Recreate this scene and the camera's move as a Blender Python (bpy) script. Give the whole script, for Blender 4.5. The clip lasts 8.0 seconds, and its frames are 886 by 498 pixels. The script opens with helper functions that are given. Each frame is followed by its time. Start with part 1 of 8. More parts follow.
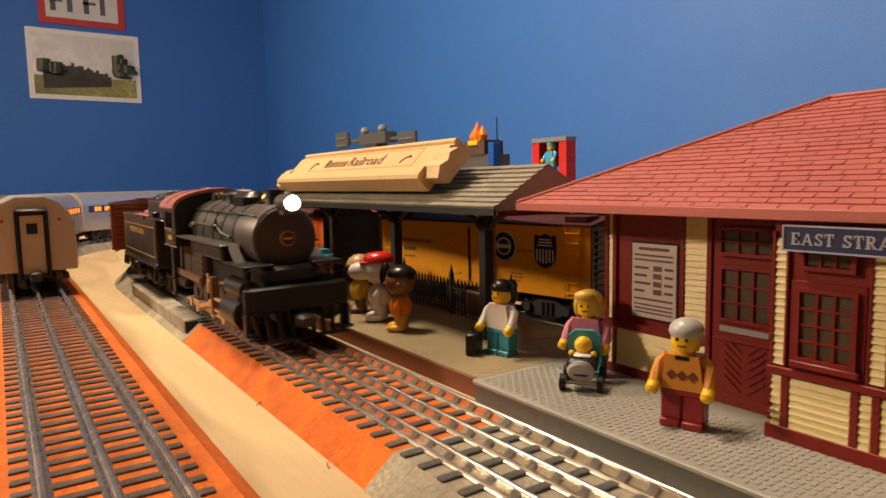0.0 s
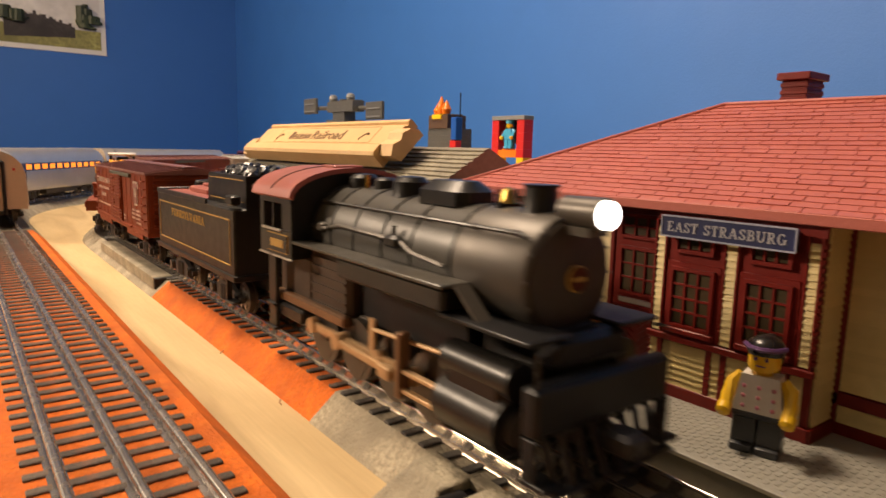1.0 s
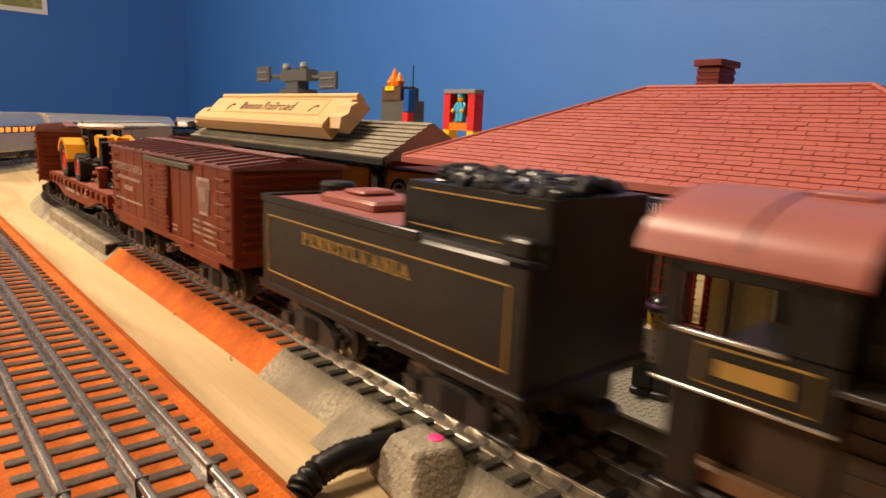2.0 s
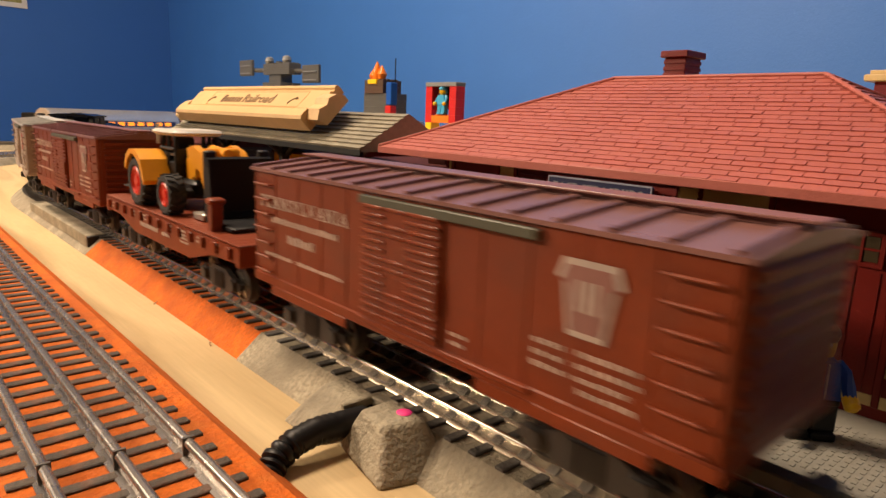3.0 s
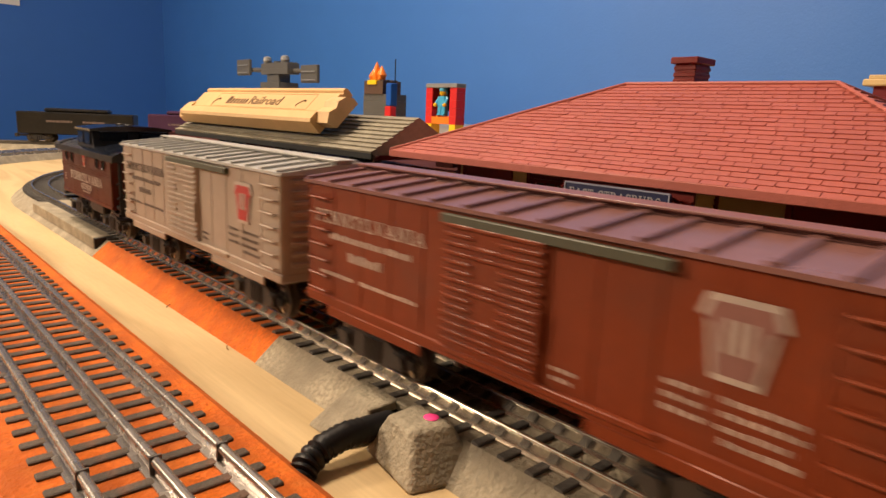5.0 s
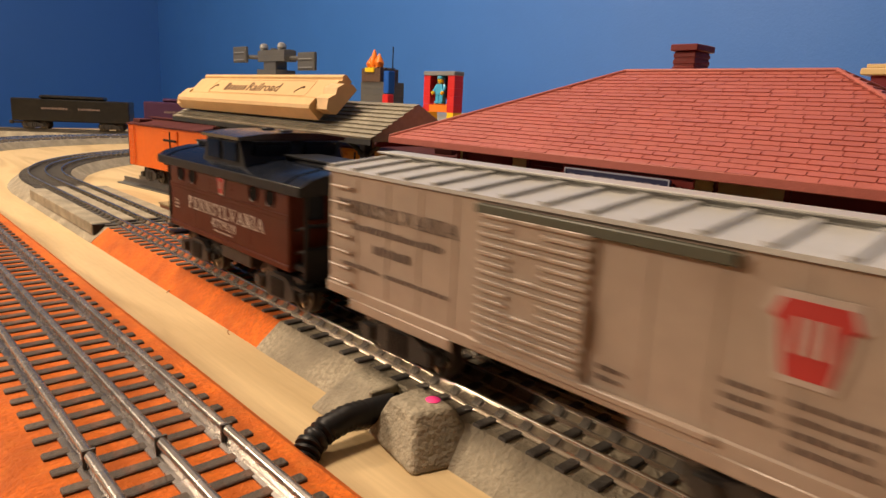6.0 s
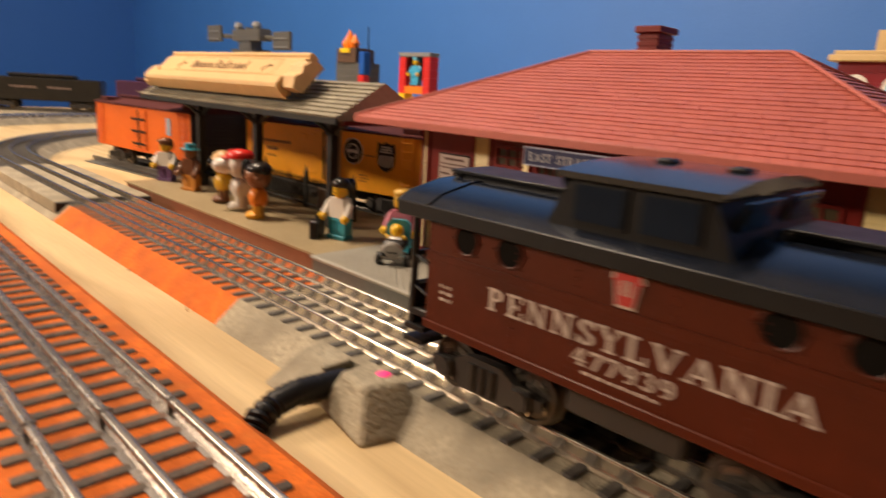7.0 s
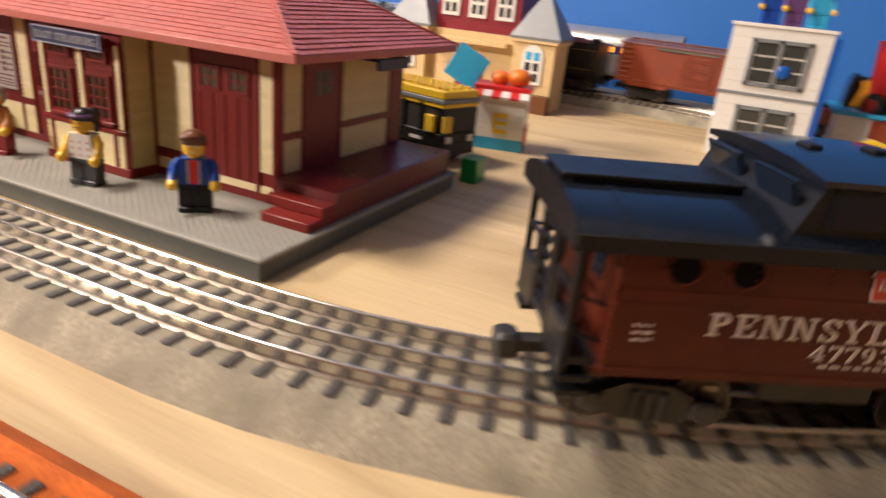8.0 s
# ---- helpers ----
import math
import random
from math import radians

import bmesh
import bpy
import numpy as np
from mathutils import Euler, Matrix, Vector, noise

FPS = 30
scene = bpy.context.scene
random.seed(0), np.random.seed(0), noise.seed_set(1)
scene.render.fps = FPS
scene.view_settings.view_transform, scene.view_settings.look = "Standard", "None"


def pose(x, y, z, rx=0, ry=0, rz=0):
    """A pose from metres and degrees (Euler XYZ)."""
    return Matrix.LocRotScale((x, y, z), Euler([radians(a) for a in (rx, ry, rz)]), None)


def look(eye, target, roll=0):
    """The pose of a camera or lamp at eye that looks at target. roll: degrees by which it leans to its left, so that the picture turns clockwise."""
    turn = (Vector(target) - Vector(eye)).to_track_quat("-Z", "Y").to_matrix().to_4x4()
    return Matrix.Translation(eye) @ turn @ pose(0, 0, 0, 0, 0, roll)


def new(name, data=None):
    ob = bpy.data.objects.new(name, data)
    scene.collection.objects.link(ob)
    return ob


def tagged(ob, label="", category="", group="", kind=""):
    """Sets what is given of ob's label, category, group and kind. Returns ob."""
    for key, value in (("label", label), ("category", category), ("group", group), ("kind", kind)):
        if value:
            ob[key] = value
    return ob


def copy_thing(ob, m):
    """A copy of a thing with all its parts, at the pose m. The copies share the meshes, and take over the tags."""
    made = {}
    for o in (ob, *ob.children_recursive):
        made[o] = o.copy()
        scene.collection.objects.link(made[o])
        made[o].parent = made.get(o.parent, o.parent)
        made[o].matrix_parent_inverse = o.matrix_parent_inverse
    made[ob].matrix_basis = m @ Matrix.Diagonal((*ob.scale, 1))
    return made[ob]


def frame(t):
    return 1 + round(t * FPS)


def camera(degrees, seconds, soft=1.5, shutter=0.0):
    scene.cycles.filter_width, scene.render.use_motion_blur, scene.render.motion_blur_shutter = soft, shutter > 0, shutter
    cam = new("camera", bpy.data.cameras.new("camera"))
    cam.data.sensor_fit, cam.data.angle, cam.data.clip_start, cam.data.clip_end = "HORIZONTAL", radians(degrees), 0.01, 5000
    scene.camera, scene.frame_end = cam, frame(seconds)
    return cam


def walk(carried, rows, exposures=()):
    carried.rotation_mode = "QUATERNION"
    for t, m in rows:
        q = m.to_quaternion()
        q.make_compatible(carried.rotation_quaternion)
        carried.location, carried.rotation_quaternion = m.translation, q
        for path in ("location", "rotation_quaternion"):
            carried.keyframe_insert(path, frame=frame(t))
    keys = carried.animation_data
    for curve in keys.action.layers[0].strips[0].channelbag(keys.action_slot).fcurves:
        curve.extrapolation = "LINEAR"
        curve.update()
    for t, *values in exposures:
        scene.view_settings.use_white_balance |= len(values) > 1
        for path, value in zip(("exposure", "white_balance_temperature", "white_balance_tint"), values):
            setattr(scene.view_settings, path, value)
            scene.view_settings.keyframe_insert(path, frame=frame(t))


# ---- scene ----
cam = camera(68.7, 8.0, soft=1.5, shutter=0.5)
PATH = [
    (0, (0.021, 0.04, 0.097), (1.143, 1.682, -0.108), -1.1),
    (0.5, (0.013, 0.021, 0.101), (1.157, 1.644, -0.143), -0.2),
    (1, (0.008, 0.001, 0.104), (1.202, 1.576, -0.199), 1.4),
    (1.5, (0.002, -0.012, 0.107), (1.253, 1.506, -0.251), 2.3),
    (3, (-0.001, -0.033, 0.105), (1.315, 1.418, -0.296), 2.3),
    (3.5, (-0.002, -0.034, 0.105), (1.314, 1.42, -0.286), 1.9),
    (4, (-0.007, -0.032, 0.107), (1.322, 1.412, -0.278), 2.1),
    (4.5, (-0.009, -0.027, 0.108), (1.322, 1.414, -0.279), 2.4),
    (6, (-0.013, -0.027, 0.106), (1.327, 1.393, -0.328), 2.8),
    (6.5, (-0.013, -0.027, 0.107), (1.304, 1.415, -0.328), 2.4),
    (7, (-0.007, -0.035, 0.104), (1.368, 1.337, -0.373), 3.5),
    (7.2, (-0.004, -0.048, 0.101), (1.483, 1.177, -0.437), 3.9),
    (7.5, (0.006, -0.099, 0.111), (1.608, 0.877, -0.584), 4.8),
    (7.8, (0.006, -0.163, 0.117), (1.673, 0.662, -0.619), 6.2),
    (8, (0.0, -0.194, 0.118), (1.699, 0.56, -0.621), 6.0),
]
walk(cam, [(t, look(eye, target, roll)) for t, eye, target, roll in PATH], [(0, -0.08, 6900, 10), (1, 0.0, 6900, 10), (5, 0.0, 6850, 10), (6, -0.14, 6750, 10), (7, 0.0, 6700, 10), (7.5, 0.12, 6000, 10), (8, 0.5, 5650, 10)])

# ---- light: warm ceiling lamp over the table, added side lamp, dim room round them ----
world = bpy.data.worlds.new("room_dim")
world.use_nodes = True
world.node_tree.nodes["Background"].inputs[0].default_value = (0.9, 0.75, 0.6, 1)
world.node_tree.nodes["Background"].inputs[1].default_value = 0.002
scene.world = world
lamp_data = bpy.data.lights.new("ceiling_bulb", "AREA")
lamp_data.shape, lamp_data.size, lamp_data.energy = "DISK", 0.34, 25
lamp_data.color = (1.0, 0.785, 0.59)
bulb = new("ceiling_bulb", lamp_data)
bulb.matrix_world = look((0.02, 0.78, 1.28), (0.05, 0.74, 0.0))
# unseen lamp added low at the side to light siding cars and car sides
far_data = bpy.data.lights.new("side_fill_lamp", "AREA")
far_data.shape, far_data.size, far_data.energy, far_data.color = "DISK", 0.30, 66, (1.0, 0.785, 0.59)
side_fill = new("side_fill_lamp", far_data)
side_fill.matrix_world = look((-1.38, 1.80, 1.06), (0.2, 0.3, 0.0))
# ---- building helpers ----
class Shape:
    """Collects faces of one mesh, each with a material slot."""

    def __init__(self):
        self.v, self.f, self.m = [], [], []

    def add(self, verts, faces, slot=0, m=None):
        k = len(self.v)
        self.v += [tuple(m @ Vector(p)) if m else tuple(p) for p in verts]
        self.f += [tuple(k + i for i in f) for f in faces]
        self.m += [slot] * len(faces)
        return self

    def box(self, x0, x1, y0, y1, z0, z1, c=0.0, slot=0, m=None):
        """A block; c is the width of its broken edges."""
        if c <= 0:
            v = [(x, y, z) for z in (z0, z1) for x, y in ((x0, y0), (x1, y0), (x1, y1), (x0, y1))]
            f = [(3, 2, 1, 0), (4, 5, 6, 7), (0, 1, 5, 4), (1, 2, 6, 5), (2, 3, 7, 6), (3, 0, 4, 7)]
            return self.add(v, f, slot, m)

        def ring(i, z):
            a, b, d, e = x0 + i, x1 - i, y0 + i, y1 - i
            return [(a + c, d, z), (b - c, d, z), (b, d + c, z), (b, e - c, z), (b - c, e, z), (a + c, e, z), (a, e - c, z), (a, d + c, z)]

        v = ring(c, z0) + ring(0, z0 + c) + ring(0, z1 - c) + ring(c, z1)
        f = [tuple(range(7, -1, -1)), tuple(range(24, 32))]
        f += [(8 * k + i, 8 * k + (i + 1) % 8, 8 * k + 8 + (i + 1) % 8, 8 * k + 8 + i) for k in range(3) for i in range(8)]
        return self.add(v, f, slot, m)

    def lathe(self, profile, seg=20, slot=0, m=None):
        """Turned round z: profile is (radius, z) from bottom to top."""
        v, f = [], []
        for r, z in profile:
            v += [(r * math.cos(2 * math.pi * i / seg), r * math.sin(2 * math.pi * i / seg), z) for i in range(seg)]
        for k in range(len(profile) - 1):
            f += [(k * seg + i, k * seg + (i + 1) % seg, (k + 1) * seg + (i + 1) % seg, (k + 1) * seg + i) for i in range(seg)]
        f += [tuple(range(seg - 1, -1, -1)), tuple(range((len(profile) - 1) * seg, len(profile) * seg))]
        return self.add(v, f, slot, m)

    def rod(self, a, b, r, seg=10, slot=0, r2=None, m=None):
        a, b = Vector(a), Vector(b)
        t = Matrix.Translation(a) @ (b - a).to_track_quat("Z", "Y").to_matrix().to_4x4()
        return self.lathe([(r, 0), (r if r2 is None else r2, (b - a).length)], seg, slot, m @ t if m else t)

    def prism(self, outline, y0, y1, slot=0, m=None):
        """An outline of (x, z), anticlockwise seen from -y, drawn out along y."""
        n = len(outline)
        v = [(x, y0, z) for x, z in outline] + [(x, y1, z) for x, z in outline]
        f = [tuple(range(n)), tuple(range(2 * n - 1, n - 1, -1))]
        f += [((i + 1) % n, i, n + i, n + (i + 1) % n) for i in range(n)]
        return self.add(v, f, slot, m)

    def tube(self, points, r, seg=8, slot=0, m=None):
        pts = [Vector(p) for p in points]
        v, f = [], []
        for i, p in enumerate(pts):
            d = (pts[min(i + 1, len(pts) - 1)] - pts[max(i - 1, 0)]).normalized()
            q = d.to_track_quat("Z", "Y")
            rr = r[i] if isinstance(r, (list, tuple)) else r
            v += [tuple(p + q @ Vector((rr * math.cos(2 * math.pi * k / seg), rr * math.sin(2 * math.pi * k / seg), 0))) for k in range(seg)]
        for i in range(len(pts) - 1):
            f += [(i * seg + k, i * seg + (k + 1) % seg, (i + 1) * seg + (k + 1) % seg, (i + 1) * seg + k) for k in range(seg)]
        f += [tuple(range(seg - 1, -1, -1)), tuple(range((len(pts) - 1) * seg, len(pts) * seg))]
        return self.add(v, f, slot, m)

    def ball(self, x, y, z, rx, ry=None, rz=None, slot=0, m=None, seg=16):
        ry, rz = ry or rx, rz or rx
        n = seg // 2
        t = Matrix.Translation((x, y, z)) @ Matrix.Diagonal((rx, ry, rz, 1))
        prof = [(max(math.sin(math.pi * k / n), 0.02), -math.cos(math.pi * k / n)) for k in range(n + 1)]
        return self.lathe(prof, seg, slot, m @ t if m else t)

    def sweep(self, line, section, slot=0, closed=False):
        """Section of (side, up) points, side to the right of the way, along a line of (x, y)."""
        n, k = len(line), len(section)
        v, f = [], []
        for i in range(n):
            a, b = line[max(i - 1, 0)], line[min(i + 1, n - 1)]
            d = Vector((b[0] - a[0], b[1] - a[1])).normalized()
            v += [(line[i][0] + d.y * s, line[i][1] - d.x * s, z) for s, z in section]
        for i in range(n - 1):
            f += [(i * k + j, i * k + (j + 1) % k, (i + 1) * k + (j + 1) % k, (i + 1) * k + j) for j in range(k)]
        f += [tuple(range(k - 1, -1, -1)), tuple(range((n - 1) * k, n * k))]
        return self.add(v, f, slot)

    def data(self, name, mats, smooth=35):
        me = bpy.data.meshes.new(name)
        me.from_pydata(self.v, [], self.f)
        for m in mats if isinstance(mats, (list, tuple)) else [mats]:
            me.materials.append(m)
        me.polygons.foreach_set("material_index", self.m)
        bm = bmesh.new()
        bm.from_mesh(me)
        bmesh.ops.recalc_face_normals(bm, faces=bm.faces)
        bm.to_mesh(me)
        bm.free()
        if smooth:
            me.polygons.foreach_set("use_smooth", [True] * len(me.polygons))
            me.set_sharp_from_angle(angle=radians(smooth))
        me.update()
        return me


def part(name, shape, material, parent, label="", m=None, smooth=35):
    ob = new(name, shape.data(name, material, smooth) if isinstance(shape, Shape) else shape)
    ob.parent = parent
    if m is not None:
        ob.matrix_basis = m
    return tagged(ob, label) if label else ob


def thing(name, label, category, m=None, group="", kind="", data=None):
    ob = new(name, data)
    if data is None:
        ob.empty_display_size = 0.01
    if m is not None:
        ob.matrix_basis = m
    return tagged(ob, label, category, group, kind)


def solid(name, shape, material, label, category, m=None, group="", kind="", smooth=35):
    return thing(name, label, category, m, group, kind, shape.data(name, material, smooth))


def text_part(words, size, material, parent, m, name="lettering", depth=0.0003, width=None, label="", bold=0.0):
    """Raised lettering in the built-in font, its middle at m, read along +x with +y up."""
    cu = bpy.data.curves.new(name, "FONT")
    cu.body, cu.size, cu.align_x, cu.align_y, cu.extrude, cu.resolution_u = words, size, "CENTER", "CENTER", depth, 2
    cu.offset = bold
    tmp = bpy.data.objects.new(name, cu)
    scene.collection.objects.link(tmp)
    me = bpy.data.meshes.new_from_object(tmp.evaluated_get(bpy.context.evaluated_depsgraph_get()))
    bpy.data.objects.remove(tmp)
    if width:
        xs = [v.co.x for v in me.vertices]
        k = width / (max(xs) - min(xs))
        for v in me.vertices:
            v.co.x *= k
    me.materials.clear()
    me.materials.append(material)
    return part(name, me, material, parent, label, m)


def slab_glyph(ch):
    """Strokes of one slab-serif capital or digit: (advance, quads) in a unit-high box."""
    q, T, H = [], 0.20, 0.10

    def bx(x0, x1, y0, y1):
        q.append([(x0, y0), (x1, y0), (x1, y1), (x0, y1)])

    def foot(x, w=0.21):
        bx(x - w, x + w, 0, 0.09)

    def head(x, w=0.21):
        bx(x - w, x + w, 0.91, 1)

    def stem(x, lo=0.09, hi=0.91, w=T):
        bx(x - w / 2, x + w / 2, lo, hi)

    def slant(x0, y0, x1, y1, w=T):
        q.append([(x0 - w / 2, y0), (x0 + w / 2, y0), (x1 + w / 2, y1), (x1 - w / 2, y1)])

    def bow(cx, cy, rx, ry, a0, a1, n=9):
        for i in range(n):
            a, b = radians(a0 + (a1 - a0) * i / n), radians(a0 + (a1 - a0) * (i + 1) / n)
            ring = [(cx + (rx - k * T) * math.cos(c), cy + (ry - k * H) * math.sin(c)) for c, k in ((a, 0), (b, 0), (b, 1), (a, 1))]
            q.append(ring)

    if ch in "PRB":
        stem(0.2), foot(0.2), head(0.2, 0.2)
        bx(0.3, 0.46, 0.90, 1), bx(0.3, 0.46, 0.46, 0.56), bow(0.44, 0.73, 0.30, 0.27, -90, 90)
        if ch == "R":
            slant(0.72, 0.06, 0.42, 0.48), bx(0.62, 0.88, 0, 0.09)
        if ch == "B":
            bx(0.3, 0.48, 0, 0.10), bow(0.46, 0.28, 0.33, 0.28, -90, 90)
        return 0.92, q
    if ch in "EL":
        stem(0.2), foot(0.2), bx(0.2, 0.76, 0, 0.10), bx(0.66, 0.76, 0.10, 0.32)
        if ch == "E":
            bx(0, 0.74, 0.90, 1), bx(0.64, 0.74, 0.70, 0.90), bx(0.3, 0.54, 0.46, 0.55), bx(0.47, 0.54, 0.38, 0.63)
        else:
            head(0.2, 0.24)
        return 0.86, q
    if ch == "N":
        stem(0.18, w=0.11), foot(0.18, 0.18), bx(0, 0.3, 0.91, 1), stem(0.80, 0, w=0.11), head(0.80, 0.18), slant(0.76, 0, 0.22, 0.98, 0.22)
        return 1.06, q
    if ch == "S" or ch == "3":
        bow(0.38, 0.26, 0.34, 0.26, -170 if ch == "S" else -160, 90), bow(0.38, 0.74, 0.31, 0.26, 270 if ch == "S" else -90, 15 if ch == "S" else 165)
        if ch == "S":
            bx(0.62, 0.70, 0.68, 0.98)
            bx(0.04, 0.12, 0.02, 0.32)
        return 0.80, q
    if ch in "VA":
        up = ch == "A"
        a, b = (0.04, 0.96) if up else (0.96, 0.04)
        slant(0.14, a, 0.50, b, 0.11 if up else T), slant(0.86, a, 0.50, b, T if up else 0.11)
        for x in (0.14, 0.86):
            foot(x, 0.17) if up else head(x, 0.17)
        if up:
            bx(0.28, 0.72, 0.27, 0.36)
        return 1.06, q
    if ch == "Y":
        stem(0.46, 0.09, 0.46), foot(0.46), slant(0.46, 0.44, 0.14, 0.96), slant(0.46, 0.44, 0.80, 0.96, 0.11), head(0.14, 0.17), head(0.80, 0.15)
        return 1.0, q
    if ch == "I":
        stem(0.22), foot(0.22), head(0.22)
        return 0.50, q
    if ch == "T":
        stem(0.40), foot(0.40), bx(0.02, 0.78, 0.90, 1), bx(0.02, 0.10, 0.70, 0.90), bx(0.70, 0.78, 0.70, 0.90)
        return 0.88, q
    if ch == "U":
        stem(0.18, 0.36), head(0.18, 0.18), stem(0.76, 0.36, w=0.11), head(0.76, 0.15), bow(0.45, 0.36, 0.37, 0.36, 180, 360)
        return 1.0, q
    if ch == "G":
        bow(0.46, 0.50, 0.42, 0.50, 40, 320, 14), stem(0.76, 0.05, 0.42, 0.18), bx(0.54, 0.92, 0.40, 0.48)
        return 0.98, q
    if ch == "4":
        stem(0.52, 0.09, 1), foot(0.52), bx(0.02, 0.76, 0.26, 0.36), slant(0.08, 0.34, 0.50, 1, 0.12)
        return 0.84, q
    if ch == "7":
        bx(0.04, 0.72, 0.86, 1), bx(0.04, 0.12, 0.70, 0.86), slant(0.30, 0, 0.64, 0.88)
        return 0.78, q
    if ch == "9":
        bow(0.40, 0.68, 0.34, 0.32, 0, 360, 14), bow(0.36, 0.52, 0.38, 0.52, -110, 30)
        return 0.82, q
    return 0.5, q


def slab_part(words, height, width, material, parent, m, name, label=""):
    """Raised slab-serif lettering, its middle at m, read along +x with +y up."""
    shape, x, glyphs = Shape(), 0.0, []
    for ch in words:
        adv, quads = slab_glyph(ch)
        glyphs.append((x, quads))
        x += adv + 0.06
    k = width / x
    for i, (x0, quads) in enumerate(glyphs):
        for j, quad in enumerate(quads):
            lift = 0.0002 + 0.00001 * (j % 5)
            pts = [((a + x0 - x / 2) * k, (b - 0.5) * height) for a, b in quad]
            shape.add([(a, b, 0) for a, b in pts] + [(a, b, lift) for a, b in pts], [(3, 2, 1, 0), (4, 5, 6, 7), (0, 1, 5, 4), (1, 2, 6, 5), (2, 3, 7, 6), (3, 0, 4, 7)])
    return part(name, shape, material, parent, label, m, smooth=0)


# ---- materials ----
def mat(name, color, rough=0.5, metal=0.0, vary=0.12, scale=120.0, bump=0.0, bump_scale=900.0, coat=0.0, dirt=None, dirt_amount=0.3, glow=0.0, random_tint=0.0, spec=0.5):
    """A painted, moulded or raw surface: two scales of colour change, fine relief, worn gloss."""
    ma = bpy.data.materials.new(name)
    ma.use_nodes = True
    nt = ma.node_tree
    b = nt.nodes["Principled BSDF"]
    co = nt.nodes.new("ShaderNodeTexCoord")

    def noise_node(sc, detail):
        n = nt.nodes.new("ShaderNodeTexNoise")
        n.inputs["Scale"].default_value, n.inputs["Detail"].default_value = sc, detail
        nt.links.new(co.outputs["Object"], n.inputs["Vector"])
        return n.outputs["Fac"]

    def mixed(fac, a, c, mode="MIX"):
        x = nt.nodes.new("ShaderNodeMix")
        x.data_type, x.blend_type = "RGBA", mode
        for sock, val in ((x.inputs["Factor"], fac), (x.inputs[6], a), (x.inputs[7], c)):
            if isinstance(val, (int, float)):
                sock.default_value = val
            elif isinstance(val, tuple):
                sock.default_value = (*val[:3], 1)
            else:
                nt.links.new(val, sock)
        return x.outputs[2]

    def ramp(fac, lo, hi):
        r = nt.nodes.new("ShaderNodeMapRange")
        r.inputs["From Min"].default_value, r.inputs["From Max"].default_value = lo, hi
        nt.links.new(fac, r.inputs["Value"])
        return r.outputs["Result"]

    dark = tuple(c * (1 - vary) for c in color)
    light = tuple(min(c * (1 + vary), 1) for c in color)
    col = mixed(ramp(noise_node(scale * 0.22, 2), 0.3, 0.7), dark, light)
    col = mixed(ramp(noise_node(scale * 2.3, 3), 0.35, 0.75), col, tuple(c * (1 - 0.7 * vary) for c in color))
    if dirt:
        d = nt.nodes.new("ShaderNodeMath")
        d.operation = "MULTIPLY"
        nt.links.new(ramp(noise_node(scale * 0.6, 5), 0.5, 0.72), d.inputs[0])
        d.inputs[1].default_value = dirt_amount
        col = mixed(d.outputs[0], col, dirt)
    if random_tint:
        info = nt.nodes.new("ShaderNodeObjectInfo")
        hs = nt.nodes.new("ShaderNodeHueSaturation")
        nt.links.new(col, hs.inputs["Color"])
        r = nt.nodes.new("ShaderNodeMapRange")
        r.inputs["To Min"].default_value, r.inputs["To Max"].default_value = 1 - random_tint, 1 + random_tint
        nt.links.new(info.outputs["Random"], r.inputs["Value"])
        nt.links.new(r.outputs["Result"], hs.inputs["Value"])
        col = hs.outputs["Color"]
    nt.links.new(col, b.inputs["Base Color"])
    rr = nt.nodes.new("ShaderNodeMapRange")
    rr.inputs["To Min"].default_value, rr.inputs["To Max"].default_value = max(rough - 0.08, 0.03), min(rough + 0.1, 1)
    nt.links.new(noise_node(scale * 1.1, 3), rr.inputs["Value"])
    nt.links.new(rr.outputs["Result"], b.inputs["Roughness"])
    b.inputs["Metallic"].default_value = metal
    b.inputs["Coat Weight"].default_value = coat
    b.inputs["Specular IOR Level"].default_value = spec
    if bump:
        bn = nt.nodes.new("ShaderNodeBump")
        bn.inputs["Strength"].default_value, bn.inputs["Distance"].default_value = bump, 0.001
        nt.links.new(noise_node(bump_scale, 4), bn.inputs["Height"])
        nt.links.new(bn.outputs["Normal"], b.inputs["Normal"])
    if glow:
        b.inputs["Emission Color"].default_value = (*color, 1)
        b.inputs["Emission Strength"].default_value = glow
    return ma


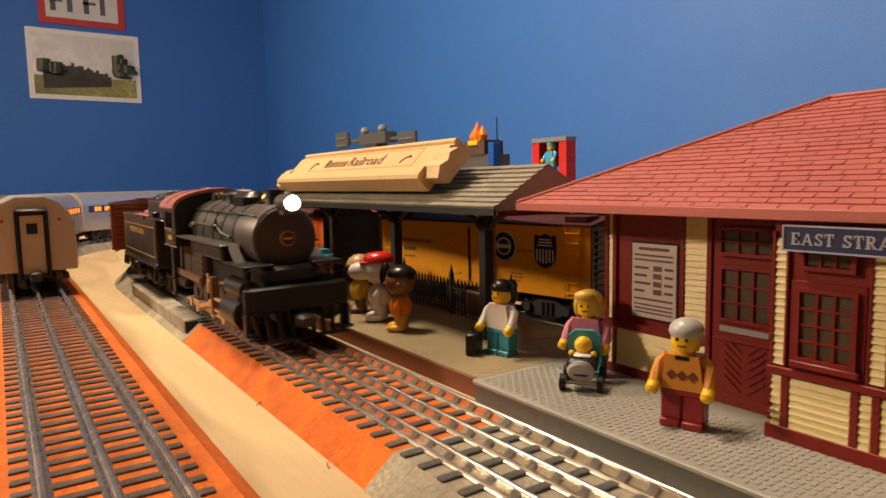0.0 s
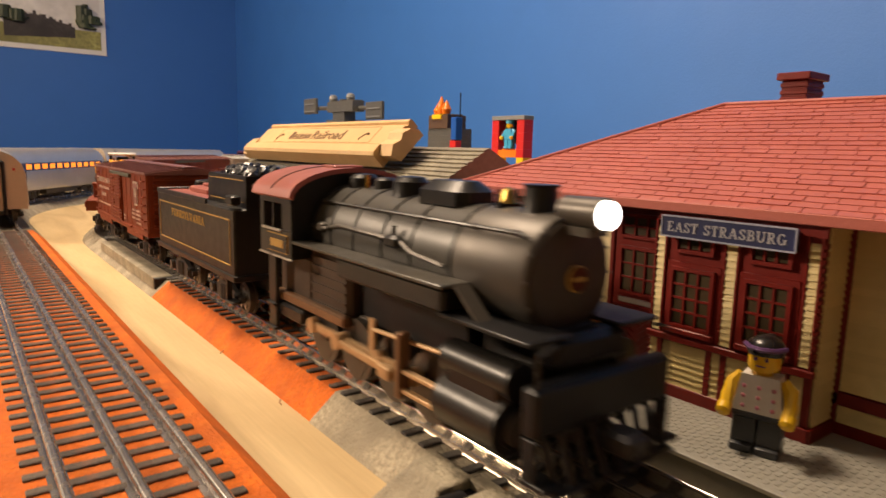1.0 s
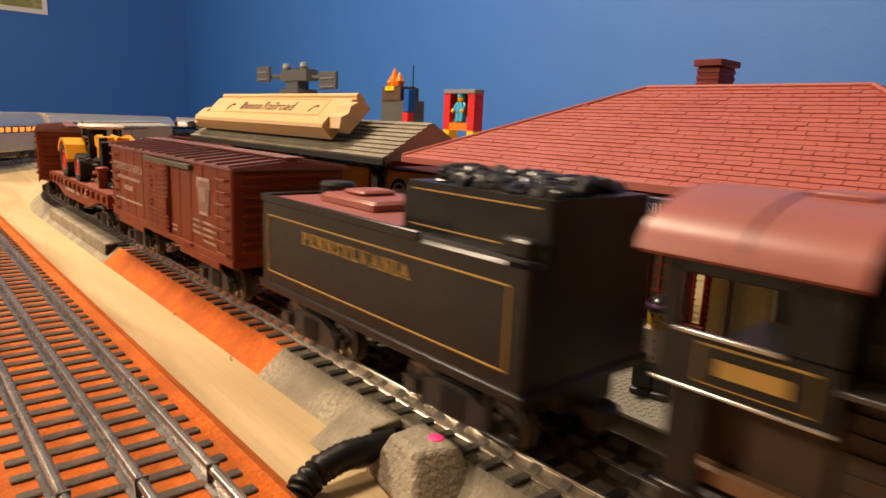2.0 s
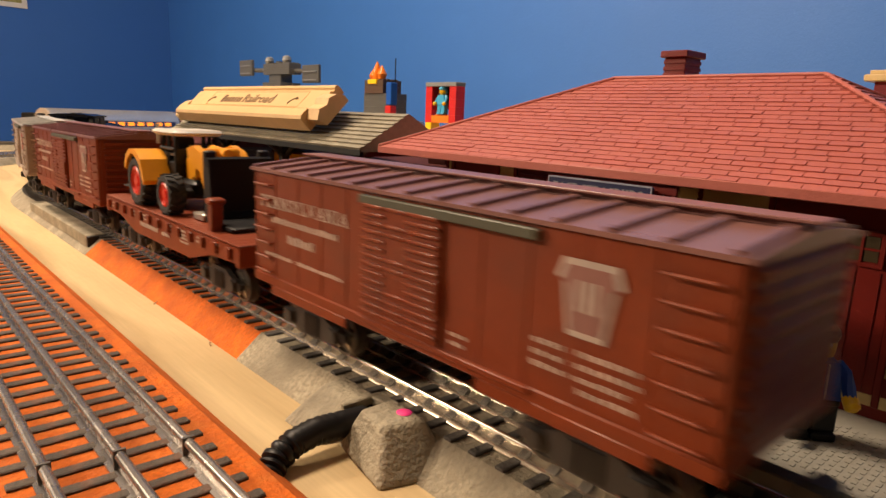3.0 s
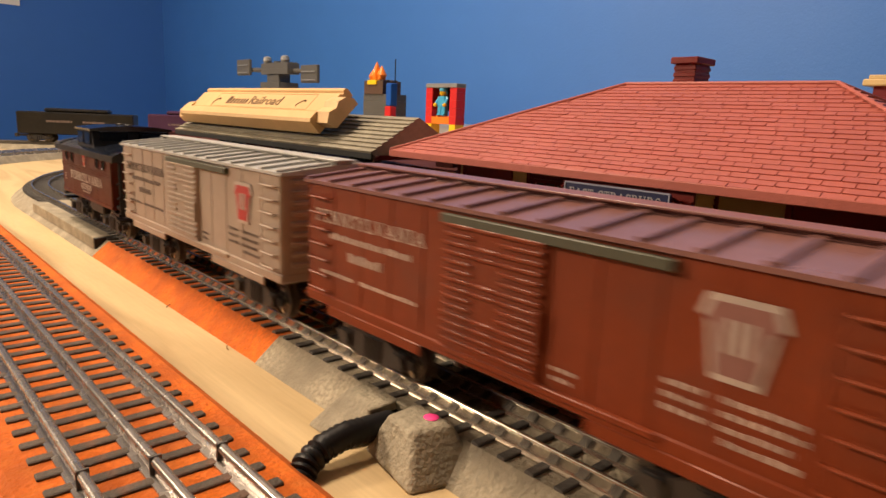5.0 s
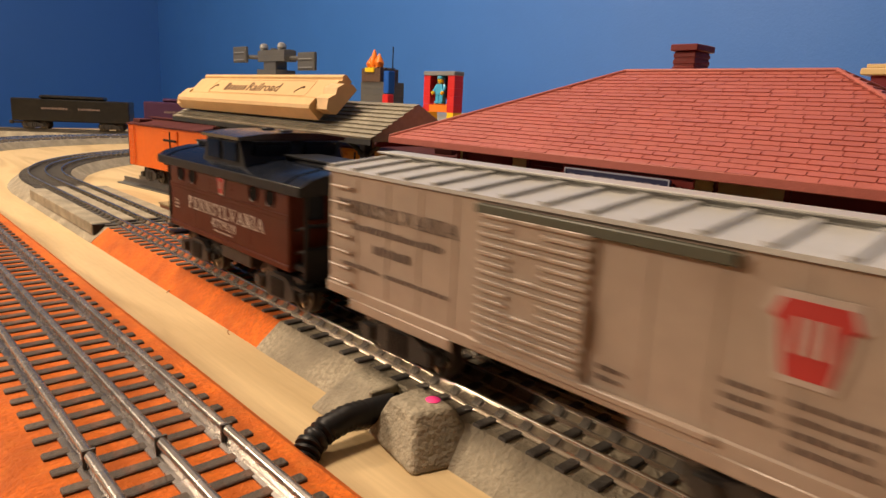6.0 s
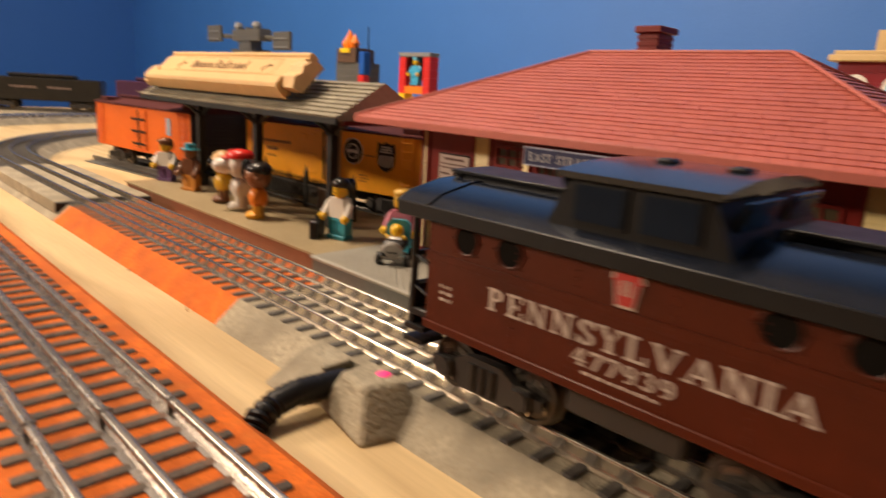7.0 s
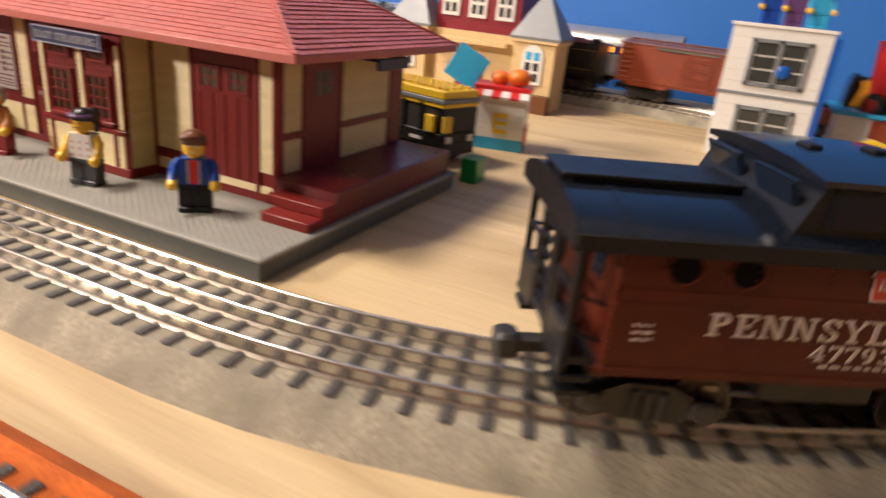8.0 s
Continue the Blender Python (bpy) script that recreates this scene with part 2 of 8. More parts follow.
def plywood_mat():
    ma = mat("plywood", (0.62, 0.43, 0.22), 0.55)
    nt = ma.node_tree
    b = nt.nodes["Principled BSDF"]
    co = nt.nodes.new("ShaderNodeTexCoord")
    mp = nt.nodes.new("ShaderNodeMapping")
    mp.inputs["Scale"].default_value = (9, 1.6, 9)
    nt.links.new(co.outputs["Object"], mp.inputs["Vector"])
    n0 = nt.nodes.new("ShaderNodeTexNoise")
    n0.inputs["Scale"].default_value, n0.inputs["Detail"].default_value, n0.inputs["Distortion"].default_value = 1.6, 2, 0.6
    nt.links.new(mp.outputs[0], n0.inputs["Vector"])
    wv = nt.nodes.new("ShaderNodeMath")
    wv.operation = "MULTIPLY"
    wv.inputs[1].default_value = 9
    nt.links.new(n0.outputs["Fac"], wv.inputs[0])
    fr = nt.nodes.new("ShaderNodeMath")
    fr.operation = "PINGPONG"
    fr.inputs[1].default_value = 1
    nt.links.new(wv.outputs[0], fr.inputs[0])
    fine = nt.nodes.new("ShaderNodeTexNoise")
    fine.inputs["Scale"].default_value, fine.inputs["Detail"].default_value = 26, 5
    mp2 = nt.nodes.new("ShaderNodeMapping")
    mp2.inputs["Scale"].default_value = (30, 1.5, 30)
    nt.links.new(co.outputs["Object"], mp2.inputs["Vector"])
    nt.links.new(mp2.outputs[0], fine.inputs["Vector"])
    rmp = nt.nodes.new("ShaderNodeValToRGB")
    rmp.color_ramp.elements[0].color, rmp.color_ramp.elements[1].color = (0.62, 0.468, 0.25, 1), (0.49, 0.355, 0.18, 1)
    rmp.color_ramp.elements[0].position, rmp.color_ramp.elements[1].position = 0.25, 1.0
    nt.links.new(fr.outputs[0], rmp.inputs[0])
    mx = nt.nodes.new("ShaderNodeMix")
    mx.data_type, mx.blend_type = "RGBA", "MULTIPLY"
    mx.inputs["Factor"].default_value = 0.35
    nt.links.new(rmp.outputs[0], mx.inputs[6])
    nt.links.new(fine.outputs["Color"], mx.inputs[7])
    gr = nt.nodes.new("ShaderNodeRGBToBW")
    nt.links.new(fine.outputs["Color"], gr.inputs[0])
    lift = nt.nodes.new("ShaderNodeMapRange")
    lift.inputs["From Min"].default_value, lift.inputs["From Max"].default_value = 0.3, 0.7
    lift.inputs["To Min"].default_value, lift.inputs["To Max"].default_value = 0.74, 1.14
    nt.links.new(gr.outputs[0], lift.inputs["Value"])
    nt.links.new(lift.outputs["Result"], mx.inputs[7])
    nt.links.new(mx.outputs[2], b.inputs["Base Color"])
    return ma


M_PLY = plywood_mat()
M_WALL = mat("blue_wall_paint", (0.031, 0.160, 0.545), 0.55, vary=0.05, scale=4, bump=0.25, bump_scale=260)
M_BEIGE = mat("beige_wall_paint", (0.36, 0.29, 0.20), 0.7, vary=0.05, scale=4)
M_CEIL = mat("white_ceiling_paint", (0.8, 0.78, 0.74), 0.8, vary=0.03, scale=6)
M_FLOOR = mat("carpet", (0.22, 0.19, 0.16), 0.95, vary=0.2, scale=60, bump=0.6)
M_ORANGE = mat("orange_foam", (0.62, 0.125, 0.003), 0.85, vary=0.34, scale=260, bump=0.8, bump_scale=650, dirt=(0.66, 0.20, 0.02), dirt_amount=0.3)
M_GREY = mat("grey_roadbed", (0.33, 0.29, 0.21), 0.8, vary=0.38, scale=260, bump=0.9, bump_scale=620)
M_TIE = mat("dark_tie", (0.075, 0.055, 0.04), 0.6, vary=0.3, scale=300, bump=0.5, random_tint=0.25, dirt=(0.35, 0.1, 0.03), dirt_amount=0.25)
M_TIEG = mat("grey_tie", (0.06, 0.055, 0.05), 0.6, vary=0.25, scale=300, bump=0.4, random_tint=0.2)
M_RAIL = mat("steel_rail", (0.68, 0.62, 0.54), 0.17, 0.93, vary=0.08, scale=150)
M_TUBE = mat("dull_tubular_rail", (0.42, 0.39, 0.36), 0.25, 0.8, vary=0.15, scale=150)
M_RAILD = mat("blackened_steel", (0.16, 0.15, 0.14), 0.4, 0.8, vary=0.2, scale=150)
M_RED = mat("barn_red_plastic", (0.160, 0.009, 0.005), 0.42, vary=0.12, scale=160, bump=0.1, spec=0.35)
M_ROOF = mat("red_shingle_plastic", (0.43, 0.115, 0.088), 0.45, vary=0.08, scale=140, bump=0.15, random_tint=0.03)
M_CREAM = mat("cream_plastic", (0.66, 0.53, 0.24), 0.5, vary=0.08, scale=120, bump=0.1, random_tint=0.05)
M_BASE = mat("grey_platform_plastic", (0.30, 0.29, 0.25), 0.6, vary=0.1, scale=200, bump=0.2)
M_BASED = mat("dark_grey_plastic", (0.10, 0.105, 0.10), 0.5, vary=0.12, scale=120, bump=0.2)
M_NAVY = mat("navy_enamel", (0.012, 0.017, 0.075), 0.45)
M_WHITE = mat("white_print", (0.72, 0.70, 0.66), 0.6, vary=0.08)
M_BLACK = mat("black_plastic", (0.010, 0.010, 0.011), 0.42, vary=0.2, scale=160, spec=0.3)
M_BLACKM = mat("black_engine_paint", (0.014, 0.013, 0.0115), 0.36, vary=0.25, scale=160, dirt=(0.045, 0.035, 0.025), dirt_amount=0.2, spec=0.4)
M_GUN = mat("graphite_paint", (0.085, 0.074, 0.062), 0.43, 0.3, vary=0.15, scale=120)
M_WOOD = mat("pale_carved_wood", (0.66, 0.44, 0.21), 0.5, vary=0.1, scale=60)
M_BROWN = mat("boxcar_brown", (0.215, 0.040, 0.012), 0.40, spec=0.32, vary=0.12, scale=90, bump=0.08, dirt=(0.12, 0.05, 0.035), dirt_amount=0.3)
M_BROWNR = mat("boxcar_roof_brown", (0.25, 0.115, 0.10), 0.3, vary=0.12, scale=90)
M_CAB = mat("caboose_brown", (0.084, 0.0155, 0.0060), 0.38, vary=0.14, scale=90, bump=0.08, spec=0.22, dirt=(0.03, 0.010, 0.007), dirt_amount=0.35)
M_CABROOF = mat("caboose_black_roof", (0.009, 0.012, 0.020), 0.17, vary=0.2, scale=90)
M_GREYCAR = mat("light_grey_car", (0.40, 0.315, 0.25), 0.42, vary=0.1, scale=80, dirt=(0.3, 0.2, 0.14), dirt_amount=0.3)
M_GREYROOF = mat("light_grey_roof", (0.5, 0.49, 0.46), 0.35, vary=0.1, scale=80)
# ---- ways of the rails ----
R, CX, Y_NEAR, Y_FAR = 0.355, 0.146, -0.04, 0.72


def loop_point(u, x0, r, y_near, y_far):
    """Place and heading on a left-hand loop; u runs with the train, 0 where y = 0 on the near straight."""
    straight = y_far - y_near
    total = 2 * straight + 2 * math.pi * r
    d = (u + y_far) % total
    if d < straight:
        return x0, y_far - d, 0.0, -1.0
    d -= straight
    if d < math.pi * r:
        a = d / r
        return x0 + r - r * math.cos(a), y_near - r * math.sin(a), math.sin(a), -math.cos(a)
    d -= math.pi * r
    if d < straight:
        return x0 + 2 * r, y_near + d, 0.0, 1.0
    a = (d - straight) / r
    return x0 + r + r * math.cos(a), y_far + r * math.sin(a), -math.sin(a), math.cos(a)


def inner(u):
    return loop_point(u, CX, R, Y_NEAR, Y_FAR)


OX, OR, OY_NEAR, OY_FAR = 0.042, 0.459, -0.60, 0.95


def outer(u):
    return loop_point(u, OX, OR, OY_NEAR, OY_FAR)


# ---- room ----
WALL_X, WALL_Y = 1.06, 2.95
solid("floor", Shape().box(-3.4, WALL_X, -2.0, WALL_Y, -0.95, -0.9), M_FLOOR, "brown carpet floor under the train table", "floor", kind="structure", smooth=0)
solid("wall_east", Shape().box(WALL_X, WALL_X + 0.1, -2.1, WALL_Y + 0.1, -0.95, 1.5), M_WALL, "plain wall painted deep blue", "wall", kind="structure", smooth=0)
solid("wall_north", Shape().box(-3.5, WALL_X, WALL_Y, WALL_Y + 0.1, -0.95, 1.5), M_WALL, "plain wall painted deep blue", "wall", kind="structure", smooth=0)
# unseen walls that close the room; beige chosen to bounce warm light back
solid("wall_west", Shape().box(-3.5, -3.4, -2.1, WALL_Y, -0.95, 1.5), M_BEIGE, "plain unseen wall, beige for warm bounced light", "wall", kind="structure", smooth=0)
solid("wall_south", Shape().box(-3.4, WALL_X, -2.1, -2.0, -0.95, 1.5), M_BEIGE, "plain unseen wall, beige for warm bounced light", "wall", kind="structure", smooth=0)
solid("ceiling", Shape().box(-3.5, WALL_X + 0.1, -2.1, WALL_Y + 0.1, 1.5, 1.55), M_CEIL, "white painted ceiling", "ceiling", kind="structure", smooth=0)
table = thing("train_table", "pale plywood train table top with wood grain", "table", kind="structure")
part("tabletop", Shape().box(-0.12, WALL_X - 0.006, -1.3, 1.9, -0.018, 0), M_PLY, table, smooth=0)
for x, y in ((-0.05, -1.2), (0.95, -1.2), (-0.05, 1.8), (0.95, 1.8)):
    part("table_leg", Shape().box(x - 0.04, x + 0.04, y - 0.04, y + 0.04, -0.9, -0.018, 0.003), M_PLY, table)


def ceiling_lamp(x, y, z):
    """Shallow glass-bowl fixture, added unseen; its bulb is the lamp below it."""
    th = thing("ceiling_lamp", "unseen round lamp on a stem from the ceiling", "lamp", pose(x, y, 0))
    part("stem", Shape().rod((0, 0, z + 0.03), (0, 0, 1.5), 0.012, 10), M_RAILD, th)
    part("shade", Shape().lathe([(0.16, z + 0.012), (0.17, z + 0.016), (0.12, z + 0.035), (0.02, z + 0.045)], 24), M_CEIL, th)


ceiling_lamp(0.02, 0.78, 1.28)
# this fixture is made up to go with the added side lamp
ceiling_lamp(-1.38, 1.80, 1.06)
# ---- track ----
TOP = 0.010
RAIL_TOP = 0.0160
RAIL = [(-0.0019, 0), (-0.0019, 0.0006), (-0.0004, 0.0011), (-0.0004, 0.0045)]
RAIL += [(0.0008 * math.cos(math.pi * (1 - k / 8)), 0.0052 + 0.0008 * math.sin(math.pi * (1 - k / 8))) for k in range(9)]
RAIL += [(0.0004, 0.0045), (0.0004, 0.0011), (0.0019, 0.0006), (0.0019, 0)]
TIE = Shape().box(-0.0245, 0.0245, -0.0018, 0.0018, -0.001, 0.0009, 0.0003)
TIE_O = TIE.data("tie", M_TIE)
TIE_G = TIE.data("tie", M_TIEG)


def line_of(way, u0, u1, step):
    n = max(int(abs(u1 - u0) / step), 1)
    return [way(u0 + (u1 - u0) * i / n)[:2] for i in range(n + 1)]


def bed(name, way, u0, u1, material, label, half_top=0.0245, half_foot=0.036, step=0.03, height=TOP):
    sec = [(-half_foot, 0.0), (half_foot, 0.0), (half_foot - 0.001, 0.0012), (half_top, height), (-half_top, height), (-half_foot + 0.001, 0.0012)]
    ob = thing(name, label, "roadbed", kind="structure", data=Shape().sweep(line_of(way, u0, u1, step), sec).data(name, material, 30))
    return ob


TUBE = [(-0.0026, 0), (-0.0026, 0.0006), (-0.0007, 0.0012), (-0.0007, 0.0030)]
TUBE += [(0.0014 * math.cos(math.pi * (1.2 - 1.4 * k / 10)), 0.0046 + 0.0014 * math.sin(math.pi * (1.2 - 1.4 * k / 10))) for k in range(11)]
TUBE += [(0.0007, 0.0030), (0.0007, 0.0012), (0.0026, 0.0006), (0.0026, 0)]


def rails(way, u0, u1, parent, step=0.02, gauge=0.0158, section=RAIL, material=M_RAIL):
    line = line_of(way, u0, u1, step)
    for side in (-gauge, 0, gauge):
        part("rail", Shape().sweep(line, [(side + s, TOP + z) for s, z in section]), material, parent)


def ties(way, u0, u1, pitch, mesh, parent):
    n = int(abs(u1 - u0) / pitch)
    for i in range(n):
        x, y, hx, hy = way(u0 + (u1 - u0) * (i + 0.5) / n)
        jitter = random.uniform(-0.8, 0.8)
        part("tie", mesh, None, parent, m=pose(x, y, TOP, 0, 0, math.degrees(math.atan2(-hx, hy)) + jitter))
# the loop that the freight train runs on: grey moulded bed at both ends, orange foam between
OR_A, OR_B = 0.462, 0.2175
bed("roadbed_grey_near", inner, -OR_B, 1.5, M_GREY, "grey moulded ballast roadbed with rough grain")
bed("roadbed_orange", inner, -OR_A, -OR_B, M_ORANGE, "bright orange foam roadbed under the straight track", half_foot=0.0355)
bed("roadbed_grey_far", inner, -2.0, -OR_A, M_GREY, "grey moulded ballast roadbed of the far curve")
bed("roadbed_left_orange", outer, -0.80, 0.6, M_ORANGE, "bright orange foam roadbed of the outer track", half_top=0.030, half_foot=0.040)
bed("roadbed_left_grey", outer, -2.5, -0.80, M_GREY, "grey moulded roadbed of the outer track's curve", half_top=0.030, half_foot=0.040)
track_in = thing("inner_track", "three-rail track with shiny rails and dark ties", "track", kind="structure")
track_out = thing("outer_track", "three-rail track on orange foam with dark wooden ties", "track", kind="structure")
rails(inner, -2.0, 1.5, track_in)
for x, y in ((OX + 0.0165, 0.1335), (OX, 0.1375), (OX - 0.0165, 0.1415)):
    part("rail_joint", Shape().box(x - 0.0016, x + 0.0016, y - 0.0004, y + 0.0004, TOP + 0.0004, TOP + 0.0062), M_RAILD, track_out, smooth=0)
rails(outer, -2.5, 0.6, track_out, gauge=0.0165, section=TUBE, material=M_TUBE)


def ties_stuff(way, u0, u1, pitch, material, name):
    sh = Shape()
    n = int(abs(u1 - u0) / pitch)
    for i in range(n):
        x, y, hx, hy = way(u0 + (u1 - u0) * (i + 0.5) / n)
        sh.box(-0.0245, 0.0245, -0.0019, 0.0019, -0.001, 0.0016, 0.0004, m=pose(x, y, TOP, 0, 0, math.degrees(math.atan2(-hx, hy)) + random.uniform(-0.8, 0.8)))
    return solid(name, sh, material, "dark ties of the far part of the track", "ties", kind="stuff")
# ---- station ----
# panes are opaque; the unlit rooms behind them are put into this colour
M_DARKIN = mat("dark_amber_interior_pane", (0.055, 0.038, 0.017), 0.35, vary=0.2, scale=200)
M_DECK = mat("oxblood_deck_paint", (0.13, 0.012, 0.012), 0.3, vary=0.15, scale=120)
M_PAPER = mat("notice_paper", (0.44, 0.36, 0.32), 0.7, vary=0.05)
M_INK = mat("brown_ink", (0.10, 0.05, 0.04), 0.7)
PZ = 0.0105
EX0, EX1, EY0, EY1, EZ = 0.2265, 0.3880, -0.0170, 0.2770, 0.0862
RX, RY0, RY1, RZ = 0.3020, 0.0690, 0.1710, 0.1278


def station():
    st = thing("station", "red and cream model railway station with red shingle hip roof", "building")
    base = part("platform", Shape().box(0.188, 0.372, -0.031, 0.262, 0, PZ - 0.0008, 0.0006), M_BASED, st, "dark grey station base")
    part("platform_top", Shape().box(0.1872, 0.3728, -0.0318, 0.2628, PZ - 0.0020, PZ, 0.0005), M_BASE, st, "pale grey ribbed platform surface")
    ribs = Shape()
    for k in range(118):
        y = -0.030 + k * 0.00246
        for j in range(11):
            x = 0.1895 + j * 0.00385 + (k % 2) * 0.0019
            ribs.box(x, x + 0.0024, y, y + 0.0012, PZ - 0.0004, PZ + 0.00022)
    tagged(part("tread_pattern", ribs, M_BASE, st, smooth=0), kind="stuff")
    wall = part("wall", Shape().box(0.246, 0.366, 0.008, 0.238, PZ, EZ - 0.001).box(0.2285, 0.247, 0.090, 0.152, PZ, EZ - 0.001), M_RED, st, "barn red panelled wall")

    def face_x(x, y0, y1, z0, z1, proud, ma, name, parent=None, c=0.0002, label=""):
        return part(name, Shape().box(x - proud, x + 0.0004, min(y0, y1), max(y0, y1), z0, z1, c), ma, parent or wall, label)

    def clap_x(x, y0, y1, z0, z1, pitch=0.0024):
        y0, y1 = min(y0, y1), max(y0, y1)
        n = max(int(round((z1 - z0) / pitch)), 1)
        p = (z1 - z0) / n
        for k in range(n):
            z = z0 + k * p
            part("board", Shape().add([(x - 0.0010, y0, z), (x - 0.0010, y1, z), (x + 0.0003, y1, z), (x + 0.0003, y0, z), (x - 0.0003, y0, z + p), (x - 0.0003, y1, z + p), (x + 0.0003, y1, z + p), (x + 0.0003, y0, z + p)], [(0, 1, 2, 3), (4, 7, 6, 5), (0, 4, 5, 1), (1, 5, 6, 2), (2, 6, 7, 3), (3, 7, 4, 0)]), M_CREAM, wall, smooth=0)

    def clap_y(y, x0, x1, z0, z1, pitch=0.0024):
        n = max(int(round((z1 - z0) / pitch)), 1)
        p = (z1 - z0) / n
        for k in range(n):
            z = z0 + k * p
            part("board", Shape().add([(x0, y - 0.0010, z), (x1, y - 0.0010, z), (x1, y + 0.0003, z), (x0, y + 0.0003, z), (x0, y - 0.0003, z + p), (x1, y - 0.0003, z + p), (x1, y + 0.0003, z + p), (x0, y + 0.0003, z + p)], [(0, 1, 2, 3), (4, 7, 6, 5), (0, 4, 5, 1), (1, 5, 6, 2), (2, 6, 7, 3), (3, 7, 4, 0)]), M_CREAM, wall, smooth=0)

    def sash_x(x, y0, y1, z0, z1, nx, nz, proud, name="window", frame_w=0.0014):
        """A window in the front: frame and glazing bars in one moulding, panes set back."""
        y0, y1 = min(y0, y1), max(y0, y1)
        sh = Shape()
        for a, b, c, d in ((y0, y1, z0, z0 + frame_w), (y0, y1, z1 - frame_w, z1), (y0, y0 + frame_w, z0 + frame_w, z1 - frame_w), (y1 - frame_w, y1, z0 + frame_w, z1 - frame_w)):
            sh.box(x - proud, x + 0.0003, a, b, c, d)
        iy0, iy1, iz0, iz1 = y0 + frame_w, y1 - frame_w, z0 + frame_w, z1 - frame_w
        for k in range(1, nx):
            yy = iy0 + (iy1 - iy0) * k / nx
            sh.box(x - proud * 0.8, x + 0.0003, yy - 0.0004, yy + 0.0004, iz0, iz1)
        for k in range(1, nz):
            zz = iz0 + (iz1 - iz0) * k / nz
            sh.box(x - proud * 0.75, x + 0.0003, iy0, iy1, zz - 0.0004, zz + 0.0004)
        w = part(name, sh, M_RED, st, smooth=0)
        for i in range(nx):
            for j in range(nz):
                ya, yb = iy0 + (iy1 - iy0) * i / nx, iy0 + (iy1 - iy0) * (i + 1) / nx
                za, zb = iz0 + (iz1 - iz0) * j / nz, iz0 + (iz1 - iz0) * (j + 1) / nz
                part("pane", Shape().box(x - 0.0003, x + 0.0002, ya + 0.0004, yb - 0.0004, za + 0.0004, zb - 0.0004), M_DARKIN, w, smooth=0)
        return w

    B, C = 0.2285, 0.2460
    # bay front
    face_x(B, 0.1530, 0.0890, PZ, PZ + 0.0048, 0.0016, M_RED, "base_trim")
    for a, b in ((0.1515, 0.1484), (0.1455, 0.1275), (0.1248, 0.1217), (0.1190, 0.1000), (0.0965, 0.0925)):
        clap_x(B, a, b, PZ + 0.0048, 0.0320)
    for y in (0.1469, 0.1261, 0.1203, 0.0982):
        face_x(B, y + 0.0012, y - 0.0012, PZ + 0.0045, 0.0330, 0.0012, M_RED, "trim")
    face_x(B, 0.1530, 0.0890, 0.0325, 0.0352, 0.0020, M_RED, "sill", c=0.0004)
    for a, b in ((0.1512, 0.1478), (0.1225, 0.1185), (0.0945, 0.0912)):
        clap_x(B, a, b, 0.0358, 0.0770)
        face_x(B, a + 0.0010, a, 0.0352, 0.0790, 0.0012, M_RED, "trim")
        face_x(B, b, b - 0.0010, 0.0352, 0.0790, 0.0012, M_RED, "trim")
    for a, b in ((0.1462, 0.1240), (0.1172, 0.0962)):
        face_x(B, a, b, 0.0352, 0.0640, 0.0006, M_RED, "window_surround")
        sash_x(B - 0.0006, a - 0.0020, b + 0.0020, 0.0385, 0.0620, 3, 4, 0.0014)
        face_x(B, a - 0.0008, b + 0.0008, 0.0360, 0.0385, 0.0024, M_RED, "window_sill", st, 0.0005)
        sash_x(B - 0.0006, a - 0.0030, b + 0.0030, 0.0675, 0.0745, 3, 1, 0.0012, "transom_window")
    # notched corner blocks of the bay
    for k in range(16):
        part("quoin", Shape().box(B - 0.0008, B + 0.0016, 0.0895, 0.0910, 0.0365 + k * 0.0026, 0.0365 + k * 0.0026 + 0.0018, 0.0002), M_RED, wall)
        part("quoin", Shape().box(B - 0.0008, B + 0.0016, 0.1512, 0.1526, 0.0165 + k * 0.0040, 0.0165 + k * 0.0040 + 0.0028, 0.0002), M_RED, wall)
    # name board
    sg = part("name_board", Shape().box(B - 0.0062, B - 0.0040, 0.0965, 0.1465, 0.0737, 0.0818, 0.0006), M_NAVY, st, "navy station name board")
    rim = Shape()
    for y0, y1, z0, z1 in ((0.0965, 0.1465, 0.0737, 0.0742), (0.0965, 0.1465, 0.0813, 0.0818), (0.0965, 0.0970, 0.0742, 0.0813), (0.1460, 0.1465, 0.0742, 0.0813)):
        rim.box(B - 0.0066, B - 0.0061, y0, y1, z0, z1)
    part("board_border", rim, mat("grey_blue_trim", (0.32, 0.33, 0.42), 0.5), sg, smooth=0)
    slab_part("EAST STRASBURG", 0.0037, 0.0445, mat("grey_board_lettering", (0.34, 0.33, 0.36), 0.6), sg, Matrix(((0, 0, -1, B - 0.0063), (-1, 0, 0, 0.1215), (0, 1, 0, 0.0777), (0, 0, 0, 1))), "board_lettering")
    part("board_bracket", Shape().box(B - 0.0042, B, 0.098, 0.100, 0.076, 0.080).box(B - 0.0042, B, 0.143, 0.145, 0.076, 0.080), M_RED, sg)
    # the bay's side wall
    clap_y(0.0900, 0.2300, 0.2455, PZ + 0.005, EZ - 0.004)
    part("base_trim", Shape().box(0.2275, 0.2460, 0.0882, 0.0905, PZ, PZ + 0.0048), M_RED, wall)
    # wall beside the waiting-room door
    face_x(C, 0.2385, 0.0080, PZ, PZ + 0.0042, 0.0012, M_RED, "base_trim")
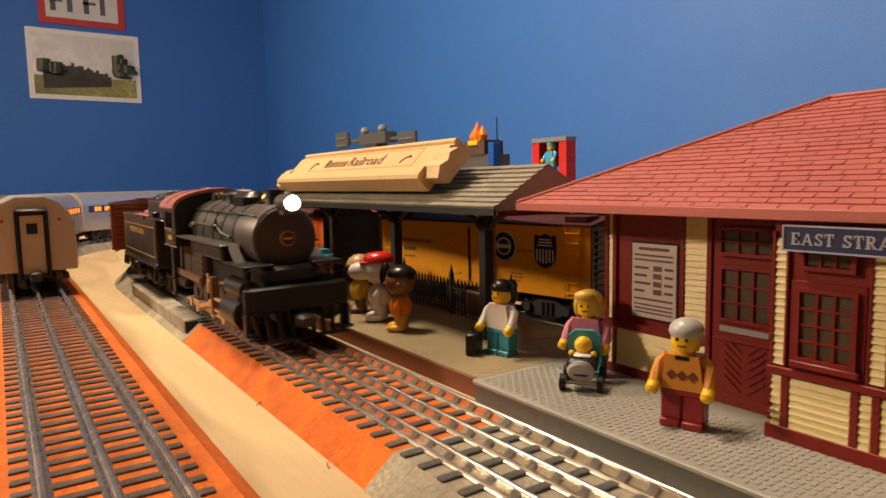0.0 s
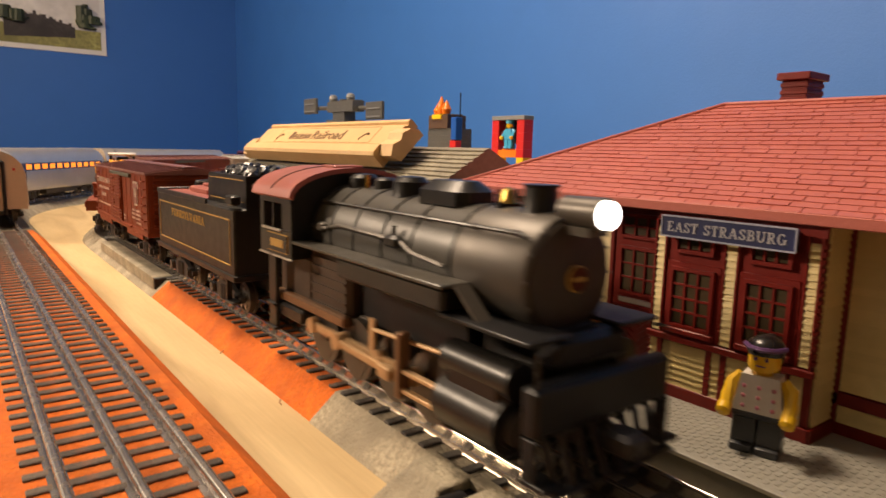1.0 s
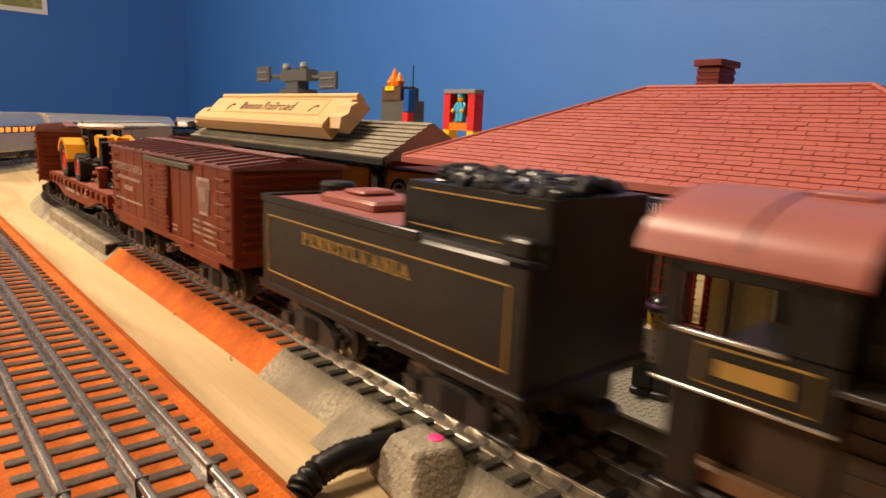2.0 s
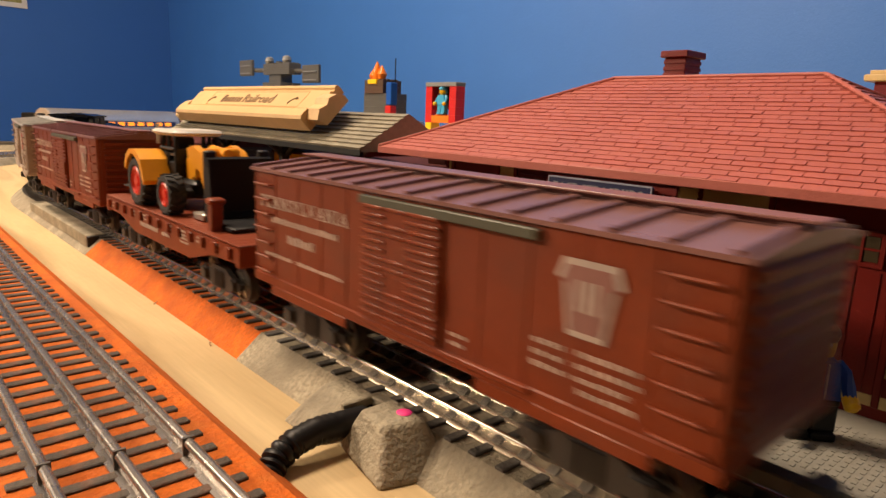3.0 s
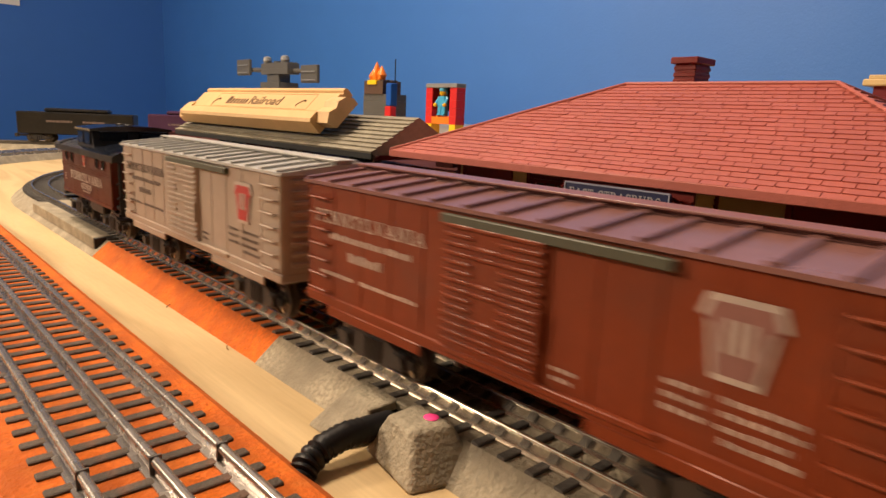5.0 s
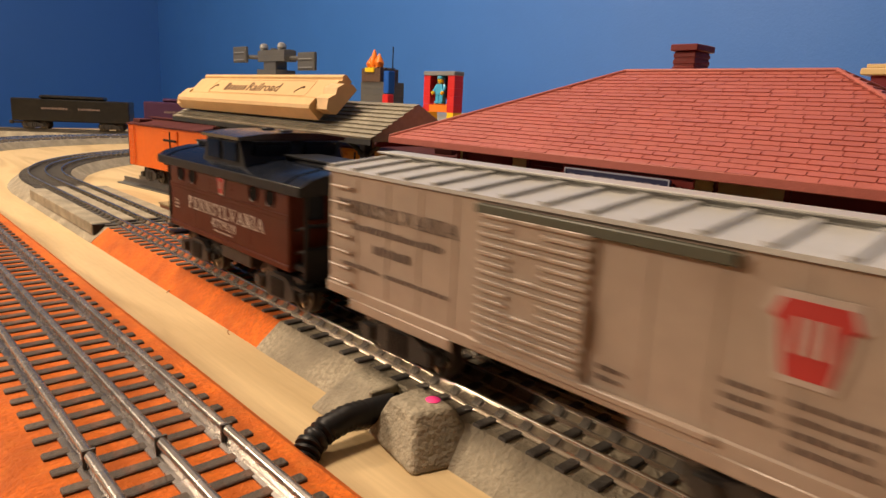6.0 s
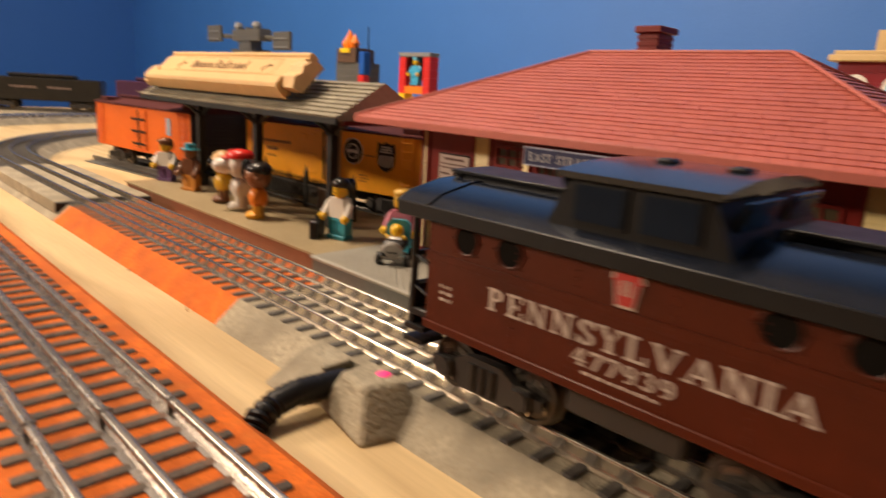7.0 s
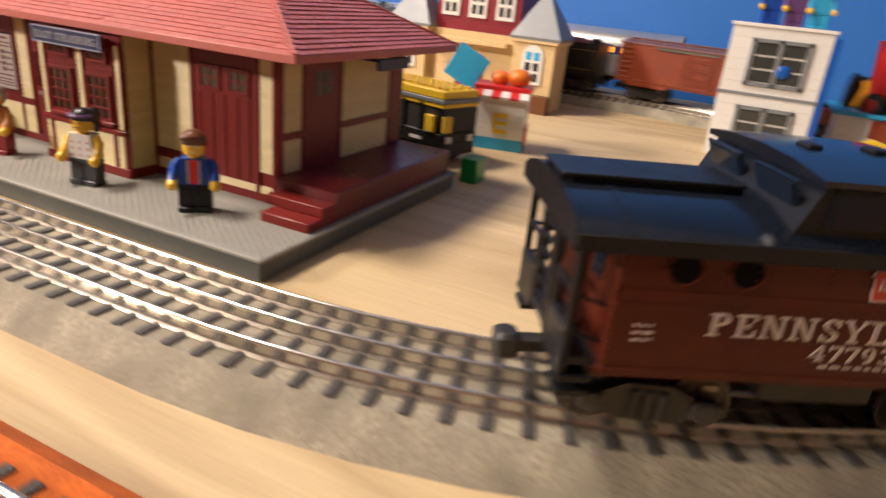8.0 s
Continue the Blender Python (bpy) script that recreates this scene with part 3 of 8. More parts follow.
    for y in (0.2375, 0.2330, 0.1985, 0.1865, 0.1545):
        face_x(C, y + 0.0011, y - 0.0011, PZ + 0.004, EZ - 0.002, 0.0012, M_RED, "trim")
    clap_x(C, 0.2362, 0.2342, PZ + 0.0042, 0.0310)
    clap_x(C, 0.2362, 0.2342, 0.0350, 0.0830)
    clap_x(C, 0.2316, 0.1998, PZ + 0.0042, 0.0310)
    face_x(C, 0.2385, 0.1860, 0.0312, 0.0345, 0.0014, M_RED, "rail_trim")
    clap_x(C, 0.1972, 0.1878, PZ + 0.0042, 0.0310)
    clap_x(C, 0.1972, 0.1878, 0.0350, 0.0815)
    nb = face_x(C, 0.2235, 0.1995, 0.0375, 0.0705, 0.0014, M_BLACK, "notice_board", st, label="framed timetable notice")
    part("notice", Shape().box(C - 0.0018, C - 0.0013, 0.2005, 0.2225, 0.0383, 0.0697), M_PAPER, nb, smooth=0)
    ink = Shape()
    for z, h, a, b in ((0.0670, 0.0012, 0.204, 0.219), (0.0645, 0.0007, 0.202, 0.2212), (0.0625, 0.0007, 0.202, 0.2212), (0.0590, 0.0010, 0.214, 0.2212), (0.0557, 0.0010, 0.215, 0.2212), (0.0524, 0.0010, 0.213, 0.2212), (0.0491, 0.0010, 0.216, 0.2212), (0.0458, 0.0008, 0.202, 0.2212), (0.0435, 0.0006, 0.202, 0.2212), (0.0418, 0.0006, 0.202, 0.2212), (0.0402, 0.0006, 0.202, 0.2212)):
        ink.box(C - 0.0020, C - 0.0017, a, b, z, z + h)
    for z in (0.0590, 0.0557, 0.0524, 0.0491):
        ink.box(C - 0.0020, C - 0.0017, 0.2075, 0.2115, z - 0.0006, z + 0.0016).box(C - 0.0020, C - 0.0017, 0.2020, 0.2060, z, z + 0.0010)
    part("notice_writing", ink, M_INK, nb, smooth=0)
    dr = face_x(C, 0.1850, 0.1580, PZ + 0.001, 0.0815, 0.0004, M_RED, "waiting_room_door", st, label="red panelled door with glazed top")
    sash_x(C - 0.0004, 0.1825, 0.1605, 0.0675, 0.0785, 3, 2, 0.0014, "transom_window")
    sash_x(C - 0.0004, 0.1820, 0.1610, 0.0425, 0.0640, 3, 3, 0.0014, "door_window")
    face_x(C - 0.0004, 0.1815, 0.1620, 0.0385, 0.0408, 0.0008, mat("tin_plate", (0.25, 0.22, 0.2), 0.5), "door_plate", dr)
    for k in range(6):
        for s in (1, -1):
            part("door_moulding", Shape().box(-0.0004, 0.0004, -0.0042, 0.0042, -0.0003, 0.0003), M_RED, dr, m=Matrix.Translation((C - 0.0006, 0.1715 + s * 0.0046, 0.0190 + k * 0.0030)) @ pose(0, 0, 0, s * 38))
    face_x(C - 0.0004, 0.1840, 0.1590, 0.0350, 0.0368, 0.0010, M_RED, "door_rail", dr)
    # baggage end
    clap_x(C, 0.0885, 0.0620, 0.0260, 0.0815)
    clap_x(C, 0.0885, 0.0620, PZ + 0.0042, 0.0205)
    face_x(C, 0.0895, 0.0610, 0.0208, 0.0255, 0.0014, M_RED, "rail_trim")
    for y in (0.0888, 0.0612, 0.0195, 0.0090):
        face_x(C, y + 0.0011, y - 0.0011, PZ + 0.004, EZ - 0.002, 0.0014, M_RED, "trim")
    bd = face_x(C, 0.0600, 0.0207, PZ + 0.008, 0.0820, 0.0008, M_RED, "baggage_door", st, label="wide dark red baggage door")
    for a, b in ((0.0560, 0.0425), (0.0375, 0.0240)):
        sash_x(C - 0.0008, a, b, 0.0615, 0.0735, 2, 2, 0.0010, "door_window")
    for y in (0.0565, 0.0480, 0.0400, 0.0320, 0.0245):
        part("door_plank", Shape().box(C - 0.0013, C - 0.0008, y - 0.0004, y + 0.0004, PZ + 0.009, 0.060), M_RED, bd, smooth=0)
    clap_x(C, 0.0182, 0.0105, 0.0255, 0.0815)
    clap_x(C, 0.0480, 0.0105, PZ + 0.0042, 0.0185)
    # end wall over the raised deck
    clap_y(0.0080, 0.2495, 0.2635, 0.0255, 0.0420)
    clap_y(0.0080, 0.2495, 0.2635, 0.0460, 0.0815)
    clap_y(0.0080, 0.2985, 0.3480, 0.0255, 0.0420)
    clap_y(0.0080, 0.2985, 0.3480, 0.0460, 0.0815)
    for x0, x1, z0, z1 in ((0.2455, 0.2490, PZ, 0.085), (0.2640, 0.2665, 0.024, 0.085), (0.2955, 0.2980, 0.024, 0.085), (0.3485, 0.3520, PZ, 0.085), (0.249, 0.264, 0.0422, 0.0457), (0.298, 0.349, 0.0422, 0.0457)):
        part("trim", Shape().box(x0, x1, 0.0064, 0.0084, z0, z1, 0.0002), M_RED, wall)
    ed = part("end_door", Shape().box(0.2665, 0.2955, 0.0070, 0.0084, 0.0245, 0.0815), M_RED, st)
    for i in range(2):
        for j in range(2):
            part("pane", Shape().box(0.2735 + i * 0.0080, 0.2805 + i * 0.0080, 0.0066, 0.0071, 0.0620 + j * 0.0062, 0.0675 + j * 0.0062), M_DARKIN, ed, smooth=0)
    part("end_sign", Shape().box(0.312, 0.346, -0.0070, -0.0050, 0.0735, 0.0800, 0.0005).box(0.314, 0.315, -0.006, 0.006, 0.078, 0.080).box(0.343, 0.344, -0.006, 0.006, 0.078, 0.080), M_NAVY, st, "small navy sign under the eave")
    part("deck", Shape().box(0.2440, 0.3680, -0.0285, 0.0078, PZ, 0.0250, 0.0006), M_DECK, st, "oxblood red raised deck")
    part("deck_step", Shape().box(0.2225, 0.2440, -0.0285, -0.0010, PZ, 0.0152, 0.0004), M_RED, st)
    part("deck_step", Shape().box(0.2330, 0.2440, -0.0285, 0.0040, 0.0152, 0.0202, 0.0004), M_RED, st)
    # roof
    v = [(EX0, EY0, EZ), (EX1, EY0, EZ), (EX1, EY1, EZ), (EX0, EY1, EZ), (RX, RY0, RZ), (RX, RY1, RZ)]
    roof = part("roof", Shape().add(v, [(3, 2, 1, 0), (0, 1, 4), (1, 2, 5, 4), (2, 3, 5), (3, 0, 4, 5)]), M_ROOF, st, "hipped roof of red moulded shingles", smooth=0)
    part("fascia", Shape().box(EX0 - 0.0006, EX0 + 0.0012, EY0 - 0.0006, EY1 + 0.0006, EZ - 0.0034, EZ + 0.0004, 0.0003), M_ROOF, st)
    part("fascia", Shape().box(EX0 + 0.0012, EX1, EY0 - 0.0006, EY0 + 0.0012, EZ - 0.0034, EZ + 0.0004, 0.0003), M_ROOF, st)
    part("fascia", Shape().box(EX0 + 0.0012, EX1, EY1 - 0.0012, EY1 + 0.0006, EZ - 0.0034, EZ + 0.0004, 0.0003), M_ROOF, st)
    caps = Shape()
    for a, b in (((EX0, EY0, EZ), (RX, RY0, RZ)), ((EX0, EY1, EZ), (RX, RY1, RZ)), ((EX1, EY0, EZ), (RX, RY0, RZ)), ((RX, RY0, RZ), (RX, RY1, RZ))):
        caps.rod((a[0], a[1], a[2] + 0.0006), (b[0], b[1], b[2] + 0.0006), 0.0009, 8)
    part("hip_cap", caps, M_ROOF, st)
    ch = part("chimney", Shape().box(0.3290, 0.3455, 0.1470, 0.1590, 0.1050, 0.1405, 0.0004).box(0.3270, 0.3475, 0.1452, 0.1608, 0.1405, 0.1440, 0.0004), M_RED, st)
    for k in range(9):
        part("brick_course", Shape().box(0.3286, 0.3459, 0.1466, 0.1594, 0.1100 + k * 0.0034, 0.1100 + k * 0.0034 + 0.0022, 0.0003), M_RED, ch)
    return st, roof


STATION, STATION_ROOF = station()


def shingle_rows(corner, along, up, rows, left, right, width, out):
    """Courses on one slope: corner + along * u + up * v; left and right limits at eave and ridge."""
    n = along.cross(up).normalized()
    res = []
    for r in range(rows):
        v0, v1 = r / rows, (r + 1) / rows
        lo, hi = left[0] + (left[1] - left[0]) * v0, right[0] + (right[1] - right[0]) * v0
        u = (math.floor(lo / width) + (0.0, -0.5, -0.22, -0.72, -0.38, -0.88)[r % 6]) * width
        while u < hi:
            a, b = max(u + 0.00024, lo), min(u + width - 0.00024, hi)
            if b - a > 0.001:
                p = [corner + along * a + up * v0, corner + along * b + up * v0, corner + along * b + up * (v1 + 0.01), corner + along * a + up * (v1 + 0.01)]
                o = n * out
                drop = (r * 7 + int(u * 1000)) % 5 * 0.00006
                q = [p[0] + o * 1.0 + n * drop, p[1] + o * 1.0 + n * drop, p[2] + o * 0.15, p[3] + o * 0.15]
                res.append((p, q))
            u += width
    return res


def shingle_faces(shape, p, q):
    shape.add(p + q, [(0, 1, 2, 3), (4, 7, 6, 5), (0, 4, 5, 1), (1, 5, 6, 2), (2, 6, 7, 3), (3, 7, 4, 0)])
# ---- freight train: +y is ahead, +x the side towards the aisle, z = 0 on the rail heads ----
M_WHEEL = mat("dark_wheel_steel", (0.10, 0.085, 0.07), 0.4, 0.6, vary=0.3)
M_TREAD = mat("bright_wheel_tread", (0.42, 0.36, 0.28), 0.3, 0.9, vary=0.2)
M_TRUCK = mat("black_truck_frame", (0.03, 0.027, 0.025), 0.5, vary=0.3)
M_LETTER = mat("worn_white_lettering", (0.52, 0.43, 0.37), 0.6, vary=0.18, scale=300)
M_LETTERD = mat("dark_lettering", (0.15, 0.11, 0.09), 0.6, vary=0.2)
M_GOLD = mat("gold_lettering", (0.45, 0.27, 0.06), 0.5, vary=0.15)
M_KEYRED = mat("red_emblem", (0.45, 0.035, 0.03), 0.5)
M_DOORRAIL = mat("olive_door_rail", (0.075, 0.075, 0.05), 0.5)
M_GLASS = mat("tinted_window", (0.012, 0.018, 0.03), 0.15, vary=0.1, spec=0.3)
M_TOYYEL = mat("toy_yellow_orange", (0.80, 0.33, 0.012), 0.32, vary=0.06)
M_TOYRED = mat("toy_wheel_red", (0.66, 0.035, 0.012), 0.35, vary=0.06)
M_RUBBER = mat("black_rubber", (0.016, 0.016, 0.016), 0.7, vary=0.2, bump=0.3)
M_TOYWHITE = mat("toy_white_roof", (0.62, 0.58, 0.52), 0.4, vary=0.06)
M_SILVER = mat("silver_metal", (0.6, 0.57, 0.52), 0.3, 0.8)
# rod metal tinted tan: the orange roadbed's reflection is put into the colour
M_RODS = mat("orange_tinted_rod", (0.55, 0.36, 0.19), 0.42, 0.35, vary=0.18)
M_CABINROOF = mat("oxide_cab_roof", (0.36, 0.115, 0.09), 0.4, vary=0.12)
M_COAL = mat("coal", (0.02, 0.02, 0.021), 0.3, vary=0.4)
M_BRASS = mat("brass", (0.55, 0.36, 0.10), 0.25, 0.95)
# boiler black lightened to hold the light on its top, plus random dusty patches
M_BOILER = mat("lightened_boiler_black", (0.058, 0.053, 0.043), 0.38, vary=0.25, scale=120, dirt=(0.075, 0.062, 0.045), dirt_amount=0.35, spec=0.5)
M_SMOKEDOOR = mat("brown_black_door", (0.040, 0.027, 0.018), 0.55, vary=0.2, scale=120)
M_BEAM = mat("bronze_brown_casting", (0.20, 0.105, 0.05), 0.45, 0.2, vary=0.2, scale=160)
M_FIREBOX = mat("brown_stained_casting", (0.060, 0.036, 0.020), 0.5, vary=0.3, scale=200)
M_LAMP = mat("glowing_headlight", (1.0, 0.93, 0.84), 0.3, vary=0.0, glow=14)
# near-black that stands for the shade inside openings
M_HOLE = mat("interior_shade", (0.006, 0.005, 0.004), 0.9, spec=0.1)
WHEEL_R = 0.0083


def side(y, z, x=0.0295):
    """On the car's side, reading along +y."""
    return Matrix(((0, 0, 1, x), (1, 0, 0, y), (0, 1, 0, z), (0, 0, 0, 1)))


def bars(parent, y, z, rows, material, x=0.0293, name="marking", label="worn lettering line"):
    """Lines of writing that cannot be read: (start, end, height) in metres from y, z downwards."""
    for a, b, dz, h in rows:
        sh = Shape()
        k = a
        while k < b - 0.0004:
            w = min(random.uniform(0.0018, 0.0034), b - k)
            sh.box(x, x + 0.0002, y + k, y + k + w - 0.0009, z + dz, z + dz + h * random.choice((0.72, 0.8, 0.88)))
            k += w
        part(name, sh, material, parent, smooth=0)


def wheel_shape(r, w):
    return Shape().lathe([(r * 0.3, -w / 2 - 0.0006), (r * 0.34, -w / 2 + 0.0002), (r * 0.78, -w / 2 + 0.0006), (r * 0.84, -w / 2), (r, -w / 2 + 0.0003), (r * 0.985, w / 2 - 0.0008), (r * 1.1, w / 2 - 0.0007), (r * 1.1, w / 2)], 22)


WHEEL_MESH = wheel_shape(WHEEL_R, 0.0042).data("wheel", M_WHEEL)


def make_truck(parent, y, wheelbase=0.032, z=0.0):
    tr = part("truck", Shape().box(-0.020, 0.020, -0.006, 0.006, 0.0075, 0.0135, 0.001).rod((0, 0, 0.0135), (0, 0, 0.0195), 0.005, 12), M_TRUCK, parent, m=pose(0, y, z))
    h = wheelbase / 2
    for s in (1, -1):
        sh = Shape()
        x0, x1 = sorted((s * 0.0205, s * 0.0232))
        sh.prism([(-h - 0.006, 0.0068), (-h + 0.002, 0.0058), (-0.008, 0.0035), (0.008, 0.0035), (h - 0.002, 0.0058), (h + 0.006, 0.0068), (h + 0.006, 0.0098), (h - 0.002, 0.0108), (0.006, 0.0142), (-0.006, 0.0142), (-h + 0.002, 0.0108), (-h - 0.006, 0.0098)], x0, x1, m=Matrix(((0, 1, 0, 0), (1, 0, 0, 0), (0, 0, 1, 0), (0, 0, 0, 1))))
        for yy in (-h, h):
            sh.rod((s * 0.0225, yy, WHEEL_R), (s * 0.0252, yy, WHEEL_R), 0.0029, 10)
            sh.box(min(s * 0.0215, s * 0.0246), max(s * 0.0215, s * 0.0246), yy - 0.0032, yy + 0.0032, 0.0054, 0.0112, 0.0006)
        for k in (-0.0036, 0, 0.0036):
            sh.rod((s * 0.0232, k, 0.0045), (s * 0.0232, k, 0.0125), 0.0014, 8)
        part("side_frame", sh, M_TRUCK, tr)
    for yy in (-h, h):
        ws = Shape()
        for s in (1, -1):
            prof = [(WHEEL_R * 0.3, 0.0), (WHEEL_R * 0.34, 0.0007), (WHEEL_R * 0.8, 0.0012), (WHEEL_R * 0.85, 0.0004), (WHEEL_R, 0.0006), (WHEEL_R, 0.0036), (WHEEL_R * 1.1, 0.0038), (WHEEL_R * 1.1, 0.0048), (WHEEL_R * 0.3, 0.0050)]
            ws.lathe(prof, 22, 0, Matrix(((0, 0, -s, s * 0.0196), (1, 0, 0, 0), (0, 1, 0, 0), (0, 0, 0, 1))))
            for a in range(5):
                ca, sa = math.cos(a * 1.2566), math.sin(a * 1.2566)
                ws.rod((s * 0.0192, ca * 0.0052, sa * 0.0052), (s * 0.0198, ca * 0.0052, sa * 0.0052), 0.0011, 6, 1)
        ws.rod((-0.0235, 0, 0), (0.0235, 0, 0), 0.0013, 8)
        part("wheelset", ws, [M_WHEEL, M_TREAD], tr, m=pose(0, yy, WHEEL_R))
    return tr


def couplers(th, half, z=0.012):
    for s in (1, -1):
        part("coupler", Shape().box(-0.0025, 0.0025, min(s * (half - 0.012), s * (half + 0.009)), max(s * (half - 0.012), s * (half + 0.009)), z - 0.002, z + 0.002, 0.0004).box(-0.0045, 0.0045, min(s * (half + 0.006), s * (half + 0.013)), max(s * (half + 0.006), s * (half + 0.013)), z - 0.0038, z + 0.0038, 0.0012), M_TRUCK, th)


def keystone(parent, y, z, w, h, x, face, rim, name="emblem"):
    def outline(k):
        w2, h2 = w * k, h * k
        return [(-0.28 * w2, -0.5 * h2), (0.28 * w2, -0.5 * h2), (0.40 * w2, 0.20 * h2), (0.5 * w2, 0.24 * h2), (0.40 * w2, 0.5 * h2), (-0.40 * w2, 0.5 * h2), (-0.5 * w2, 0.24 * h2), (-0.40 * w2, 0.20 * h2)]
    turn = Matrix(((0, 1, 0, x), (1, 0, 0, y), (0, 0, 1, z), (0, 0, 0, 1)))
    em = part(name, Shape().prism(outline(1.0), 0, 0.0003, 0, turn).prism(outline(0.84), 0.0003, 0.0005, 1, turn), [rim, face], parent, smooth=0)
    sh = Shape()
    for k in (-0.13, 0.0, 0.13):
        sh.box(x + 0.0005, x + 0.0007, y + k * w - 0.03 * w, y + k * w + 0.03 * w, z - 0.16 * h, z + 0.24 * h)
    part("emblem_mark", sh, rim, em, smooth=0)
    return em


def boxcar(label, body_m, roof_m, letter_m, emblem_face, emblem_rim, rail_m):
    th = thing("boxcar", label, "boxcar", group="freight cars of the moving train")
    L, W, Z0, Z1 = 0.0985, 0.0290, 0.0222, 0.0655
    body = Shape().box(-W, W, -L, L, Z0, Z1, 0.0008)
    body.box(-W - 0.0006, W + 0.0006, -L - 0.0003, L + 0.0003, Z0 - 0.0018, Z0 + 0.0022, 0.0005)
    for s in (1, -1):
        x0, x1 = sorted((s * W, s * (W + 0.0009)))
        for k, a in enumerate((-0.07, -0.045, 0.045, 0.07)):
            part("side_sill", Shape().box(x0, x1, a - 0.014, a + 0.014, Z0 - 0.0052, Z0 - 0.0012, 0.0005), body_m, th)
        for y in (-0.0970, -0.081, -0.064, -0.048, -0.032, 0.031, 0.047, 0.0635, 0.081, 0.0970):
            part("seam", Shape().box(min(s * W, s * (W + 0.00025)), max(s * W, s * (W + 0.00025)), y - 0.0005, y + 0.0005, Z0 + 0.003, Z1 - 0.001), body_m, th, smooth=0)
    part("body", body, body_m, th)
    for e in (1, -1):
        y0, y1 = sorted((e * (L - 0.0003), e * (L + 0.0004)))
        panel = part("end_panel", Shape().box(-W + 0.002, W - 0.002, y0, y1, Z0 + 0.003, Z1 - 0.002), body_m, th)
        y0, y1 = sorted((e * L, e * (L + 0.0014)))
        for k in range(9):
            z = Z0 + 0.0045 + k * 0.0043
            part("end_rib", Shape().box(-W + 0.004, W - 0.004, y0, y1, z, z + 0.0026, 0.0007), body_m, panel)
    roof = Shape().prism([(-W - 0.0012, Z1 - 0.0004), (W + 0.0012, Z1 - 0.0004), (W + 0.0012, Z1 + 0.0008), (0.004, Z1 + 0.0036), (-0.004, Z1 + 0.0036), (-W - 0.0012, Z1 + 0.0008)], -L - 0.0012, L + 0.0012)
    rf = part("roof", roof, roof_m, th)
    for k in range(15):
        y = -L + 0.002 + k * (2 * L - 0.004) / 14
        for s in (1, -1):
            part("roof_rib", Shape().add([(s * 0.005, y - 0.001, Z1 + 0.0034), (s * 0.005, y + 0.001, Z1 + 0.0034), (s * (W + 0.0010), y + 0.001, Z1 + 0.0010), (s * (W + 0.0010), y - 0.001, Z1 + 0.0010), (s * 0.005, y - 0.001, Z1 + 0.0046), (s * 0.005, y + 0.001, Z1 + 0.0046), (s * (W + 0.0010), y + 0.001, Z1 + 0.0019), (s * (W + 0.0010), y - 0.001, Z1 + 0.0019)], [(0, 1, 2, 3), (4, 7, 6, 5), (0, 4, 5, 1), (1, 5, 6, 2), (2, 6, 7, 3), (3, 7, 4, 0)]), roof_m, rf, smooth=0)
    part("running_board", Shape().box(-0.0052, 0.0052, -L - 0.003, L + 0.003, Z1 + 0.0050, Z1 + 0.0058, 0.0002).box(-0.003, 0.003, -L, L, Z1 + 0.0030, Z1 + 0.0051), roof_m, th)
    for s in (1, -1):
        def bx(sh, d0, d1, y0, y1, z0, z1, c=0.0003):
            return sh.box(min(s * (W + d0), s * (W + d1)), max(s * (W + d0), s * (W + d1)), y0, y1, z0, z1, c)
        door = bx(Shape(), 0, 0.0014, -0.0215, 0.0165, Z0 + 0.002, Z1 - 0.0035)
        dr = part("door", door, body_m, th)
        for k in range(14):
            z = Z0 + 0.0042 + k * 0.00262
            for a, b in ((-0.0208, -0.0090), (-0.0090, 0.0010), (0.0010, 0.0158)):
                if b == 0.0010 and k in (4, 5, 8, 9, 12):
                    continue
                part("door_rib", bx(Shape(), 0.0012, 0.0024, a + 0.0003, b - 0.0003, z, z + 0.0013), body_m, dr)
        part("door_latch", bx(Shape(), 0.0014, 0.0027, 0.0150, 0.0162, Z0 + 0.012, Z0 + 0.022), body_m, dr)
        part("door_rail", bx(Shape(), 0, 0.0022, -0.0225, 0.0500, Z1 - 0.0042, Z1 - 0.0014), rail_m, th)
        part("door_track", bx(Shape(), 0, 0.0020, -0.0225, 0.0500, Z0 + 0.0006, Z0 + 0.0024), body_m, th)
        for y in (0.0890, -0.0890):
            ld = Shape()
            for k in range(7):
                z = Z0 + 0.004 + k * 0.0057
                ld.rod((s * (W + 0.0018), y - 0.0055, z), (s * (W + 0.0018), y + 0.0055, z), 0.00045, 6)
                for yy in (y - 0.0055, y + 0.0055):
                    ld.rod((s * W, yy, z), (s * (W + 0.0018), yy, z), 0.0004, 6)
            part("ladder", ld, body_m, th)
    slab_part("PENNSYLVANIA", 0.0046, 0.0620, letter_m, th, side(-0.0610, 0.0540, W + 0.0004), "name_lettering")
    bars(th, -0.083, 0.0462, [(0.0, 0.047, 0, 0.0026), (0.012, 0.032, -0.0066, 0.0036)], letter_m)
    bars(th, -0.089, 0.0325, [(0.0, 0.022, 0, 0.0016), (0.025, 0.056, 0, 0.0016)], letter_m)
    bars(th, 0.0500, 0.0365, [(0.0, 0.010, 0, 0.0016), (0.013, 0.030, 0, 0.0016), (0.0, 0.010, -0.003, 0.0016), (0.013, 0.030, -0.003, 0.0016), (0.0, 0.011, -0.006, 0.0016), (0.013, 0.028, -0.006, 0.0016), (0.014, 0.03, -0.009, 0.0016)], letter_m)
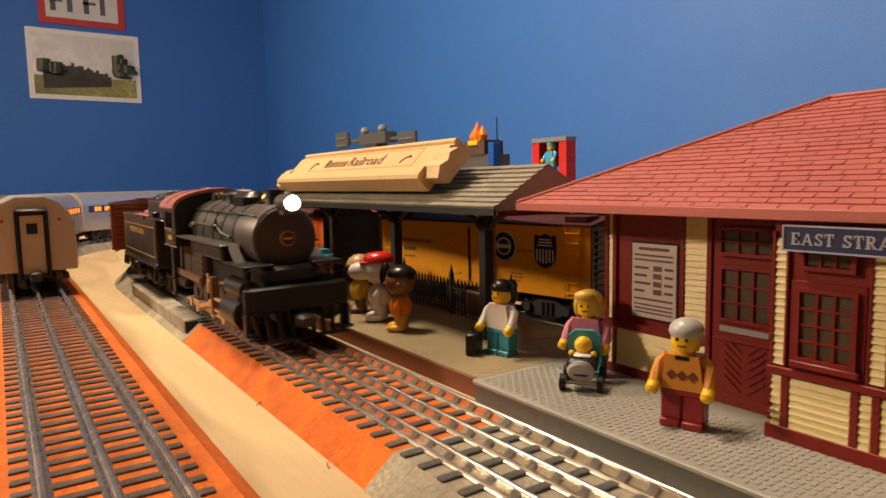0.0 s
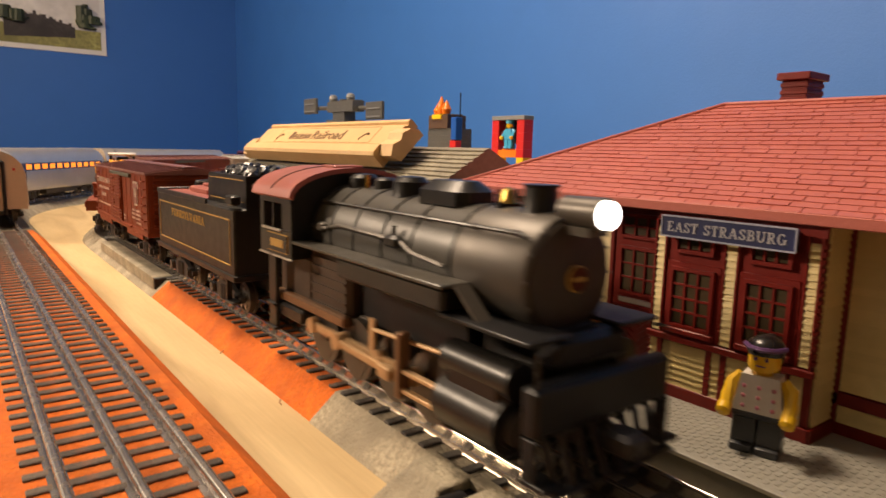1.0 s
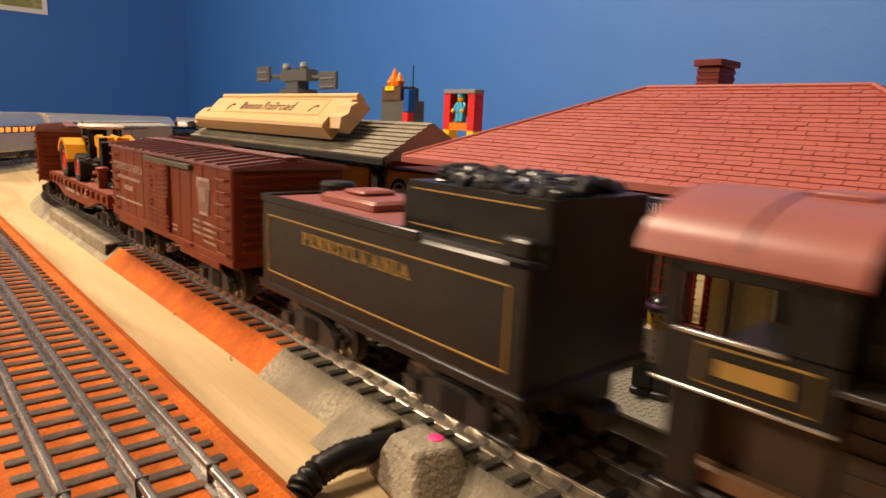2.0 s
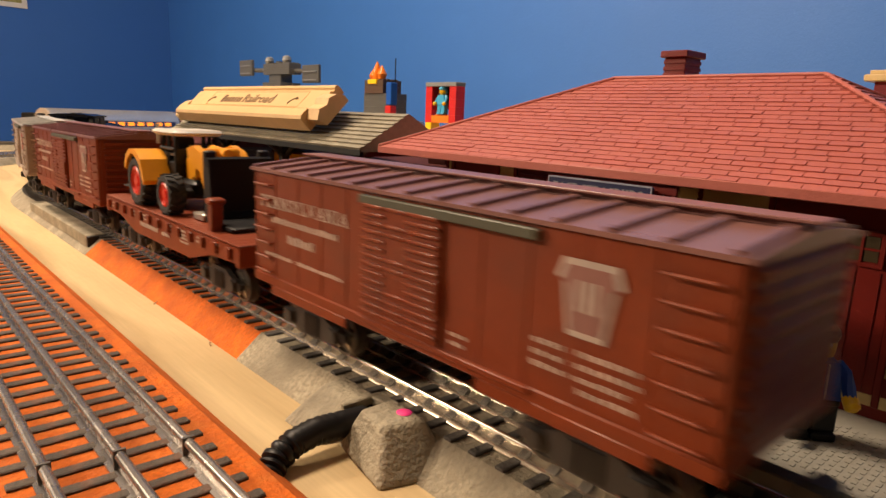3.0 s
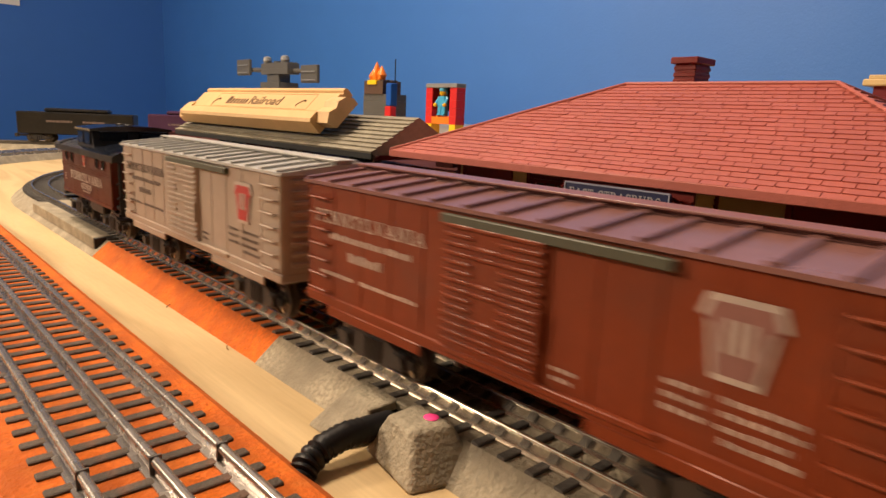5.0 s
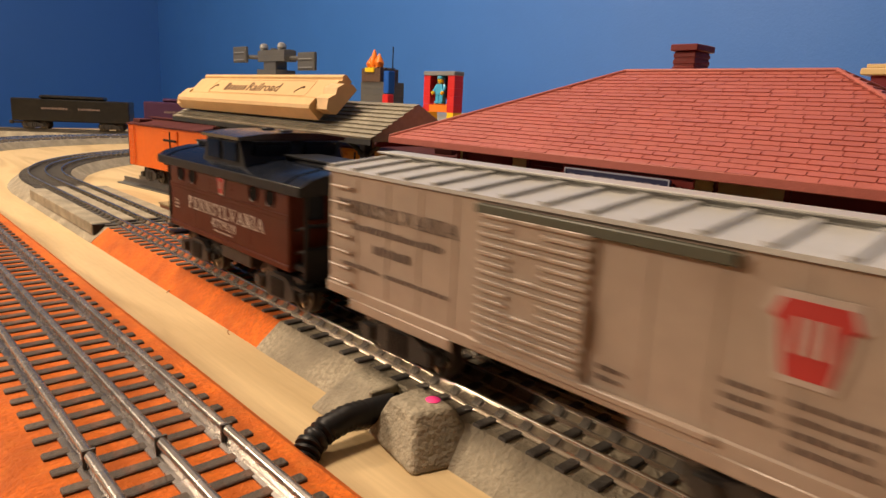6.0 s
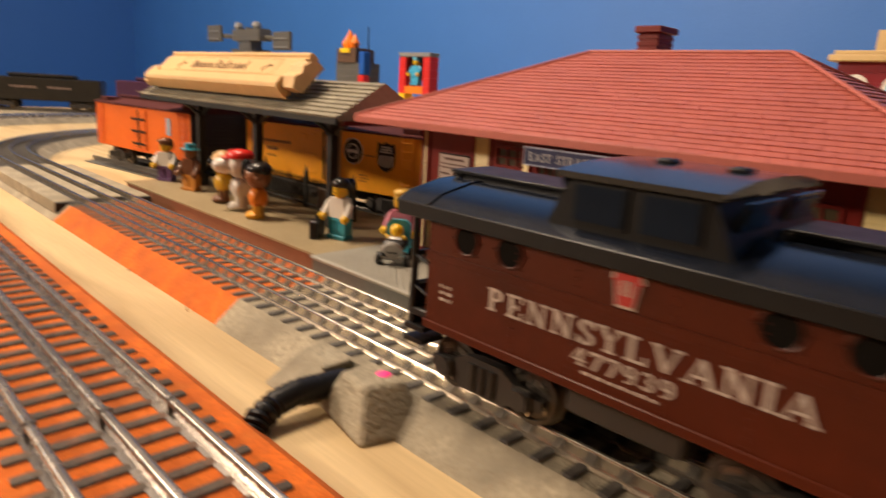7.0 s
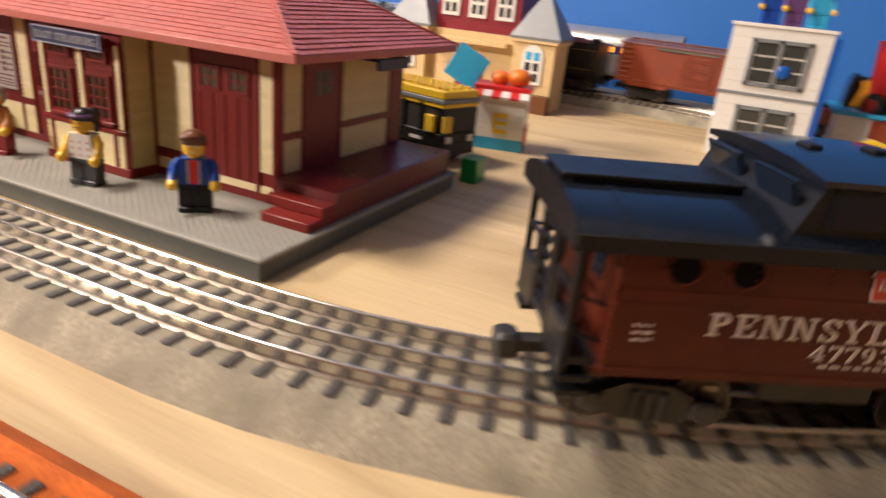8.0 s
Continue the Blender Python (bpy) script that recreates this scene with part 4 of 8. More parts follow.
    bars(th, 0.0200, 0.0295, [(0.0, 0.008, 0, 0.0014), (0.0, 0.007, -0.0026, 0.0014)], letter_m)
    keystone(th, 0.0650, 0.0500, 0.0180, 0.0180, W + 0.0003, emblem_face, emblem_rim)
    for y in (0.064, -0.064):
        make_truck(th, y)
    couplers(th, L)
    return th


def flat_car():
    th = thing("flatcar", "brown flatcar carrying a toy wheel loader", "flatcar", group="freight cars of the moving train")
    L, W = 0.0990, 0.0290
    sill = Shape()
    for s in (1, -1):
        x0, x1 = sorted((s * W, s * (W - 0.003)))
        sill.prism([(-L, 0.0225), (-L + 0.03, 0.0215), (-0.042, 0.0150), (0.042, 0.0150), (L - 0.03, 0.0215), (L, 0.0225), (L, 0.0295), (-L, 0.0295)], x0, x1, m=Matrix(((0, 1, 0, 0), (1, 0, 0, 0), (0, 0, 1, 0), (0, 0, 0, 1))))
    sill.box(-W, W, -L, -L + 0.004, 0.0205, 0.0295, 0.0005).box(-W, W, L - 0.004, L, 0.0205, 0.0295, 0.0005)
    sill.box(-0.012, 0.012, -L + 0.002, L - 0.002, 0.0185, 0.028)
    part("frame", sill, M_BROWN, th)
    dk = part("deck", Shape().box(-W + 0.001, W - 0.001, -L, L, 0.0285, 0.0299), M_BROWN, th)
    for k in range(32):
        y = -L + 0.003 + k * (2 * L - 0.006) / 31.0
        part("plank", Shape().box(-W, W, y - 0.0028, y + 0.0028, 0.0298, 0.0308, 0.0003), M_BROWN, dk)
    for s in (1, -1):
        for k in range(13):
            y = -L + 0.009 + k * (2 * L - 0.018) / 12
            part("stake_pocket", Shape().box(min(s * W, s * (W + 0.0017)), max(s * W, s * (W + 0.0017)), y - 0.002, y + 0.002, 0.0235, 0.0290, 0.0005), M_BROWN, th)
    for k in range(9):
        bars(th, -0.084 + k * 0.0195, 0.0268, [(0.0, 0.0060, 0, 0.0011), (0.0, 0.0060, -0.0020, 0.0011)], M_LETTER, x=W + 0.0001)
    bars(th, -0.032, 0.0205, [(0.0, 0.030, 0, 0.0030), (0.036, 0.048, 0, 0.0022)], M_LETTER, x=W + 0.0001)
    bars(th, 0.030, 0.0232, [(0.0, 0.010, 0, 0.0012), (0.0, 0.012, -0.0020, 0.0012)], M_LETTER, x=W + 0.0001)
    part("stake", Shape().box(0.019, 0.025, 0.056, 0.061, 0.030, 0.0455, 0.0006).box(0.018, 0.026, 0.055, 0.062, 0.0435, 0.0465, 0.0008), M_BROWN, th, "short brown post on the deck")
    part("brake_wheel", Shape().lathe([(0.006, 0), (0.0064, 0.0004), (0.006, 0.0008), (0.004, 0.0006)], 16, m=pose(0.012, -L + 0.003, 0.036)), M_TRUCK, th)
    for y in (0.064, -0.064):
        make_truck(th, y)
    couplers(th, L)
    return th


def wheel_loader():
    """Toy loader: its ways as those of the car below it."""
    th = thing("wheel_loader", "yellow toy wheel loader with red hubs riding the flatcar", "toy vehicle")
    G = 0.0308

    def tyre(name, x, y, r, w):
        sh = Shape()
        t = Matrix(((0, 0, 1, x - w / 2), (1, 0, 0, y), (0, 1, 0, G + r), (0, 0, 0, 1)))
        sh.lathe([(r * 0.57, w * 0.42), (r * 0.60, w * 0.10), (r * 0.68, 0), (r * 0.90, 0.0), (r * 0.97, w * 0.12), (r * 0.985, w * 0.5), (r * 0.97, w * 0.88), (r * 0.90, w), (r * 0.68, w), (r * 0.6, w * 0.9), (r * 0.57, w * 0.58)], 28, 0, t)
        for k in range(18):
            a = k * math.pi / 9
            for s in (0, 1):
                c = t @ pose(0, 0, w * (0.27 + 0.46 * s), 0, 0, math.degrees(a + s * 0.17)) @ pose(r * 0.97, 0, 0, 24 * (1 - 2 * s))
                sh.box(-r * 0.05, r * 0.055, -r * 0.055, r * 0.055, -w * 0.24, w * 0.24, 0, 0, c)
        ty = part(name, sh, M_RUBBER, th)
        hub = Shape()
        for s in (0, 1):
            tt = t if s else t @ pose(0, 0, w, 180)
            hub.lathe([(r * 0.60, w * 0.5), (r * 0.60, w * 0.94), (r * 0.52, w * 1.0), (r * 0.46, w * 0.86), (r * 0.24, w * 0.80), (r * 0.22, w * 0.96), (r * 0.1, w * 0.97)], 20, 0, tt)
        part("hub", hub, M_TOYRED, ty, "red wheel hub")

    for x in (0.0225, -0.0225):
        tyre("rear_wheel", x, -0.0525, 0.0142, 0.0105)
        tyre("front_wheel", x, -0.0085, 0.0110, 0.0090)
    part("chassis", Shape().box(-0.012, 0.012, -0.073, -0.005, G + 0.008, G + 0.018, 0.002).rod((-0.018, -0.0525, G + 0.0142), (0.018, -0.0525, G + 0.0142), 0.003).rod((-0.018, -0.0085, G + 0.0110), (0.018, -0.0085, G + 0.0110), 0.003), M_BLACK, th)
    hood = Shape().prism([(-0.068, G + 0.014), (-0.048, G + 0.014), (-0.046, G + 0.033), (-0.062, G + 0.032), (-0.069, G + 0.027)], -0.012, 0.012, m=Matrix(((0, 1, 0, 0), (1, 0, 0, 0), (0, 0, 1, 0), (0, 0, 0, 1))))
    part("engine_hood", hood, M_BLACK, th)
    for s in (1, -1):
        fd = Shape()
        pts = [(-0.0690, 0.0225), (-0.0650, 0.0290), (-0.0580, 0.0325), (-0.0490, 0.0325), (-0.0400, 0.0275), (-0.0345, 0.0160)]
        low = [(a + (0.002 if a < -0.052 else -0.002), b - 0.0026) for a, b in pts]
        out = [(a, G + b) for a, b in pts] + [(a, G + b) for a, b in reversed(low)]
        x0, x1 = sorted((s * 0.0125, s * 0.0285))
        fd.prism(out, x0, x1, m=Matrix(((0, 1, 0, 0), (1, 0, 0, 0), (0, 0, 1, 0), (0, 0, 0, 1))))
        part("fender", fd, M_TOYYEL, th)
    cabin = Shape()
    for x in (0.0125, -0.0125):
        for y, top in ((-0.0500, -0.0480), (-0.0385, -0.0390), (-0.0265, -0.029)):
            cabin.rod((x, y, G + 0.018), (x * 0.94, top, G + 0.0415), 0.0013, 6)
        cabin.box(min(x, x * 0.9), max(x, x * 0.9), -0.054, -0.030, G + 0.030, G + 0.0315)
    cabin.box(-0.013, 0.013, -0.054, -0.026, G + 0.016, G + 0.027, 0.001).box(-0.0125, 0.0125, -0.0280, -0.0262, G + 0.026, G + 0.034).rod((-0.0128, -0.050, G + 0.034), (-0.0128, -0.028, G + 0.034), 0.001, 6).rod((0.0128, -0.050, G + 0.034), (0.0128, -0.028, G + 0.034), 0.001, 6)
    cb = part("cab", cabin, M_BLACK, th)
    part("seat", Shape().box(-0.006, 0.006, -0.050, -0.047, G + 0.027, G + 0.040, 0.001), M_RUBBER, cb)
    part("steering_column", Shape().rod((0, -0.036, G + 0.027), (0, -0.040, G + 0.036), 0.0012, 6), M_RUBBER, cb)
    part("cab_roof", Shape().box(-0.0150, 0.0150, -0.0600, -0.0250, G + 0.0412, G + 0.0446, 0.0015), M_TOYWHITE, th, "white cab roof")
    part("exhaust", Shape().rod((0.008, -0.069, G + 0.035), (0.008, -0.069, G + 0.047), 0.0011, 8), M_SILVER, th)
    front = Shape().box(-0.0085, 0.0085, -0.026, -0.012, G + 0.012, G + 0.032, 0.003).box(-0.010, 0.010, -0.013, -0.004, G + 0.018, G + 0.034, 0.002)
    part("front_frame", front, M_TOYYEL, th)
    for s in (1, -1):
        x0, x1 = sorted((s * 0.0085, s * 0.0128))
        arm = [(-0.010, G + 0.0355), (-0.0085, G + 0.0285), (0.0065, G + 0.0245), (0.0165, G + 0.006), (0.0215, G + 0.006), (0.0150, G + 0.0275), (0.008, G + 0.0345), (-0.003, G + 0.0375)]
        part("lift_arm", Shape().prism(arm, x0, x1, m=Matrix(((0, 1, 0, 0), (1, 0, 0, 0), (0, 0, 1, 0), (0, 0, 0, 1)))), M_TOYYEL, th)
        part("ram", Shape().rod((s * 0.0065, -0.004, G + 0.022), (s * 0.0065, 0.018, G + 0.030), 0.0017, 8), M_SILVER, th)
    part("linkage", Shape().rod((0, -0.006, G + 0.035), (0, 0.014, G + 0.0335), 0.0028, 12).rod((-0.009, 0.006, G + 0.034), (0.009, 0.006, G + 0.034), 0.0026, 12).rod((-0.010, 0.0165, G + 0.028), (0.010, 0.0165, G + 0.028), 0.0030, 12), M_TOYYEL, th)
    part("bracket", Shape().box(0.012, 0.0185, 0.010, 0.0235, G + 0.0003, G + 0.0040, 0.0006), M_SILVER, th)
    sw = Matrix(((0, 1, 0, 0), (1, 0, 0, 0), (0, 0, 1, 0), (0, 0, 0, 1)))
    bk = Shape().prism([(0.022, G + 0.0005), (0.032, G + 0.0005), (0.032, G + 0.0028), (0.0255, G + 0.0050), (0.0255, G + 0.0260), (0.0285, G + 0.0325), (0.0270, G + 0.0335), (0.022, G + 0.0290)], -0.0170, 0.0170, m=sw)
    for x in (-0.0170, 0.0155):
        bk.prism([(0.0225, G + 0.0008), (0.031, G + 0.0008), (0.031, G + 0.012), (0.0285, G + 0.0325), (0.0225, G + 0.029)], x, x + 0.0015, m=sw)
    for x in (-0.0145, 0.0145):
        bk.box(x - 0.0028, x + 0.0028, 0.0225, 0.0265, G + 0.028, G + 0.0365, 0.0006)
    part("fork_plate", Shape().box(-0.020, 0.020, 0.0365, 0.0620, G + 0.0003, G + 0.0030, 0.0008), M_BLACK, th, "flat black plate before the bucket")
    part("bucket", bk, M_BLACK, th, "black loader bucket")
    return th


def cab_window(x, y, z, w, h):
    return Shape().box(x - 0.0004, x + 0.0004, y - w / 2, y + w / 2, z - h / 2, z + h / 2)


def caboose_car():
    th = thing("caboose", "dark brown caboose with black cupola roof and white lettering", "caboose", group="freight cars of the moving train")
    L, W, Z0, Z1 = 0.0627, 0.0285, 0.0215, 0.0556
    body = Shape().box(-W, W, -L, L, Z0, Z1, 0.0006)
    body.box(-W - 0.0005, W + 0.0005, -L - 0.0003, L + 0.0003, Z0 - 0.0014, Z0 + 0.0012, 0.0003)
    part("body", body, M_CAB, th)
    for s in (1, -1):
        sh = Shape()
        for z in (0.0412, 0.0428):
            for k in range(76):
                sh.ball(s * W, -L + 0.001 + k * (2 * L - 0.002) / 75, z, 0.0005, seg=6)
        for y in (-L + 0.001, -0.030, -0.012, 0.012, 0.030, L - 0.001):
            for k in range(16):
                sh.ball(s * W, y, Z0 + 0.002 + k * 0.0020, 0.0004, seg=6)
        part("rivets", sh, M_CAB, th)
        part("belt_rail", Shape().box(min(s * W, s * (W + 0.0003)), max(s * W, s * (W + 0.0003)), -L, L, 0.0406, 0.0434), M_CAB, th)
        for y in (-0.0475, -0.0325, 0.0325, 0.0475):
            win = part("porthole", Shape().tube([(s * (W + 0.0002), y + 0.0042 * math.cos(k * 0.2856), 0.0490 + 0.0040 * math.sin(k * 0.2856)) for k in range(23)], 0.0004, 6), M_CAB, th)
            # solid black disc in place of the unlit inside behind the porthole
            part("pane", Shape().rod((s * (W - 0.0004), y, 0.0490), (s * (W + 0.0002), y, 0.0490), 0.0040, 22), M_HOLE, win)
            for k in range(8):
                part("rivet", Shape().ball(s * W, y + 0.0053 * math.cos(k * 0.7854), 0.0490 + 0.0053 * math.sin(k * 0.7854), 0.0004, seg=6), M_CAB, win)
    # long curved roof over both end porches
    RL = 0.0740
    prof = [(-W - 0.0014, Z1 - 0.0030), (W + 0.0014, Z1 - 0.0030), (W + 0.0018, Z1 + 0.0008), (W - 0.003, Z1 + 0.0034), (0.014, Z1 + 0.0060), (0.0, Z1 + 0.0068), (-0.014, Z1 + 0.0060), (-W + 0.003, Z1 + 0.0034), (-W - 0.0018, Z1 + 0.0008)]
    part("roof", Shape().prism(prof, -RL, RL), M_CABROOF, th, smooth=50)
    for y in (-0.062, 0.062):
        part("roof_seam", Shape().prism([(a * 1.004, b + 0.0004) for a, b in prof], y - 0.0006, y + 0.0006), M_CABROOF, th)
    for y0, y1 in ((-RL, -0.027), (0.0245, RL)):
        part("running_board", Shape().box(-0.0095, 0.0095, y0, y1, Z1 + 0.0078, Z1 + 0.0088, 0.0002).box(-0.008, -0.006, y0, y1, Z1 + 0.006, Z1 + 0.008).box(0.006, 0.008, y0, y1, Z1 + 0.006, Z1 + 0.008), M_BLACK, th)
    for s in (1, -1):
        part("eave_trim", Shape().box(min(s * (W + 0.0012), s * (W + 0.0022)), max(s * (W + 0.0012), s * (W + 0.0022)), -RL - 0.0003, RL + 0.0003, Z1 - 0.0033, Z1 + 0.0009, 0.0003), M_BLACK, th)
        part("end_arch", Shape().prism([(a * 1.002, b) for a, b in prof], min(s * RL, s * (RL + 0.0006)), max(s * RL, s * (RL + 0.0006))), M_BLACK, th)
    # cupola with raked ends
    C0, C1, CZ = -0.025, 0.0225, 0.0712
    sw = Matrix(((0, 1, 0, 0), (1, 0, 0, 0), (0, 0, 1, 0), (0, 0, 0, 1)))
    cup = part("cupola", Shape().prism([(C0, Z1), (C1, Z1), (C1 - 0.007, CZ), (C0 + 0.007, CZ)], -0.0265, 0.0265, m=sw), M_BLACK, th)
    cp = [(-0.0282, CZ - 0.0010), (0.0282, CZ - 0.0010), (0.0284, CZ + 0.0005), (0.015, CZ + 0.0022), (0, CZ + 0.0027), (-0.015, CZ + 0.0022), (-0.0284, CZ + 0.0005)]
    part("cupola_roof", Shape().prism(cp, C0 + 0.004, C1 - 0.004), M_CABROOF, cup, smooth=50)
    for s in (1, -1):
        for y, w in ((-0.0095, 0.0125), (0.0075, 0.0125)):
            part("window_frame", cab_window(s * 0.0267, y, 0.0648, w + 0.0016, 0.0096), M_BLACK, cup)
            part("pane", cab_window(s * 0.0271, y, 0.0648, w, 0.0082), M_GLASS, cup)
        for y, ang, sg in ((C0 + 0.0037, 20, -1), (C1 - 0.0037, -20, 1)):
            part("pane", Shape().box(s * 0.013 - 0.008, s * 0.013 + 0.008, -0.0004, 0.0004, -0.0045, 0.0045), M_GLASS, cup, m=pose(0, y + sg * 0.0004, 0.0645, 22 * -sg, 0, 0))
            part("end_frame", Shape().box(s * 0.013 - 0.0095, s * 0.013 + 0.0095, -0.0003, 0.0003, -0.0058, 0.0058).box(s * 0.013 - 0.0095, s * 0.013 + 0.0095, -0.0006, 0.0006, -0.0060, -0.0050), M_CABROOF, cup, m=pose(0, y, 0.0645, 22 * -sg, 0, 0))
    for y in (-0.008, 0.010):
        part("vent_lug", Shape().box(-0.003, 0.003, y - 0.0022, y + 0.0022, CZ + 0.0022, CZ + 0.0036, 0.0005), M_BLACK, cup)
    # end porches
    for e in (1, -1):
        pf = Shape().box(-W + 0.002, W - 0.002, min(e * L, e * (RL - 0.002)), max(e * L, e * (RL - 0.002)), Z0 - 0.0005, Z0 + 0.0022, 0.0005)
        for s in (1, -1):
            for k in range(2):
                part("step", Shape().box(min(s * (W - 0.010), s * (W - 0.001)), max(s * (W - 0.010), s * (W - 0.001)), min(e * (L + 0.0015), e * (L + 0.0095)), max(e * (L + 0.0015), e * (L + 0.0095)), Z0 - 0.0045 - k * 0.004, Z0 - 0.0030 - k * 0.004), M_BLACK, th)
        part("porch", pf, M_BLACK, th)
        y = e * (RL - 0.003)
        for x in (-0.0255, -0.012, 0.012, 0.0255):
            part("railing_post", Shape().rod((x, y, Z0 + 0.002), (x, y, Z1 if abs(x) > 0.02 else 0.0400), 0.0011, 6), M_BLACK, th)
        for z in (0.0305, 0.0400):
            for s in (1, -1):
                part("railing_bar", Shape().rod((s * 0.0255, y, z), (s * 0.010, y, z), 0.0009, 6), M_BLACK, th)
            for s in (1, -1):
                part("grab_rail", Shape().rod((s * 0.0255, y, z), (s * 0.0255, e * L, z - 0.003), 0.0005, 6), M_BLACK, th)
        for s in (1, -1):
            part("ladder_rail", Shape().rod((s * 0.0075, y, Z0), (s * 0.0075, y, Z1 + 0.0085), 0.0015, 6), M_BLACK, th)
        for k in range(9):
            part("ladder_rung", Shape().rod((-0.0075, y, Z0 + 0.004 + k * 0.0044), (0.0075, y, Z0 + 0.004 + k * 0.0044), 0.0009, 6), M_BLACK, th)
        for s in (1, -1):
            part("end_plate", Shape().box(min(s * 0.010, s * 0.0265), max(s * 0.010, s * 0.0265), y - 0.0012, y + 0.0012, Z0 - 0.004, Z0 + 0.0095, 0.0005), M_BLACK, th)
        part("end_door", Shape().box(-0.0065, 0.0065, min(e * (L - 0.001), e * (L + 0.0008)), max(e * (L - 0.001), e * (L + 0.0008)), Z0 + 0.002, Z1 - 0.003, 0.0003), M_CAB, th)
        for x in (-0.016, 0.016):
            part("end_window", Shape().box(x - 0.0035, x + 0.0035, min(e * L, e * (L + 0.0007)), max(e * L, e * (L + 0.0007)), 0.041, 0.052), M_GLASS, th)
    part("underframe", Shape().box(-0.010, 0.010, -L, L, 0.016, Z0).box(-0.022, 0.022, -0.016, 0.016, 0.010, Z0, 0.001), M_TRUCK, th)
    slab_part("PENNSYLVANIA", 0.0061, 0.081, M_LETTER, th, side(0.0020, 0.0355, W + 0.0001), "name_lettering", "white slab-serif lettering")
    slab_part("477939", 0.0043, 0.0265, M_LETTER, th, side(0.002, 0.0292, W + 0.0001), "number_lettering")
    bars(th, -0.008, 0.0252, [(0.0, 0.020, 0, 0.0009)], M_LETTER, x=W + 0.0001)
    bars(th, -0.0565, 0.0338, [(0.0, 0.0052, 0, 0.0011), (0.0, 0.0056, -0.0019, 0.0011), (0.0, 0.0054, -0.0038, 0.0011)], M_LETTER, x=W + 0.0001)
    keystone(th, 0.0010, 0.0482, 0.0082, 0.0086, W + 0.0003, M_KEYRED, M_LETTER)
    for y in (0.043, -0.043):
        make_truck(th, y, 0.029)
    couplers(th, RL - 0.004)
    return th


def tender_car():
    th = thing("tender", "black tender with gold lining, coal load and oxide deck", "tender", group="steam engine and tender")
    L, W, Z0, Z1 = 0.0735, 0.0285, 0.0215, 0.0565
    part("tank", Shape().box(-W, W, -L, L, Z0, Z1, 0.001).box(-W - 0.001, W + 0.001, -L - 0.001, L + 0.001, Z0 - 0.002, Z0 + 0.0012, 0.0004), M_BLACKM, th)
    part("rim", Shape().box(-W - 0.0004, -W + 0.001, -L, 0.03, Z1 - 0.001, Z1 + 0.0022, 0.0004).box(W - 0.001, W + 0.0004, -L, 0.03, Z1 - 0.001, Z1 + 0.0022, 0.0004).box(-W, W, -L - 0.0004, -L + 0.001, Z1 - 0.001, Z1 + 0.0022, 0.0004), M_BLACKM, th)
    part("deck", Shape().box(-W + 0.0015, W - 0.0015, -L + 0.0015, 0.012, Z1 - 0.001, Z1 + 0.0008), M_CABINROOF, th, "dull oxide red water deck")
    part("hatch", Shape().box(-0.014, 0.014, -0.052, -0.014, Z1, Z1 + 0.0045, 0.0012).box(-0.008, 0.008, -0.044, -0.030, Z1 + 0.0045, Z1 + 0.0065, 0.0008), M_CABINROOF, th)
    part("filler_cap", Shape().lathe([(0.0075, Z1), (0.0075, Z1 + 0.0060), (0.0066, Z1 + 0.0072), (0.0020, Z1 + 0.0076)], 20, m=pose(0.0, -0.061, 0)), M_BLACKM, th, "round black filler cap")
    bunk = Shape().prism([(0.014, Z1 - 0.001), (L, Z1 - 0.001), (L, Z1 + 0.0160), (0.016, Z1 + 0.0160), (0.014, Z1 + 0.012)], -0.022, 0.022, m=Matrix(((0, 1, 0, 0), (1, 0, 0, 0), (0, 0, 1, 0), (0, 0, 0, 1))))
    part("coal_bunker", bunk, M_BLACKM, th)
    coal = Shape()
    for k in range(230):
        x, y = random.uniform(-0.0195, 0.0195), random.uniform(0.017, L - 0.003)
        z = Z1 + 0.0155 + 0.0028 * (1 - (x / 0.022) ** 2) + random.uniform(-0.001, 0.001)
        s = random.uniform(0.0010, 0.0022)
        coal.box(-s, s, -s, s, -s, s, s * 0.35, 0, pose(x, y, z, random.uniform(0, 90), random.uniform(0, 90), random.uniform(0, 90)))
    part("coal", coal, M_COAL, th, "heap of shiny coal lumps", smooth=0)
    for s in (1, -1):
        ln = Shape()
        x0, x1 = sorted((s * W, s * (W + 0.00035)))
        for z in (Z0 + 0.006, Z1 - 0.006):
            ln.box(x0, x1, -L + 0.006, L - 0.006, z - 0.00025, z + 0.00025)
        for y in (-L + 0.006, L - 0.006):
            ln.box(x0, x1, y - 0.00025, y + 0.00025, Z0 + 0.006, Z1 - 0.006)
        part("lining", ln, M_GOLD, th, smooth=0)
        part("lining", Shape().box(min(s * 0.022, s * 0.0223), max(s * 0.022, s * 0.0223), 0.018, L - 0.003, Z1 + 0.0025, Z1 + 0.0029).box(min(s * 0.022, s * 0.0223), max(s * 0.022, s * 0.0223), 0.018, L - 0.003, Z1 + 0.0135, Z1 + 0.0139), M_GOLD, th, smooth=0)
    part("step", Shape().box(W - 0.004, W + 0.001, L - 0.010, L, Z1 + 0.0015, Z1 + 0.0065, 0.0008).box(W - 0.004, W + 0.0012, L - 0.013, L - 0.002, Z0 - 0.014, Z0 - 0.0125, 0.0004).box(W - 0.002, W + 0.0008, L - 0.012, L - 0.010, Z0 - 0.0125, Z0, 0.0002), M_BLACKM, th)
    slab_part("PENNSYLVANIA", 0.0046, 0.066, M_GOLD, th, side(-0.006, 0.0455, W + 0.0002), "name_lettering", "gold lettering")
    for y in (0.042, -0.042):
        make_truck(th, y, 0.036, -0.0002)
